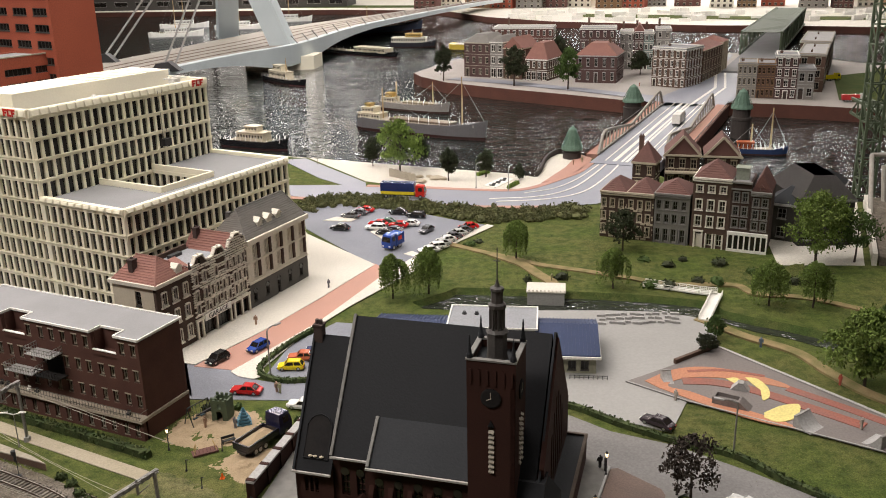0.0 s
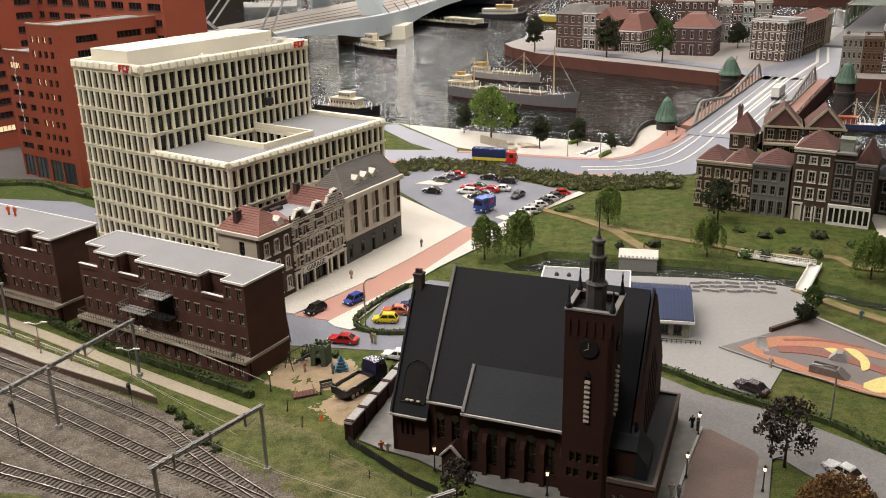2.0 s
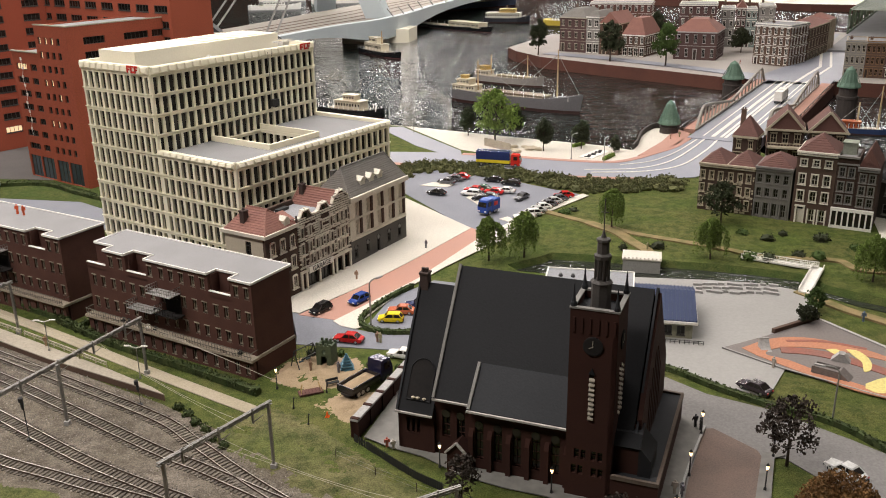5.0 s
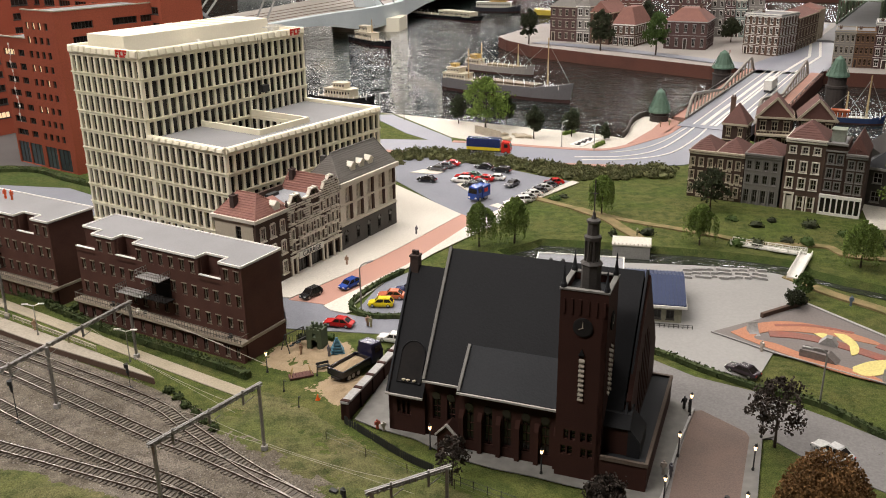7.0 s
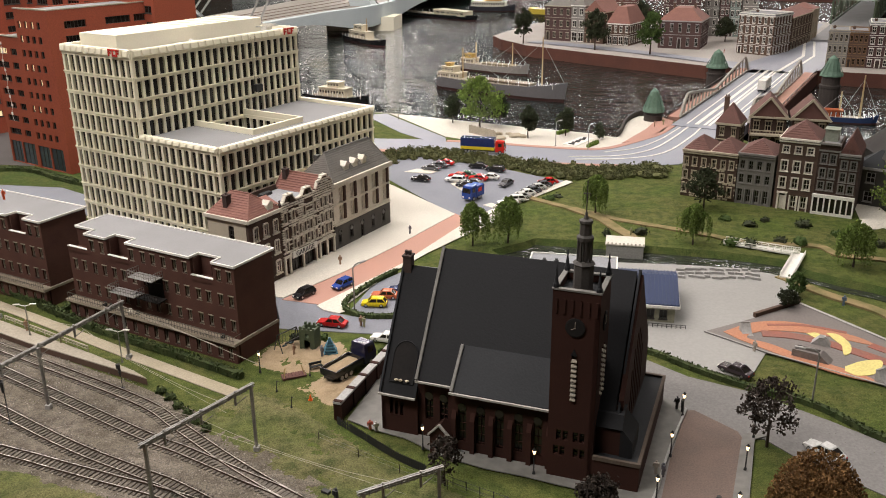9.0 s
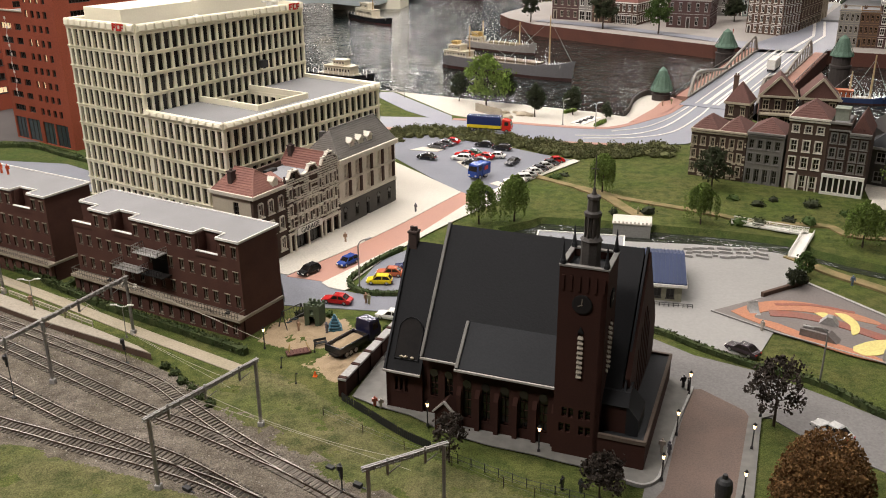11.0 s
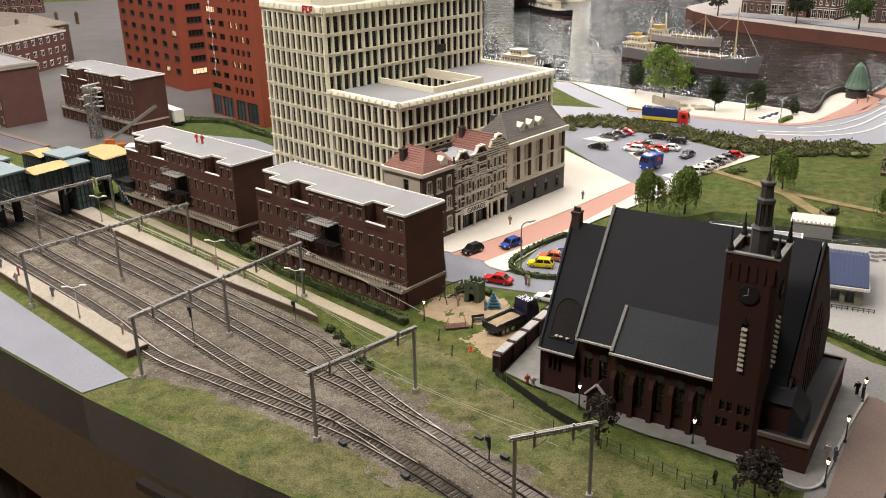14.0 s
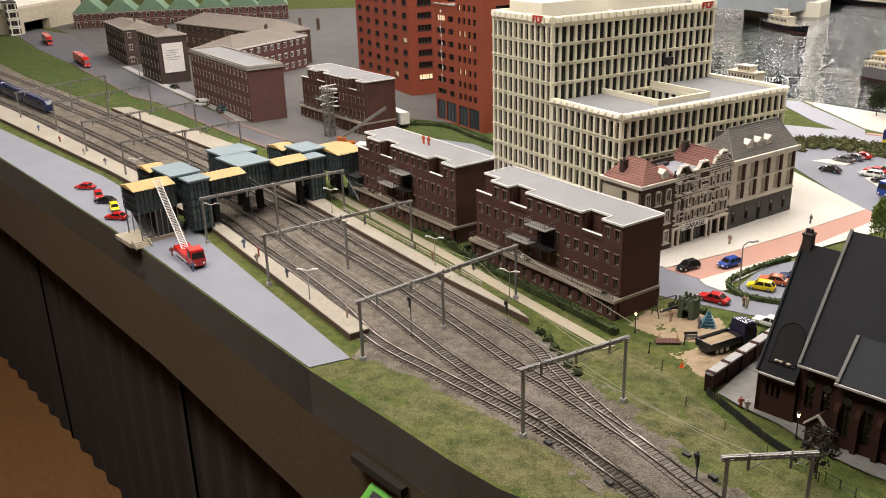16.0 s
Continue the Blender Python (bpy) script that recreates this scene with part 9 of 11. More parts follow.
def car(kind, color, x, y, turn, label, group="", z=.003):
    key = (kind, color)
    if key in TEMPL:
        ob = copy_thing(TEMPL[key], pose(x, y, z, 0, 0, turn))
        return tagged(ob, label, "car", group)
    k = CARS[kind]
    L, W, h, rf = k["L"], k["W"], k["h"], k["roof"]
    ob = thing("car" if kind != "van" else "delivery_van", x, y, z, turn, label, "car" if kind != "van" else "van", group)
    # lower body, front at -x
    secs = []
    for t, wv, z0, z1 in ((0, .78, .0035, .0066), (.03, .92, .0026, .0076), (.12, 1, .0022, h * .88), (k["c"][0], 1, .0022, h * .97), (.6, 1, .0022, h), (.9, 1, .0022, h * .98), (.97, .94, .0026, h * .9), (1, .82, .0036, h * .78)):
        xx, ww = -L / 2 + L * t, W / 2 * wv
        secs.append([(xx, -ww * .93, z0), (xx, -ww, (z0 + z1) / 2), (xx, -ww * .9, z1), (xx, ww * .9, z1), (xx, ww, (z0 + z1) / 2), (xx, ww * .93, z0)])
    mb = MB()
    loft(mb, secs)
    body = part("body", mb, paint(color), ob)
    c = [-L / 2 + L * q for q in k["c"]]
    mb = MB()
    loft(mb, [[(c[0], -W * .43, h * .93), (c[3], -W * .43, h * .93), (c[3], W * .43, h * .93), (c[0], W * .43, h * .93)], [(c[1], -W * .36, rf - .0012), (c[2], -W * .36, rf - .0012), (c[2], W * .36, rf - .0012), (c[1], W * .36, rf - .0012)]])
    part("window_band", mb, M["window"], ob)
    mb = MB()
    loft(mb, [[(c[1] - .0008, -W * .37, rf - .0014), (c[2] + .0008, -W * .37, rf - .0014), (c[2] + .0008, W * .37, rf - .0014), (c[1] - .0008, W * .37, rf - .0014)], [(c[1] + .001, -W * .33, rf), (c[2] - .001, -W * .33, rf), (c[2] - .001, W * .33, rf), (c[1] + .001, W * .33, rf)]])
    for a, b in ((c[1], c[0]), (c[2], c[3]), ((c[1] + c[2]) / 2, (c[1] + c[2]) / 2)):
        for s in (-1, 1):
            mb.beam((a, s * W * .37, rf - .001), (b, s * W * .44, h * .94), .0012, .0012)
    if kind == "van":
        mb.box(c[1] + L * .2, -W * .405, h * .9, c[2] + .001, W * .405, rf - .001)
    part("car_roof", mb, paint(color), ob)
    for sx in (-.31, .30):
        for sy in (-1, 1):
            wheel(ob, L * sx, sy * (W / 2 - .0012), .0036)
    for s in (-1, 1):
        mb = MB()
        mb.box(-L / 2 - .0002, s * W * .3 - .002, .0055, -L / 2 + .0016, s * W * .3 + .002, .0072)
        part("headlight", mb, M["headlight"], ob)
        mb = MB()
        mb.box(L / 2 - .0014, s * W * .34 - .0016, .0056, L / 2 + .0003, s * W * .34 + .0016, .0076)
        part("taillight", mb, M["taillight"], ob)
    mb = MB()
    mb.box(-L / 2 - .0006, -W * .42, .0034, -L / 2 + .001, W * .42, .005), mb.box(L / 2 - .001, -W * .42, .0034, L / 2 + .0006, W * .42, .005)
    part("bumper", mb, M["dark_metal"], ob)
    TEMPL[key] = ob
    return ob


RD, BK, WH, BL, YE, OR, SI, GY, GR = (.5, .015, .015), (.012, .012, .014), (.75, .74, .7), (.02, .06, .3), (.75, .6, .02), (.5, .13, .06), (.5, .5, .48), (.1, .1, .11), (.02, .09, .05)
car("hatch", BK, -.396, 1.624, 62, "small black hatchback on the red road", z=.0025)
car("hatch", BL, -.338, 1.674, 62, "blue hatchback on the red brick road", z=.0025)
car("sedan", RD, -.314, 1.512, -6, "red coupe driving on the grey street", z=.0015)
car("sedan", WH, -.212, 1.466, -10, "white sedan beside the playground hedge", z=.0015)
car("hatch", YE, -.262, 1.600, 4, "yellow hatchback in the church car park", z=.0015)
car("sedan", OR, -.250, 1.637, 2, "orange-brown sedan in the church car park", z=.0015)
car("sedan", (.03, .04, .1), -.224, 1.668, 8, "dark blue sedan in the church car park", z=.0015)
car("sedan", (.04, .03, .035), .322, 1.425, -40, "dark parked sedan on the plaza", z=.0025)
car("sedan", SI, .398, 1.222, -48, "silver sedan on the street by the church", z=.002)
car("van", RD, -.19, 1.548, 85, "dark red van half hidden behind the church", z=.0015)
# the big car park
LOT = "cars in the riverside car park"
rows_a = [(-.306, 2.498, GY, "sedan"), (-.289, 2.528, GY, "sedan"), (-.275, 2.553, RD, "sedan"), (-.182, 2.531, BK, "sedan"), (-.132, 2.501, BK, "wagon"), (-.315, 2.389, BK, "sedan"), (-.225, 2.391, WH, "wagon"), (-.222, 2.425, RD, "sedan"), (-.203, 2.44, GR, "sedan"), (-.168, 2.412, RD, "sedan"), (-.140, 2.425, WH, "sedan"), (-.192, 2.345, BK, "sedan"), (-.178, 2.370, GY, "sedan"), (-.093, 2.372, GY, "sedan"), (-.075, 2.212, WH, "sedan"), (-.062, 2.236, WH, "wagon"), (-.050, 2.262, SI, "sedan"), (-.038, 2.290, WH, "sedan"), (-.026, 2.316, GY, "sedan"), (-.014, 2.342, SI, "sedan"), (-.002, 2.368, GY, "sedan"), (.012, 2.398, RD, "sedan")]
NAMES = {GY: "dark grey", RD: "red", BK: "black", WH: "white", GR: "dark green", SI: "silver"}
for i, (x, y, c, k) in enumerate(rows_a):
    car(k, c, x, y, (-12 if i < 13 else 20 if i > 13 else 62) + (i * 37 % 7 - 3), NAMES[c] + (" sedan" if k == "sedan" else " estate car") + " parked in the riverside car park", LOT, .003)
# cars by the station stairs
for i, (x, y, c, nm) in enumerate(((-1.83, 1.402, RD, "red"), (-1.735, 1.372, RD, "red"), (-1.685, 1.354, BK, "black"), (-1.62, 1.33, YE, "yellow"), (-1.56, 1.29, RD, "red"))):
    car("hatch" if i % 2 else "sedan", c, x, y, 150 if i % 2 else 20, nm + " car parked beside the station stairs", "cars at the station", .002)
car("sedan", BK, -2.74, 2.445, -10, "black sedan before the billboard block", z=.002)
car("hatch", (.05, .16, .2), -2.24, 2.23, 150, "teal car by the brick flats", z=.002)
car("sedan", BK, -2.22, 2.20, 150, "black car by the brick flats", z=.002)
car("sedan", BK, -1.36, 2.13, 60, "black car on the city street", z=.002)


def lorry(name, x, y, turn, L, cabc, boxes, label, cat="lorry", z=.002, H=.044, cab=True):
    """A lorry, front at -x: cab, chassis, wheels and load boxes (x0, x1, z0, z1, material)."""
    ob = thing(name, x, y, z, turn, label, cat)
    W = .0285
    if cab:
        mb = MB()
        loft(mb, [[(-L / 2, -W * .46, .006), (-L / 2 + .026, -W * .48, .006), (-L / 2 + .026, W * .48, .006), (-L / 2, W * .46, .006)], [(-L / 2 - .0006, -W * .47, .02), (-L / 2 + .026, -W * .48, .02), (-L / 2 + .026, W * .48, .02), (-L / 2 - .0006, W * .47, .02)], [(-L / 2 + .004, -W * .42, .036), (-L / 2 + .025, -W * .45, .038), (-L / 2 + .025, W * .45, .038), (-L / 2 + .004, W * .42, .036)]])
        cb = part("cab", mb, paint(cabc), ob)
        mb = MB()
        loft(mb, [[(-L / 2 - .0009, -W * .42, .021), (-L / 2 + .001, -W * .42, .021), (-L / 2 + .001, W * .42, .021), (-L / 2 - .0009, W * .42, .021)], [(-L / 2 + .0024, -W * .38, .032), (-L / 2 + .0045, -W * .38, .032), (-L / 2 + .0045, W * .38, .032), (-L / 2 + .0024, W * .38, .032)]])
        for s in (-1, 1):
            mb.box(-L / 2 + .007, s * W * .475 - .0008, .022, -L / 2 + .018, s * W * .475 + .0008, .032)
        part("windscreen", mb, M["window"], cb)
        for s in (-1, 1):
            mb = MB()
            mb.box(-L / 2 - .0012, s * W * .33 - .0022, .009, -L / 2 + .0004, s * W * .33 + .0022, .012)
            part("headlight", mb, M["headlight"], cb)
    mb = MB()
    mb.box(-L / 2 + .004, -W * .3, .006, L / 2, W * .3, .0095)
    part("chassis", mb, M["dark_metal"], ob)
    for x0, x1, z0, z1, mt, nm in boxes:
        mb = MB()
        mb.box(-L / 2 + x0, -W / 2, z0, -L / 2 + x1, W / 2, z1)
        for q in (x0, x1):
            mb.box(-L / 2 + q - .0004, -W / 2 - .0005, z0, -L / 2 + q + .0004, W / 2 + .0005, z1 + .0004)
        part(nm, mb, mt, ob)
    for sx in (.012, L * .62, L * .74, L - .015):
        for sy in (-1, 1):
            wheel(ob, -L / 2 + sx, sy * (W / 2 - .002), .0058, .0035)
    return ob


lorry("lorry", -.185, 2.700, 172, .128, (.6, .03, .02), [(.03, .128, .020, .044, paint((.02, .035, .13)), "tarpaulin"), (.03, .128, .011, .0198, paint((.75, .6, .04)), "load_side")], "red lorry with blue and yellow trailer on the river road", z=.003)
lorry("lorry", .80, 3.80, 250, .15, WH, [(.03, .088, .011, .046, M["white"], "load_box"), (.094, .15, .011, .046, M["white"], "load_box")], "white lorry with two box bodies on the bridge", z=.0055)
lorry("lorry", -1.598, 2.344, -28, .19, WH, [(.03, .19, .012, .047, M["white"], "trailer")], "white articulated lorry parked behind the flats", z=.002)
lorry("fire_engine", -1.215, 1.198, -22 + 180, .10, (.55, .02, .015), [(.028, .10, .010, .020, paint((.55, .02, .015)), "engine_body"), (.03, .10, .006, .0098, M["white"], "side_band")], "red fire engine with raised ladder on the service road", "fire engine", z=.002)
v = lorry("delivery_van", -.163, 2.245, 62, .054, BL, [(.022, .054, .008, .034, paint(BL), "van_body")], "bright blue box van in the riverside car park", "van", z=.003)
lg = MB()
lg.box(.002, -.0153, .020, .016, -.0145, .029)
part("red_logo", lg, M["sign_red"], v)
LD = thing("turntable_ladder", -1.235, 1.205, .022, 0, "white turntable ladder resting on the station roof", "ladder")
mb = MB()
a, b = Vector((0, 0, 0)), Vector((-.133, .058, .104))
for s in (-.006, .006):
    mb.beam(a + Vector((s * .3, s, 0)), b + Vector((s * .3, s, 0)), .0012, .003)
for k in range(46):
    p = a + (b - a) * k / 46
    mb.beam(p + Vector((-.002, -.006, 0)), p + Vector((.002, .006, 0)), .001, .001)
part("ladder_frame", mb, M["white"], LD)
lorry("lorry", -3.66, 2.678, 155, .27, (.55, .03, .025), [(.03, .27, .012, .046, paint((.55, .03, .025)), "trailer")], "red lorry on the city street")
lorry("lorry", -4.56, 3.09, 153, .27, (.55, .03, .025), [(.03, .27, .012, .046, paint((.55, .03, .025)), "trailer")], "red lorry with lit lamps leaving the tunnel")
car("van", WH, -2.37, 2.255, 10, "white camper van by the brick flats", z=.002)
lorry("fire_lorry", 1.66, 4.30, 170, .10, WH, [(.028, .10, .010, .032, paint((.45, .03, .03)), "body_box")], "red and white rescue lorry on the island quay", z=.002)
lorry("excavator", 1.80, 4.98, 200, .09, YE, [(.03, .09, .010, .028, paint(YE), "digger_body")], "yellow site vehicle beside the island lawn", z=.002)

# the dump truck with sand
DT = lorry("dump_truck", -.247, 1.362, 242, .092, (.02, .02, .05), [], "dark blue dump truck loaded with yellow sand", "dump truck", z=.001)
mb = MB()
x0, x1 = -.046 + .030, .046
for a in ((x0, -.0155, x1, -.0135), (x0, .0135, x1, .0155), (x0, -.0135, x0 + .002, .0135), (x1 - .002, -.0135, x1, .0135)):
    mb.box(a[0], a[1], .011, a[2], a[3], .021)
mb.box(x0, -.0135, .0098, x1, .0135, .012)
part("tipper_body", mb, paint((.012, .012, .02)), DT)
mb = MB()
vs, fs = [], []
for i in range(9):
    for j in range(7):
        u, w = i / 8, j / 6
        hz = .0155 + .006 * math.sin(math.pi * u) * math.sin(math.pi * w) + .0012 * noise.noise(Vector((i * .7, j * .9, 3)))
        vs.append((x0 + .002 + (x1 - x0 - .004) * u, -.0135 + .027 * w, hz))
for i in range(8):
    for j in range(6):
        a = i * 7 + j
        fs.append((a, a + 7, a + 8, a + 1))
mb.add(vs, fs)
part("sand_load", mb, M["sand"], DT)

# train at the far end of the platform
TR = thing("train", -2.745, 1.912, .005, -16, "dark blue electric train entering the station", "train")
for k in range(3):
    mb = MB()
    X = -k * .27
    loft(mb, [[(X - .26, -.016, .006), (X - .26, .016, .006), (X - .26, .016, .036), (X - .26, .011, .043), (X - .26, -.011, .043), (X - .26, -.016, .036)], [(X - .012, -.016, .006), (X - .012, .016, .006), (X - .012, .016, .036), (X - .012, .011, .043), (X - .012, -.011, .043), (X - .012, -.016, .036)], [(X, -.014, .008), (X, .014, .008), (X, .013, .024), (X, .008, .03), (X, -.008, .03), (X, -.013, .024)]])
    cr = part("carriage", mb, paint((.02, .025, .07)), TR)
    mb = MB()
    for q in range(14):
        for s in (-1, 1):
            mb.box(X - .25 + q * .0165, s * .0163 - .0004, .024, X - .238 + q * .0165, s * .0163 + .0004, .034)
    tagged(part("carriage_window", mb, M["window"], cr), kind="stuff")

# ---------------- boats ----------------
def boat(name, x0, y0, x1, y1, W, D, hullc, red, houses, masts, label, deckc=(.45, .4, .32), cat="boat"):
    """Hull from stern (x0, y0) to bow (x1, y1); houses (t0, t1, half width, z0, z1, colour); masts (t, height)."""
    L = math.dist((x0, y0), (x1, y1))
    ob = thing(name, x0, y0, -.06, math.degrees(math.atan2(y1 - y0, x1 - x0)), label, cat, "boats in the harbour")
    st = ((0, .55, 1.15), (.06, .86, 1.08), (.2, 1, 1.0), (.5, 1, .96), (.75, .93, 1.05), (.9, .55, 1.3), (.97, .2, 1.5), (1, .04, 1.6))
    mb, bt = MB(), MB()
    loft(mb, [[(L * t, -W / 2 * w, .25 * D), (L * t + (.02 * L if t > .85 else 0), -W / 2 * w, D * s), (L * t + (.02 * L if t > .85 else 0), W / 2 * w, D * s), (L * t, W / 2 * w, .25 * D)] for t, w, s in st])
    loft(bt, [[(L * t, -W / 2 * w * .92, -.01), (L * t, -W / 2 * w, .25 * D), (L * t, W / 2 * w, .25 * D), (L * t, W / 2 * w * .92, -.01)] for t, w, s in st])
    part("hull", mb, paint(hullc), ob)
    part("hull_bottom", bt, paint(red), ob)
    dk = MB()
    dk.box(L * .18, -W * .38, D * .98, L * .8, W * .38, D * 1.05)
    part("deck", dk, paint(deckc), ob)
    for a, b, hw, z0, z1, c in houses:
        mb = MB()
        mb.box(L * a, -W * hw, D + z0, L * b, W * hw, D + z1)
        mb.box(L * a - .003, -W * hw - .003, D + z1, L * b + .003, W * hw + .003, D + z1 + .003)
        h = part("deckhouse", mb, paint(c), ob)
        mb = MB()
        n = max(2, int((b - a) * L / .014))
        for k in range(n):
            for s in (-1, 1):
                xx = L * a + (b - a) * L * (k + .3) / n
                mb.box(xx, s * W * hw - .0008, D + z1 - (z1 - z0) * .6, xx + .007, s * W * hw + .0008, D + z1 - (z1 - z0) * .25)
        part("cabin_window", mb, M["window"], h)
    for t, h in masts:
        mb = MB()
        mb.tube((L * t, 0, D), (L * t, 0, D + h), .004, 6, .0022)
        part("mast", mb, paint((.5, .36, .2)), ob)
        mb = MB()
        mb.tube((L * t, 0, D + h * .9), (L * min(1, t + .3), 0, D * 1.4), .0008, 4), mb.tube((L * t, 0, D + h * .9), (L * max(0, t - .3), 0, D + .02), .0008, 4)
        part("rigging", mb, M["steel"], ob)
    rl = MB()
    for k in range(12):
        t = .05 + .08 * k
        for s in (-1, 1):
            w = .9 if t < .8 else .5
            rl.box(L * t - .001, s * W * .47 * w - .001, D, L * t + .001, s * W * .47 * w + .001, D * 1.0 + .018)
    part("railing", rl, M["white"], ob)
    return ob


CREAM, GREYH, OCH = (.68, .62, .48), (.25, .24, .24), (.55, .38, .13)
boat("cargo_ship", -.525, 4.10, .03, 3.80, .09, .052, (.15, .145, .15), (.05, .024, .022), [(.02, .20, .36, 0, .022, CREAM), (.05, .15, .3, .025, .046, CREAM), (.07, .11, .16, .049, .06, OCH), (.28, .76, .3, -.002, .008, (.22, .17, .12))], [(.20, .13), (.83, .20)], "long grey cargo ship with wooden masts", cat="ship")
boat("coaster", -.50, 4.63, -.155, 4.44, .07, .036, (.3, .28, .26), (.06, .03, .025), [(.05, .24, .36, 0, .022, CREAM), (.1, .2, .26, .025, .042, OCH), (.36, .82, .3, -.002, .006, (.36, .3, .2))], [(.24, .1), (.78, .11)], "pale grey coaster moored behind the cargo ship", cat="ship")
boat("tugboat", -1.37, 5.74, -1.045, 5.39, .09, .03, BK, (.06, .02, .02), [(.2, .62, .32, 0, .04, CREAM), (.3, .5, .25, .043, .075, CREAM)], [(.55, .12)], "black tugboat with cream deckhouse and funnel")
boat("tugboat", -1.04, 3.76, -.745, 3.635, .08, .032, BK, (.05, .02, .02), [(.3, .7, .34, 0, .032, CREAM), (.42, .6, .25, .035, .055, CREAM)], [(.4, .06)], "black tugboat with cream cabin by the quay")
boat("barge", -1.48, 7.50, -.67, 6.83, .13, .03, BK, (.05, .02, .02), [(.6, .92, .36, 0, .035, CREAM)], [(.15, .05)], "long black river barge with cream cabin")
boat("ferry", -.81, 7.64, -.44, 7.60, .12, .04, (.04, .04, .05), (.05, .03, .03), [(.05, .8, .4, 0, .04, (.75, .72, .62)), (.35, .7, .3, .043, .07, OCH)], [(.5, .1)], "white and yellow harbour ferry")
boat("pontoon", -.30, 7.35, -.02, 7.25, .14, .05, (.65, .5, .08), (.1, .08, .03), [], [], "yellow steel harbour pontoon")
boat("sailing_barge", .945, 3.54, 1.135, 3.50, .05, .022, (.03, .05, .12), (.06, .03, .03), [(.1, .4, .32, 0, .022, (.4, .1, .04))], [(.35, .09), (.7, .15)], "blue sailing barge with orange cabin and masts")
boat("dark_barge", -1.5, 8.6, -.7, 9.3, .16, .07, (.03, .04, .07), (.04, .02, .02), [], [(.4, .2)], "dark blue barge under the long bridge")
for i, (x, y) in enumerate(((-3.3, 8.8), (-2.9, 9.6), (-3.6, 9.9), (-2.6, 10.6))):
    boat("yacht", x, y, x + .5, y + .12, .12, .05, WH, (.3, .3, .3), [(.3, .7, .3, 0, .04, (.7, .7, .66))], [(.5, .4)], "white moored yacht beyond the long bridge")

# ---------------- trees, hedges and bushes ----------------
def tree(x, y, h, r, leafm, label, kind="round", group="", seed=0, dens=1.0, z=0.0, leaf=.0032):
    rnd = random.Random(seed * 31 + 7)
    ob = thing("tree", x, y, z, rnd.uniform(0, 360), label, "tree", group)
    tk = MB()
    th = h * (.42 if kind != "cone" else .2)
    p = Vector((0, 0, 0))
    rad = h * .022
    segs = 5
    for i in range(segs):
        q = p + Vector((rnd.uniform(-.01, .01) * h, rnd.uniform(-.01, .01) * h, h * .8 / segs))
        tk.tube(p, q, rad * (1 - i / segs * .8), 7, rad * (1 - (i + 1) / segs * .8))
        p = q
    tips = []
    for i in range(11):
        z0 = rnd.uniform(th * .8, h * .75)
        a = TAU * i / 11 + rnd.uniform(-.3, .3)
        k = math.sin(math.pi * min(1, (z0 - th * .5) / (h - th * .5)) ** .7)
        L = r * rnd.uniform(.55, .95) * max(.35, k)
        e = Vector((math.cos(a) * L, math.sin(a) * L, z0 + L * rnd.uniform(.3, .8)))
        tk.tube((0, 0, z0), e, rad * .4, 5, rad * .15)
        tips.append(e)
    part("trunk", tk, M["bark"], ob)
    cr = MB()
    if kind == "willow":
        for i in range(17):
            a0, r0 = TAU * i / 17 * 2.4, r * (.2 + .75 * rnd.random())
            top = h * (.97 - .22 * (r0 / r) ** 2)
            for q in range(16):
                a, rr = a0 + rnd.gauss(0, .22), r0 * rnd.uniform(.8, 1.15)
                drop = h * rnd.uniform(.4, .8)
                n = rnd.randint(13, 20)
                for k in range(n):
                    t = k / n
                    f = .45 + .6 * min(1, t * 2.5)
                    cr.leaf((math.cos(a) * rr * f + rnd.gauss(0, r * .03), math.sin(a) * rr * f + rnd.gauss(0, r * .03), top - drop * t ** 1.3 + h * .03 * math.sin(min(t * 3, 1) * 3)), leaf * rnd.uniform(.38, .7), rnd)
    else:
        clumps = []
        n = int(34 * dens)
        for i in range(n):
            if kind == "cone":
                t = rnd.random()
                zz = h * (.18 + .8 * t)
                R = r * (1 - t) ** .8 * rnd.uniform(.4, 1)
            else:
                u = rnd.uniform(-1, 1)
                zz = th * .7 + (h - th * .7) * (.5 + .48 * u)
                R = r * math.sqrt(max(0, 1 - ((u + .25) * .85) ** 2)) * rnd.uniform(.25, 1.05)
            a = rnd.uniform(0, TAU)
            clumps.append((R * math.cos(a), R * math.sin(a), zz))
        clumps += [tuple(e) for e in tips]
        for c in clumps:
            s = r * rnd.uniform(.14, .30)
            for k in range(int(46 * dens)):
                d = Vector((rnd.gauss(0, .55), rnd.gauss(0, .55), rnd.gauss(0, .55))) * s
                cr.leaf((c[0] + d.x, c[1] + d.y, c[2] + d.z * .8 - abs(d.x) * .3), leaf * .72 * rnd.uniform(.6, 1.3), rnd)
    part("crown", cr, M[leafm], ob)
    return ob


M["leaf_plum"] = material("plum_brown_leaves", (0.055, 0.042, 0.034), 0.9, (0.035, 0.03, 0.024), 20, 200, 0, island=0.4)
M["leaf_willow"] = material("willow_leaves", (0.12, 0.175, 0.034), 0.85, (0.16, 0.2, 0.052), 20, 200, 0, island=0.35)
for i, (x, y, h) in enumerate(((-.126, 1.925, .098), (-.055, 1.953, .104), (.128, 2.165, .098), (.324, 1.984, .092), (.614, 1.895, .098), (.695, 1.887, .098))):
    tree(x, y, h, h * .35, "leaf_willow", "drooping green willow on the park lawn", "willow", "park willows", i)
tree(.376, 2.232, .098, .040, "leaf_dark", "dark leafy tree before the canal houses", seed=11)
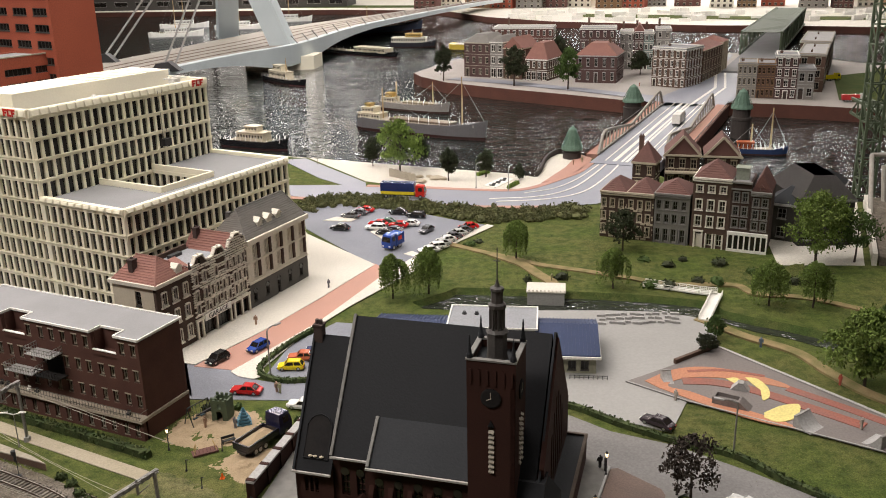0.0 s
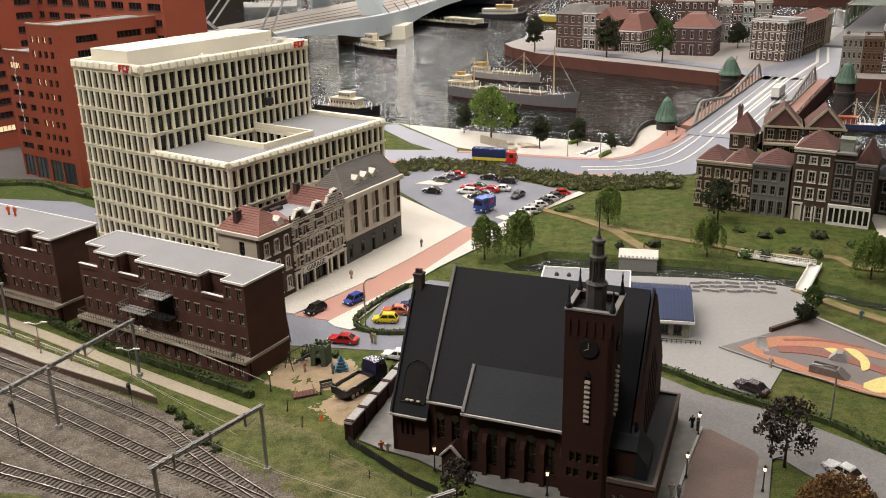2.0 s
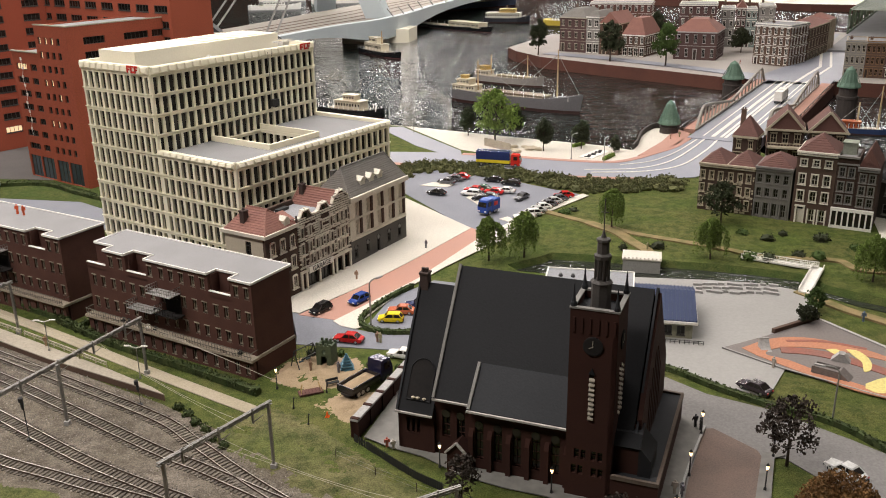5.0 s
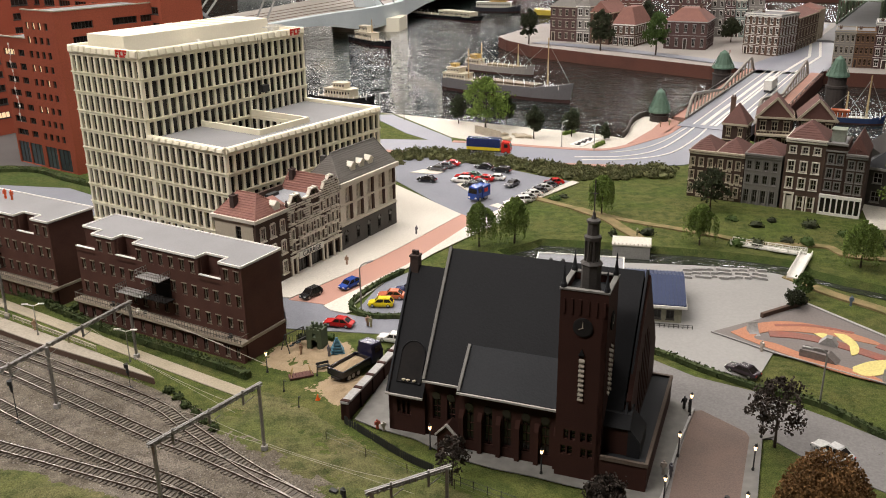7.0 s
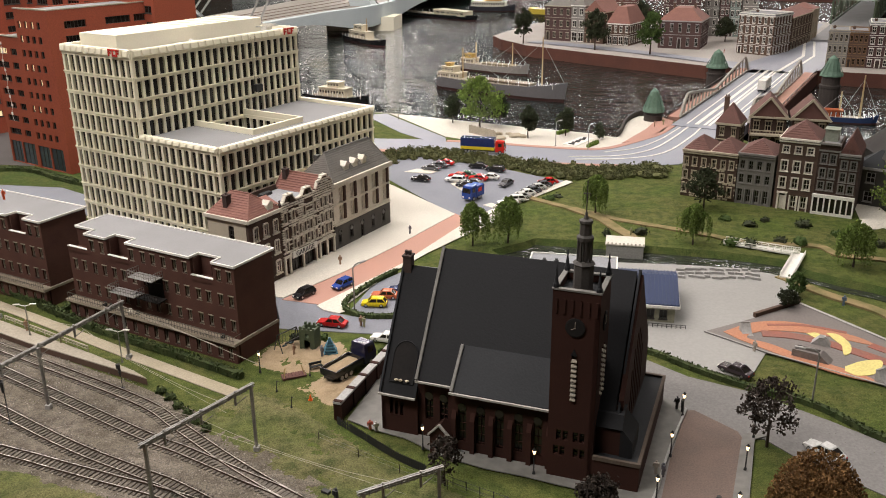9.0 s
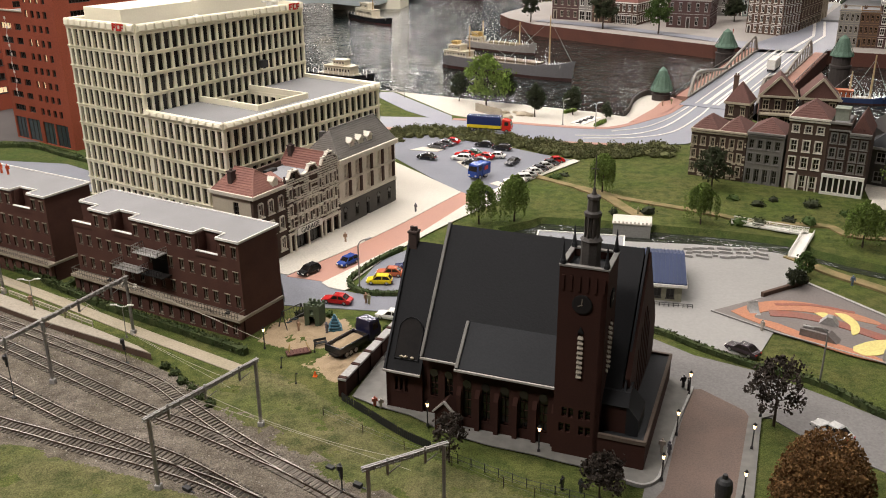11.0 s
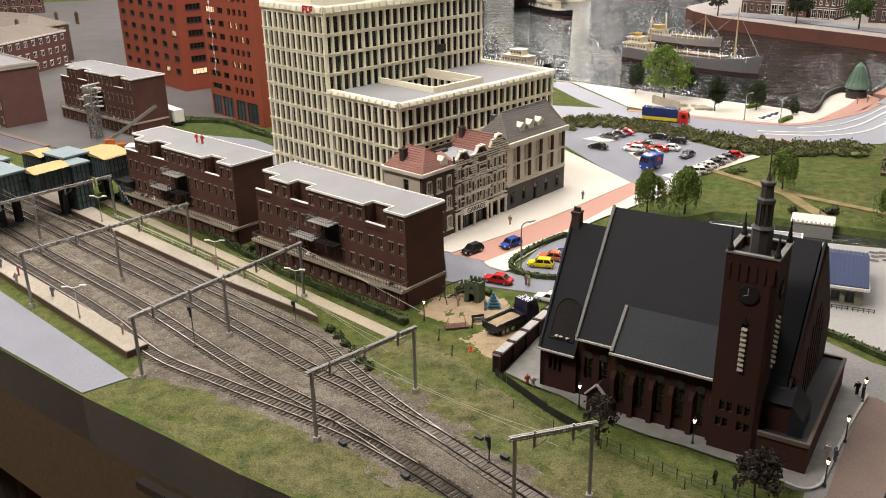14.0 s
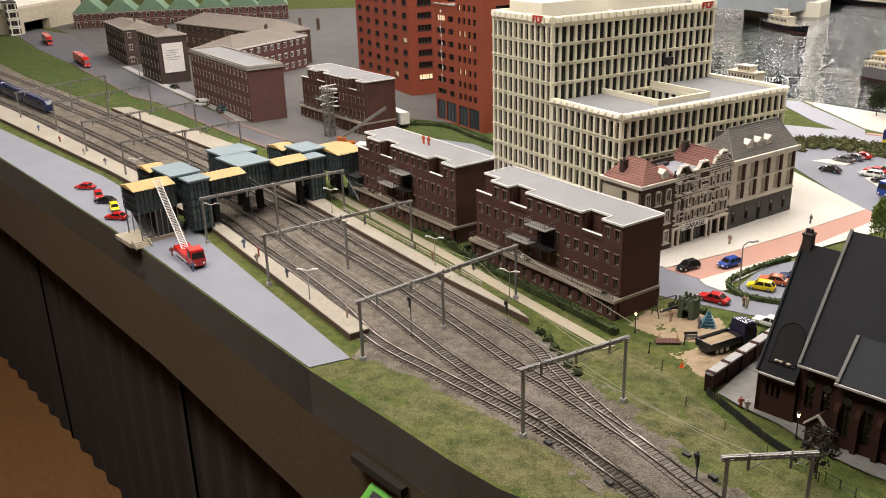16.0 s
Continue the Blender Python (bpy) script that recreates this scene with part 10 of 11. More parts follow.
tree(-.230, 3.017, .165, .075, "leaf_light", "large light green tree on the promenade", seed=12, dens=1.4, leaf=.0045)
for i, (x, y, h, r) in enumerate(((-.329, 3.098, .095, .026), (-.169, 3.095, .10, .030), (-.067, 2.90, .10, .026), (.047, 2.945, .09, .026))):
    tree(x, y, h, r, "leaf_dark", "dark green tree on the promenade", group="promenade trees", seed=20 + i, dens=1.6)
tree(.150, 2.915, .055, .016, "leaf_dark", "slim dark conical tree on the promenade", "cone", seed=25)
for i, (x, y, h, r) in enumerate(((.163, 4.925, .20, .062), (-.221, 5.151, .19, .05), (.43, 4.755, .21, .062), (.87, 5.30, .13, .05), (.42, 5.42, .2, .06))):
    tree(x, y, h, r, "leaf_dark" if i != 2 else "leaf", "tall dark tree on the island quay", group="island trees", seed=30 + i, leaf=.006, dens=1.3)
tree(.778, 2.125, .165, .062, "leaf_willow", "tall feathery light green birch beside the warehouse", seed=40, dens=1.8, leaf=.0034)
tree(.87, 2.15, .12, .05, "leaf", "green tree at the quay corner", seed=41)
tree(.668, 1.560, .125, .058, "leaf_willow", "big dark green tree on the park bank", seed=42, dens=1.5, leaf=.004)
tree(.76, 1.62, .12, .055, "leaf", "dark green tree on the park bank", seed=43, dens=1.3, leaf=.004)
tree(.477, 1.743, .042, .016, "leaf", "small round green tree by the plaza", seed=44, leaf=.0026)
tree(.448, 1.679, .034, .016, "leaf_dark", "small dark shrub by the plaza steps", seed=45, leaf=.0022)
tree(.331, 1.234, .098, .034, "leaf_plum", "dark purple-brown tree on the church corner", seed=46, dens=.85, leaf=.0028)
tree(.112, 1.050, .062, .024, "leaf_plum", "small dark tree on the church lawn", seed=47, leaf=.0026)
tree(-.064, 1.098, .07, .021, "leaf_plum", "thin dark tree beside the church porch", seed=48, dens=.6, leaf=.0024)


def shrub(x, y, r, h, leafm, label, seed, name="bush", group="", n=None):
    rnd = random.Random(seed)
    ob = thing(name, x, y, 0, 0, label, "bush", group)
    mb = MB()
    for k in range(n or max(60, int(5200 * r))):
        a, u = rnd.uniform(0, TAU), rnd.random()
        s = rnd.uniform(.55, 1.0)
        q = (r * s * math.cos(a) * math.sqrt(1 - u * u * .9), r * s * math.sin(a) * math.sqrt(1 - u * u * .9), max(.001, h * u * s))
        mb.leaf(q, (max(.002, r * .1) if n is None else .0017) * rnd.uniform(.6, 1.3), rnd)
    mb.blob(0, 0, h * .35, r * .75, seed, sz=h / r * .6)
    part("foliage", mb, M[leafm], ob)


shrub(.352, 1.078, .056, .09, "leaf_brown", "large round russet bush beside the square", 50, n=15000)
for i, (x, y, r, h) in enumerate(((.019, 2.262, .018, .016), (.039, 2.286, .014, .012), (.224, 2.043, .02, .018), (.414, 2.154, .016, .014), (.462, 2.121, .018, .016), (.575, 2.132, .022, .02), (.401, 1.992, .022, .022), (.44, 1.985, .02, .024), (.506, 2.019, .018, .018), (.541, 2.006, .018, .024), (.36, 2.20, .012, .01), (.5, 2.16, .012, .012), (.63, 2.08, .016, .014), (.15, 2.02, .012, .02), (.70, 2.02, .02, .018), (-.185, 1.70, .012, .012), (-.36, 1.455, .012, .014), (-.34, 1.468, .010, .012), (-.315, 1.462, .011, .010), (-.255, 1.43, .010, .009), (-.235, 1.432, .010, .010), (-.21, 1.43, .009, .009))):
    shrub(x, y, r, h, "leaf_dark" if i % 3 else "leaf", "low dark green bush on the grass", 60 + i, group="park bushes")
for i in range(6):
    shrub(-.50 + i * .021, 1.262 - i * .018 + (.004 if i % 2 else 0), .009, .012, "hedge", "small olive bush beside the track", 90 + i, group="trackside bushes")


def hedge(name, pts, w, h, label, mat="hedge", seed=0, closed=True):
    ob = thing(name, pts[0][0], pts[0][1], 0, 0, label, "hedge")
    rnd = random.Random(seed)
    mb = MB()
    line_ = smooth_line(pts, 8)
    o = Vector(pts[0])
    for i in range(len(line_) - 1):
        a, b = Vector(line_[i]) - o, Vector(line_[i + 1]) - o
        mb.beam((a.x, a.y, h * .42), (b.x, b.y, h * .42), w * .8, h * .84)
        n = max(3, int((b - a).length / .0022 * (w + 2 * h) / .012))
        d = (b - a).normalized()
        for k in range(n):
            p = a + (b - a) * rnd.random()
            side_ = rnd.random()
            if side_ < .45:
                q = (p.x - d.y * rnd.uniform(-.5, .5) * w, p.y + d.x * rnd.uniform(-.5, .5) * w, h * rnd.uniform(.86, 1.02))
            else:
                s = rnd.choice((-.5, .5)) * rnd.uniform(.85, 1.05)
                q = (p.x - d.y * s * w, p.y + d.x * s * w, h * rnd.uniform(.1, .95))
            mb.leaf(q, .0019 * rnd.uniform(.7, 1.4), rnd)
    part("hedge_body", mb, M[mat], ob)


hedge("hedge", [(-.255, 1.76), (-.285, 1.70), (-.312, 1.62), (-.312, 1.585), (-.295, 1.563), (-.262, 1.55), (-.20, 1.557)], .010, .010, "clipped green hedge round the church car park", seed=1)
hedge("hedge", [(.12, 1.50), (.20, 1.478), (.265, 1.428), (.332, 1.384), (.414, 1.343), (.48, 1.268), (.60, 1.17)], .010, .010, "clipped green hedge along the church street", seed=2)
hedge("hedge", [(-1.25, 1.700), (-.86, 1.535), (-.84, 1.52), (-.70, 1.445), (-.52, 1.37), (-.40, 1.318)], .013, .013, "clipped green hedge before the flats", seed=3)
hedge("hedge", [(-.85, 1.525), (-.80, 1.50), (-.79, 1.555)], .010, .011, "short green hedge between two flats", seed=4)
hedge("hedge", [(.115, 2.80), (.145, 2.86)], .012, .012, "short light hedge on the promenade", "leaf_light", 5)
hedge("hedge", [(.02, 2.96), (.055, 3.0)], .012, .012, "short light hedge by the quay", "leaf_light", 6)
# the shrub belt between car park and river road
rnd = random.Random(77)
belt = [(-.45, 2.60), (-.36, 2.665), (-.22, 2.63), (-.06, 2.56), (.06, 2.51), (.18, 2.515), (.30, 2.55)]
bl = smooth_line(belt, 10)
mb = MB()
for i in range(620):
    p = bl[rnd.randrange(len(bl))]
    x, y = p[0] + rnd.gauss(0, .014), p[1] + rnd.gauss(0, .024)
    s = rnd.uniform(.008, .017)
    mb.blob(x, y, s * .3, s * .85, i, sz=.8, rough=.25)
    for k in range(34):
        a, u = rnd.uniform(0, TAU), rnd.random()
        q = s * rnd.uniform(.85, 1.15)
        f = math.sqrt(1 - u * u)
        mb.leaf((x + q * f * math.cos(a), y + q * f * math.sin(a), s * .2 + q * u * .95), .0023 * rnd.uniform(.7, 1.3), rnd)
tagged(link("shrub_belt", mb, M["belt"]), "dense belt of olive green shrubs behind the car park", "shrubs", "", "stuff")
hedge("hedge", [(-1.62, 2.31), (-1.42, 2.365), (-1.26, 2.29), (-1.10, 2.215), (-.99, 2.17)], .022, .014, "low green hedge at the foot of the red towers", seed=7)
# grass tufts on the near slopes
mb = MB()
spots = [((-.45, 1.30), (.12, 1.0), 1900), ((-.72, 1.04), (-.1, .91), 1500), ((-.05, 2.35), (.6, 2.0), 900), ((.36, 1.46), (.62, 1.2), 700)]
for (x0, y0), (x1, y1), n in spots:
    for i in range(n):
        x, y = rnd.uniform(x0, x1), rnd.uniform(y0, y1)
        if y0 == 1.30 and not (1.10 - .62 * (x + .313) + .05 < y < 1.235 - .55 * (x + .23)):
            continue
        if y0 == 1.04 and not (y < 1.0 - .30 * (x + .384) - .005 and y > .93 - .33 * (x + .436) - .012):
            continue
        mb.leaf((x, y, .0008), rnd.uniform(.0006, .0012), rnd)
tagged(link("grass_tufts", mb, M["grass_dry"]), "short rough grass tufts on the slopes", "grass", "", "stuff")
mb = MB()
for i in range(150):
    s_, n_ = rnd.uniform(-1.3, .75), rnd.choice((.055, .112, .17, .01, .225)) + rnd.gauss(0, .006)
    p = yard(s_, n_)
    for q in range(rnd.randint(4, 12)):
        mb.leaf((p[0] + rnd.gauss(0, .012), p[1] + rnd.gauss(0, .006), .0022), rnd.uniform(.0005, .0011), rnd)
tagged(link("track_weeds", mb, M["grass"]), "small dry weeds growing in the ballast", "weeds", "", "stuff")

# ---------------- lamps ----------------
M["lamp_glow"] = material("glowing_lantern", (1, .85, .6), 0.5, bump=0, emit=((1, .68, .32), 4))
for i, (x, y, g) in enumerate(((.040, 1.131, 1), (.207, 1.191, 1), (.182, 1.095, 1), (.232, 1.290, 1), (.317, 1.249, 0), (.294, 1.173, 1), (.269, 1.075, 1), (-.102, 1.166, 1), (-.377, 1.335, 1))):
    ob = thing("lantern_lamp", x, y, .003, 0, "black lantern lamp post with a glowing white lantern", "street lamp", "lantern lamps")
    mb = MB()
    mb.lathe([(.002, 0), (.0018, .003), (.0009, .0045), (.0008, .0275), (.0013, .0285)], 8)
    part("post", mb, M["dark_metal"], ob)
    mb = MB()
    mb.lathe([(.0011, .0285), (.0022, .0335), (.002, .034)], 6)
    part("lantern", mb, M["lamp_glow"] if g else M["white"], ob)
    mb = MB()
    mb.lathe([(.0026, .034), (.0013, .036), (.0004, .0375)], 6)
    part("lantern_cap", mb, M["dark_metal"], ob)
for i, (x, y, a, h) in enumerate(((.412, 1.348, 160, .085), (-.292, 1.578, 60, .085), (-.62, 3.2, 20, .08), (.02, 2.81, 60, .075), (.115, 2.77, 70, .075), (-2.3, 2.3, -120, .11), (-2.95, 2.45, -120, .11), (-.52, 3.13, 0, .075))):
    ob = thing("street_lamp", x, y, 0, a, "tall grey street lamp with bent arm", "street lamp", "street lamps")
    mb = MB()
    mb.lathe([(.003, 0), (.003, .003), (.0014, .004), (.0011, h * .9)], 8)
    pp = [(0, 0, h * .9), (.001, 0, h * .95), (.006, 0, h * .99), (.014, 0, h), (.022, 0, h * .985)]
    for k in range(4):
        mb.tube(pp[k], pp[k + 1], .0011)
    part("pole", mb, M["steel"], ob)
    mb = MB()
    mb.box(.018, -.002, h * .97, .032, .002, h * .995)
    part("lamp_head", mb, M["pave_grey"], ob)


# ---------------- figurines ----------------
def figurine(x, y, z, turn, c, label, sit=False):
    mb = MB()
    s = 1.0 if not sit else .72
    mb.box(-.0017, -.0012, 0, -.0002, .0012, .0095 * s), mb.box(.0002, -.0012, 0, .0017, .0012, .0095 * s)
    loft(mb, [[(-.0022, -.0014, .0093 * s), (.0022, -.0014, .0093 * s), (.0022, .0014, .0093 * s), (-.0022, .0014, .0093 * s)], [(-.0028, -.0015, .016 * s), (.0028, -.0015, .016 * s), (.0028, .0015, .016 * s), (-.0028, .0015, .016 * s)]])
    mb.beam((-.0031, 0, .0158 * s), (-.0036, -.001, .0095 * s), .0011, .0011), mb.beam((.0031, 0, .0158 * s), (.0037, -.0015, .0095 * s), .0011, .0011)
    mb.blob(0, 0, .018 * s, .0016, 3, rough=.08)
    ob = tagged(link("figurine", mb, paint(c)), label, "figurine", "tiny painted figures")
    ob.matrix_basis = pose(x, y, z, 0, 0, turn)


FC = [(.35, .22, .15), (.12, .12, .14), (.4, .35, .3), (.35, .08, .06), (.12, .16, .25), (.3, .28, .16)]
FN = ["brown", "dark grey", "beige", "red", "blue", "olive"]
for i, (x, y, z) in enumerate(((-.371, 1.783, .003), (-.268, 1.978, .003), (.362, 1.502, .0024), (.226, 1.309, .0036), (.232, 1.302, .0036), (-.26, 1.513, .0015), (-.266, 1.516, .0015), (.194, 1.146, .0036), (.186, 1.15, .0036), (.07, 1.064, 0), (.091, 1.062, 0), (-.325, 1.43, .002), (-.345, 1.40, .002), (-.30, 1.40, .002), (.61, 1.42, .004), (.63, 1.56, .002), (.545, 1.70, .002), (.20, 2.02, .002), (-.78, 1.14, .0115), (-.98, 1.215, .0115), (-1.08, 1.24, .0115), (-1.10, 1.265, .0115), (-1.16, 1.285, .0115), (-1.62, 1.44, .0115), (-1.72, 1.48, .0115), (-1.95, 1.55, .0115), (-2.1, 1.59, .0115), (-2.3, 1.65, .0115), (-2.5, 1.71, .0115), (-.72, 1.375, .0115), (-.80, 1.41, .0115), (-1.04, 1.51, .0115), (-2.0, 1.92, .0115), (-1.27, 1.20, .0016), (-1.17, 1.165, .0016), (.36, 3.13, .003), (.33, 3.1, .003), (.05, 5.3, .001), (-.05, 5.4, .001), (.80, 4.85, .001))):
    figurine(x, y, z, (i * 67) % 360, (.03, .03, .032) if i in (3, 4, 9, 10) else FC[i % 6], ("black" if i in (3, 4, 9, 10) else FN[i % 6]) + " painted figure standing on the ground")

for x, y, c, n_ in ((-.179, 1.203, (.4, .1, .07), "red"), (-.170, 1.200, (.5, .45, .4), "pale")):
    figurine(x, y, .0036, 30, c, n_ + " painted figure seated on the church pavement", True)
for i, (x, y) in enumerate(((-.985, 1.652), (-.968, 1.646))):
    figurine(x, y, .157, i * 80, (.6, .09, .03), "orange-red painted fireman on the flats' roof")

# ---------------- playground ----------------
sw = thing("swing", -.372, 1.405, .001, 60, "grey metal playground swing", "swing")
mb = MB()
for x in (0, .04):
    mb.tube((x, -.01, 0), (x, 0, .03), .0008), mb.tube((x, .01, 0), (x, 0, .03), .0008)
mb.tube((0, 0, .03), (.04, 0, .03), .0009)
part("frame", mb, M["dark_metal"], sw)
for x in (.013, .027):
    mb = MB()
    mb.tube((x - .003, 0, .03), (x - .003, 0, .008), .0003, 4), mb.tube((x + .003, 0, .03), (x + .003, 0, .008), .0003, 4), mb.box(x - .004, -.002, .007, x + .004, .002, .008)
    part("swing_seat", mb, M["window_b"], sw)
ct = thing("play_castle", -.328, 1.432, .001, -10, "dark green playground castle tower", "castle")
mb = MB()
wall_mesh(mb, .026, .034, [(.008, 0, .018, .016), (.010, .020, .016, .028)], .003, pose(-.013, -.011, 0))
mb.box(-.013, -.008, 0, -.010, .011, .034), mb.box(.010, -.008, 0, .013, .011, .034), mb.box(-.010, .008, 0, .010, .011, .034), mb.box(-.010, -.008, .016, .010, .008, .0175)
for k in range(4):
    for yy in (-.011, .008):
        mb.box(-.013 + k * .0075, yy, .034, -.0095 + k * .0075, yy + .003, .038)
part("castle_wall", mb, M["green_steel"], ct)
mb = MB()
mb.xz([(-.045, 0), (-.041, 0), (-.013, .017), (-.013, .020)], -.004, .004)
part("slide", mb, M["dark_metal"], ct)
py = thing("climbing_pyramid", -.292, 1.418, .001, 20, "blue stepped climbing pyramid", "climbing frame")
mb = MB()
for k in range(6):
    s = .011 * (1 - k / 6.3)
    mb.box(-s, -s, k * .0042, s, s, k * .0042 + .0024), mb.box(-s * .7, -s * .7, k * .0042 + .0024, s * .7, s * .7, (k + 1) * .0042)
part("step", mb, paint((.06, .16, .22)), py)
st = thing("sand_raft", -.325, 1.335, .001, 30, "brown wooden play raft with yellow poles", "play raft")
mb = MB()
for k in range(7):
    mb.box(-.018 + k * .0052, -.008, 0, -.0134 + k * .0052, .008, .0025)
part("plank", mb, M["brick_red"], st)
mb = MB()
for s in (-1, 1):
    mb.tube((s * .016, -.006, 0), (s * .012, 0, .016), .0006), mb.tube((s * .016, .006, 0), (s * .012, 0, .016), .0006)
part("pole", mb, M["ochre"], st)
bn = thing("bench", -.299, 1.362, .001, 35, "dark wooden bench beside the playground sand", "bench")
mb = MB()
mb.box(-.010, -.003, .004, .010, .003, .005), mb.box(-.010, .003, .006, .010, .004, .010), mb.box(-.009, -.002, 0, -.008, .003, .006), mb.box(.008, -.002, 0, .009, .003, .006)
part("seat", mb, M["dark_metal"], bn)
sp = thing("sand_pile", -.255, 1.30, .001, 0, "heap of yellow sand before the truck", "sand pile")
mb = MB()
vs, fs = [], []
for i in range(8):
    for j in range(16):
        rr, a = .024 * i / 7, TAU * j / 16
        vs.append((rr * math.cos(a), rr * math.sin(a) * .8, max(0, .009 * (1 - (i / 7) ** 1.4) + .0015 * noise.noise(Vector((i, j * .6, 1))) * (i < 7))))
for i in range(7):
    for j in range(16):
        fs.append((i * 16 + j, i * 16 + (j + 1) % 16, (i + 1) * 16 + (j + 1) % 16, (i + 1) * 16 + j))
mb.add(vs, [f[::-1] for f in fs])
part("sand_mound", mb, M["sand"], sp)
cn = thing("traffic_cone", -.281, 1.272, 0, 0, "bright orange site marker on the grass", "cone")
mb = MB()
mb.box(-.003, -.003, 0, .003, .003, .001), mb.lathe([(.0026, .001), (.0006, .0085)], 10)
part("cone", mb, paint((.8, .13, .02)), cn)
for x, y in ((-.336, 1.288), (-.301, 1.247), (-.302, 1.34)):
    ob = thing("play_post", x, y, 0, 0, "dark bent playground post", "post", "playground posts")
    mb = MB()
    mb.tube((0, 0, 0), (.001, 0, .018), .0007), mb.tube((.001, 0, .018), (.004, 0, .017), .0006), mb.cyl(0, 0, 0, .003, .0016, n=6)
    part("post_shaft", mb, M["dark_metal"], ob)
PF = [(-.24, 1.172), (-.18, 1.141), (-.122, 1.114), (-.06, 1.091), (.004, 1.059), (.04, 1.045), (.082, 1.033), (.12, 1.034), (.154, 1.0385)]
ob = thing("wire_fence", PF[0][0], PF[0][1], 0, 0, "thin wire fence with wooden stakes on the slope", "fence")
for i, p in enumerate(PF):
    mb = MB()
    mb.cyl(p[0] - PF[0][0], p[1] - PF[0][1], 0, .014, .0006, n=5)
    part("stake", mb, M["bark"], ob)
mb = MB()
for i in range(len(PF) - 1):
    for z in (.006, .012):
        mb.tube((PF[i][0] - PF[0][0], PF[i][1] - PF[0][1], z), (PF[i + 1][0] - PF[0][0], PF[i + 1][1] - PF[0][1], z), .0002, 3)
part("wire", mb, M["steel"], ob)

# ---------------- skate park ----------------
M["sk_grey"] = material("skate_grey_paint", (0.175, 0.155, 0.145), 0.7, (0.21, 0.185, 0.17), 14, 300, 0.1)
M["sk_orange"] = material("orange_painted_concrete", (0.47, 0.205, 0.115), 0.75, (0.36, 0.19, 0.125), 26, 300, 0.1)
M["sk_red"] = material("faded_red_paint", (0.3, 0.105, 0.075), 0.75, (0.2, 0.13, 0.11), 26, 300, 0.1)
M["sk_yellow"] = material("yellow_painted_concrete", (0.7, 0.6, 0.22), 0.7, (0.62, 0.53, 0.2), 20, 300, 0.1)
sheet("skate_park", [[(.294, 1.563), (.385, 1.627), (.471, 1.70), (.66, 1.46), (.80, 1.28), (.74, 1.22), (.62, 1.358), (.378, 1.499)]], .003, M["sk_grey"], "grey painted skate park floor", "skate park")
sheet("skate_pattern", [smooth_line([(.325, 1.565), (.375, 1.605), (.43, 1.618), (.49, 1.60), (.54, 1.565), (.545, 1.545), (.48, 1.572), (.41, 1.58), (.37, 1.565), (.36, 1.545), (.39, 1.53), (.43, 1.495), (.50, 1.445), (.52, 1.42), (.47, 1.44), (.40, 1.492), (.345, 1.54)], 4)], .0038, M["sk_orange"], "orange flame pattern painted on the skate park", "painted pattern")
sheet("skate_pattern", [strip(smooth_line([(.385, 1.568), (.43, 1.565), (.48, 1.545), (.54, 1.50), (.62, 1.43)], 5), -.013, .009), strip(smooth_line([(.40, 1.60), (.46, 1.605), (.52, 1.585)], 5), -.004, .004)], .0041, M["sk_red"], "faded red swirls painted on the skate park", "painted pattern")
sheet("skate_pattern", [strip(smooth_line([(.545, 1.545), (.61, 1.485), (.69, 1.405)], 5), -.010, .008)], .00385, M["sk_red"], "faded red band painted along the skate park", "painted pattern")
sheet("skate_pattern", [smooth_line([(.487, 1.580), (.505, 1.575), (.514, 1.545), (.508, 1.515), (.495, 1.504), (.50, 1.535)], 4), smooth_line([(.486, 1.464), (.515, 1.485), (.543, 1.492), (.542, 1.475), (.525, 1.448), (.497, 1.437), (.482, 1.45)], 4), smooth_line([(.456, 1.575), (.472, 1.578), (.478, 1.565), (.47, 1.55)], 4)], .0044, M["sk_yellow"], "yellow leaf shapes painted on the skate park", "painted pattern")


def ramp(x, y, turn, L, W, h, label, quarter=False):
    ob = thing("skate_ramp", x, y, .003, turn, label, "skate ramp", "skate ramps")
    mb = MB()
    if quarter:
        pr = [(0, 0), (L, 0), (L, h), (L * .86, h)] + [(L * .86 * (1 - k / 7), h * (1 - k / 7) ** 2.2) for k in range(1, 7)]
        mb.xz(pr, -W / 2, W / 2)
    else:
        mb.xz([(-L / 2, 0), (L / 2, 0), (L * .15, h), (-L * .15, h)], -W / 2, W / 2)
    part("ramp_body", mb, M["pave_grey"], ob)
    mb = MB()
    x0, x1 = (-L * .15, L * .15) if not quarter else (L * .86, L)
    mb.box(x0, -W / 2, h, x1, W / 2, h + .001)
    part("ramp_top", mb, M["steel"], ob)


ramp(.363, 1.556, 100, .022, .016, .014, "small grey skate ramp on orange paint", True)
ramp(.470, 1.540, -20, .03, .014, .012, "grey skate hump beside yellow leaf")
ramp(.6117, 1.3964, -50, .028, .04, .020, "curved pale quarter pipe", True)
ramp(.5469, 1.4147, 130, .028, .035, .018, "curved pale quarter pipe with deck", True)
bx = thing("skate_box", .438, 1.493, .003, -28, "low grey skate box with a hollow top", "skate box")
mb = MB()
for a in ((-.02, -.011, .02, -.008), (-.02, .008, .02, .011), (-.02, -.008, -.017, .008), (.017, -.008, .02, .008)):
    mb.box(a[0], a[1], 0, a[2], a[3], .012)
mb.box(-.017, -.008, 0, .017, .008, .006), mb.xz([(.02, 0), (.036, 0), (.02, .012)], -.011, .011)
part("box_wall", mb, M["sk_grey"], bx)
wl_ = thing("plaza_wall", .385, 1.632, .002, 38, "low dark plaza retaining wall", "wall")
mb = MB()
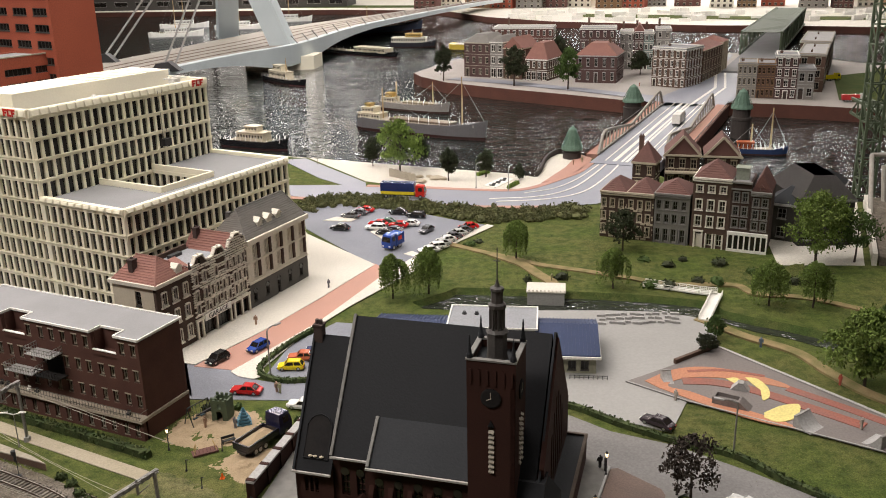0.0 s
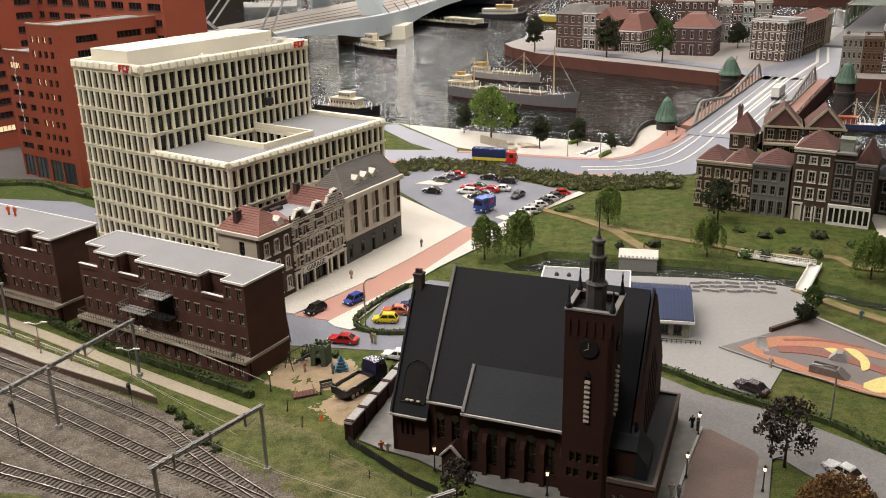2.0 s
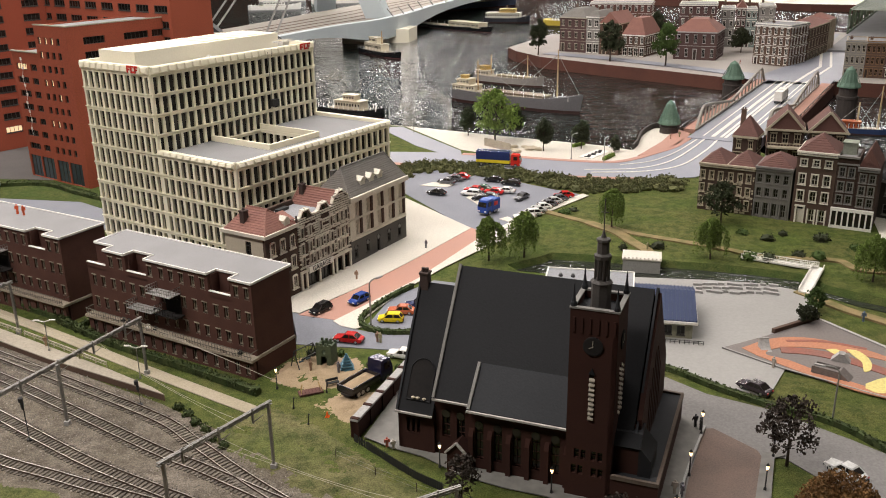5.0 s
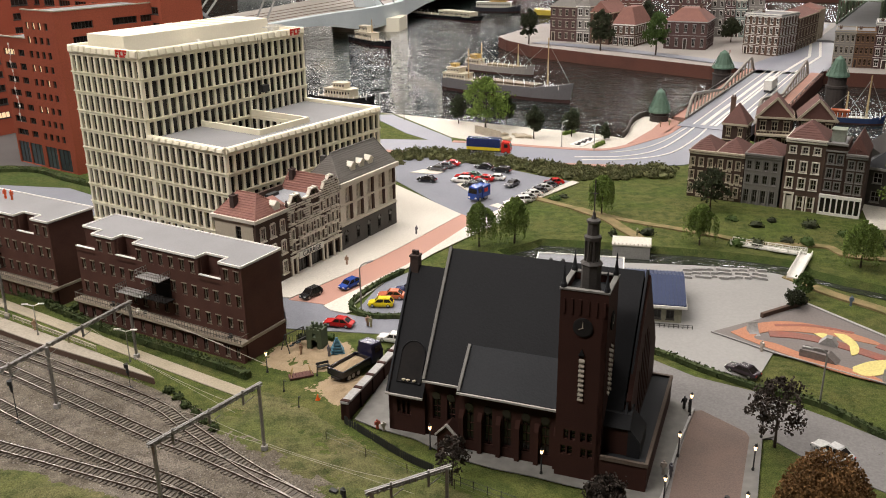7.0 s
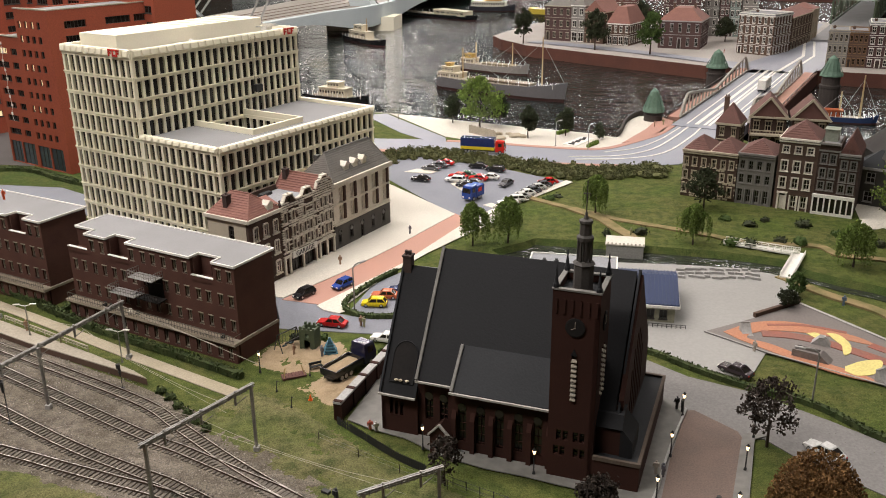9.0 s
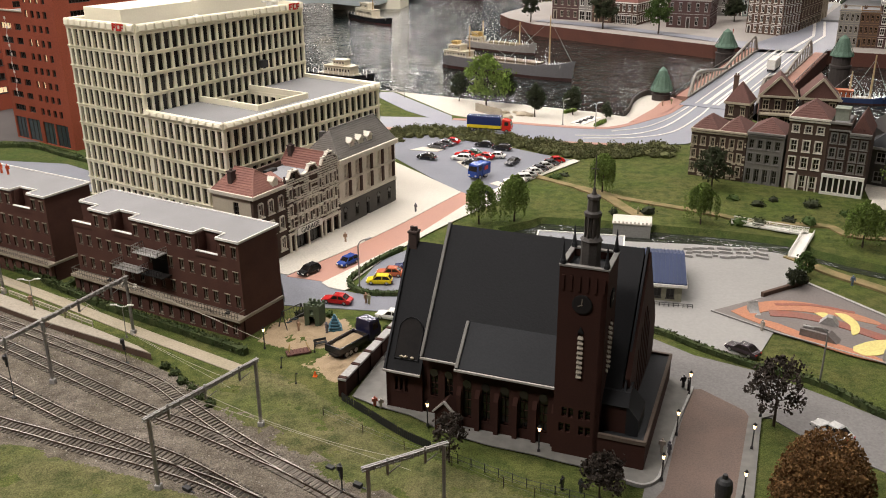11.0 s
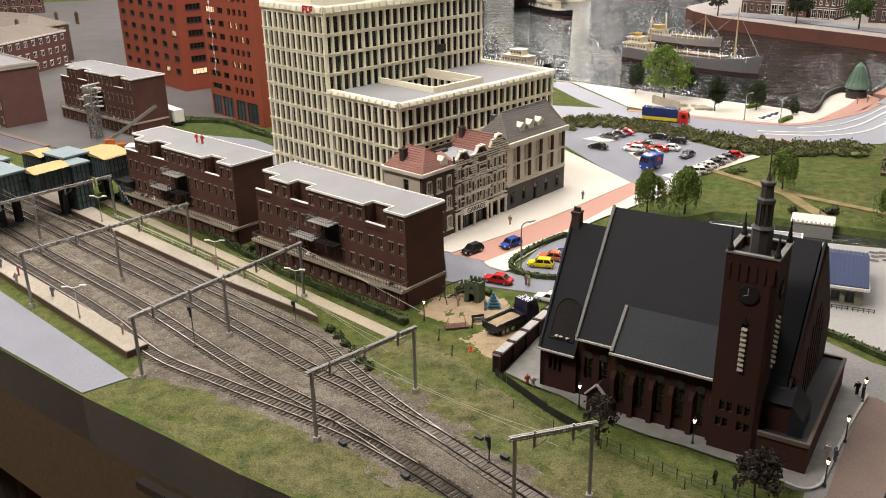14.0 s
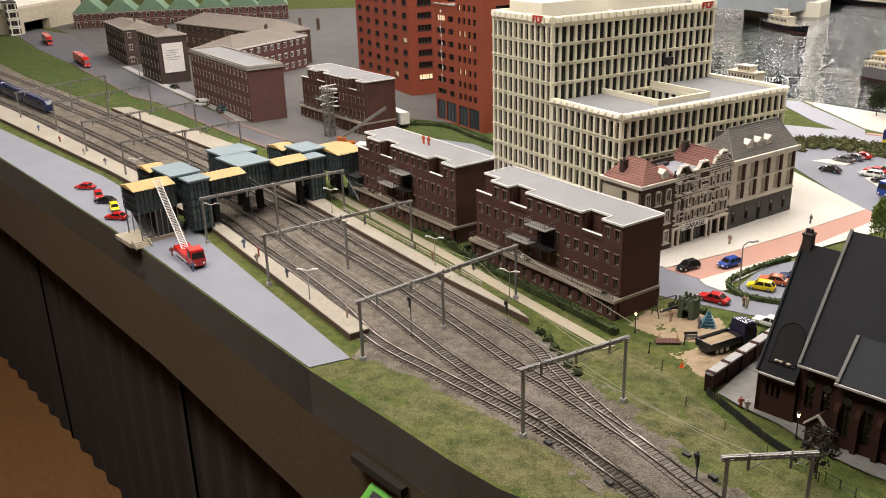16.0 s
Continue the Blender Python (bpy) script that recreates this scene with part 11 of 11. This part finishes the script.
mb.box(0, -.003, 0, .11, .003, .008)
part("wall_body", mb, M["brick_brown"], wl_)
sheet("skate_border", [strip([(.471, 1.70), (.66, 1.46), (.80, 1.28)], -.004, .002), strip([(.294, 1.563), (.378, 1.499), (.62, 1.358), (.74, 1.225)], -.0012, .001)], .0048, M["pave_grey"], "pale concrete border of the skate park", "border")

# ---------------- park furniture: white footbridge, dock, seats, fences ----------------
WB = thing("park_bridge", .46, 1.81, .0, 0, "white railed footbridge over the pond", "footbridge")
for a, b in (((.012, .002), (.067, .138)), ((.067, .138), (.034, .147)), ((.034, .147), (-.070, .190))):
    mb = MB()
    mb.beam((*a, .005), (*b, .005), .022, .003)
    part("bridge_deck", mb, M["white"], WB)
    d = (Vector(b) - Vector(a)).normalized()
    n = Vector((-d.y, d.x)) * .0105
    for s in (-1, 1):
        mb = MB()
        p, q = Vector(a) + n * s, Vector(b) + n * s
        mb.beam((*p, .013), (*q, .013), .0012, .0014), mb.beam((*p, .009), (*q, .009), .0008, .001)
        for k in range(9):
            e = p + (q - p) * k / 8
            mb.box(e.x - .0005, e.y - .0005, .004, e.x + .0005, e.y + .0005, .0135)
        part("railing", mb, M["white"], WB)
DK = thing("pond_terrace", .146, 1.922, -.012, -4, "pale concrete terrace block on the pond", "terrace")
mb = MB()
mb.box(0, 0, 0, .074, .05, .028)
part("block", mb, M["pave_grey"], DK)
mb = MB()
mb.box(-.002, -.002, .028, .076, .052, .0305)
for k in range(10):
    mb.box(.002 + k * .0078, -.001, .0305, .005 + k * .0078, .002, .034)
part("rim", mb, M["pave"], DK)
rnd = random.Random(91)
for i in range(30):
    x, y = .285 + (i % 10) * .0150 + rnd.uniform(-.004, .004), 1.798 + (i // 10) * .019 + rnd.uniform(-.004, .004) + .0010 * (i % 10)
    mb = MB()
    L = rnd.uniform(.005, .009)
    mb.box(-L, -.0025, 0, L, .0025, .0042), mb.box(-L * .9, -.002, .0042, L * .9, .002, .0046)
    tagged(link("block_bench", mb, M["pave_grey"]), "grey stone block bench on the plaza", "bench", "plaza block benches").matrix_basis = pose(x, y, .002, 0, 0, -10 + rnd.uniform(-6, 6))
WF = thing("plank_fence", -.258, 2.962, 0, -42, "weathered grey plank fence on the promenade", "fence")
mb = MB()
for k in range(22):
    mb = MB()
    mb.box(k * .0056, -.001, 0, k * .0056 + .005, .001, .026 + .001 * (k % 3))
    part("plank", mb, M["lintel"], WF)
mb = MB()
mb.box(0, .001, .006, .123, .0025, .009), mb.box(0, .001, .019, .123, .0025, .022)
part("fence_rail", mb, M["lintel"], WF)
for i in range(12):
    mb = MB()
    r = rnd.uniform(.006, .014)
    mb.blob(0, 0, r * .4, r, i, rnd.uniform(1, 1.6), 1, .6)
    tagged(link("boulder", mb, M["stone"]), "pale sandstone boulder on the promenade", "boulder", "promenade boulders").matrix_basis = pose(-.13 + rnd.uniform(-.05, .06), 2.90 + rnd.uniform(-.04, .05), .001)
PL = thing("lettered_lawn", .08, 2.81, .0012, 62, "white promenade panel with dark unreadable marks", "panel")
mb = MB()
mb.box(0, 0, 0, .115, .045, .002)
part("panel", mb, M["white"], PL)
mb = MB()
for k in range(9):
    mb.box(.008 + k * .0115, .012 + .004 * (k % 3), .002, .013 + k * .0115, .03 - .004 * (k % 2), .0045)
part("mark_bar", mb, M["dark_metal"], PL)
AC = thing("advertising_column", .239, 1.035, .0025, 0, "tall round advertising column with a dark cap", "advertising column")
mb = MB()
mb.lathe([(.0088, 0), (.0088, .008), (.0082, .009), (.0082, .036), (.0088, .0365)], 18)
part("column", mb, M["dark_metal"], AC)
mb = MB()
mb.lathe([(.0092, .0365), (.0092, .043), (.0084, .048), (.006, .051), (.003, .0525), (.003, .055), (.0024, .057)], 18)
part("cap", mb, M["dark_metal"], AC)
mb = MB()
for k in range(7):
    a = k * 51
    mb.box(-.0022, -.0086, .012 + .003 * (k % 3), .0022, -.008, .026 + .003 * (k % 2), pose(0, 0, 0, 0, 0, a))
part("poster", mb, paint((.45, .4, .34)), AC)
BR2 = thing("level_crossing_gate", .2071, 1.0208, .0025, 0, "white level crossing gate post", "gate")
mb = MB()
mb.box(-.0025, -.0025, 0, .0025, .0025, .016), mb.cyl(0, 0, .016, .026, .0011, n=8), mb.beam((0, 0, .014), (.012, -.012, .014), .002, .002)
part("gate_post", mb, M["white"], BR2)
# leaning name plate at the layout's edge
NP = thing("name_plate", -.590, .950, -.112, -15, "green name plate with dark writing leaning from the fascia", "sign")
mb = MB()
mb.box(0, -.07, -.003, .10, 0, 0, pose(0, 0, 0, 38, 0, 0))
pl_ = part("plate", mb, paint((.16, .5, .08)), NP)
for k in range(2):
    mb = MB()
    mb.box(.012, -.018 - k * .022, 0, .07 - k * .02, -.008 - k * .022, .0006, pose(0, 0, 0, 38, 0, 0))
    part("writing_bar", mb, M["dark_metal"], pl_)
# dark bar standing in for the shadowed slot in the fascia
mb = MB()
mb.box(-.035, -.008, .018, .075, .004, .030)
part("holder", mb, M["curtain"], NP, "dark bar for the shadowed slot above the plate")
# scaffold mast before the third flats
SM = thing("signal_mast", -1.66, 2.12, 0, 0, "grey lattice mast with antenna arms", "mast")
lattice(SM, "lattice_mast", (0, 0, 0), (0, 0, .15), .022, M["steel"], 9)
mb = MB()
for z in (.09, .115, .14):
    mb.beam((-.03, 0, z), (.03, .01, z), .004, .003), mb.beam((0, -.025, z + .01), (.01, .03, z + .01), .003, .003)
part("antenna_arm", mb, M["white"], SM)
# construction crane by the footbridge
EX = thing("mobile_crane", -1.52, 2.02, 0, 40, "orange mobile crane behind the footbridge", "crane")
mb = MB()
mb.box(-.03, -.012, .008, .03, .012, .02), mb.box(-.02, -.01, .02, .005, .01, .034)
part("crane_body", mb, paint((.5, .14, .03)), EX)
mb = MB()
mb.beam((-.01, 0, .03), (.12, .0, .11), .006, .008)
part("boom", mb, M["steel"], EX)
for sx in (-.02, .02):
    for sy in (-1, 1):
        wheel(EX, sx, sy * .011, .007, .004)
SH = thing("site_canopy", -1.44, 2.02, 0, 20, "pale tarpaulin shelter on the street", "shelter")
mb = MB()
mb.box(-.03, -.02, .022, .03, .02, .024)
for x in (-.028, .028):
    for y in (-.018, .018):
        mb.box(x - .001, y - .001, 0, x + .001, y + .001, .022)
part("canopy", mb, M["white"], SH)
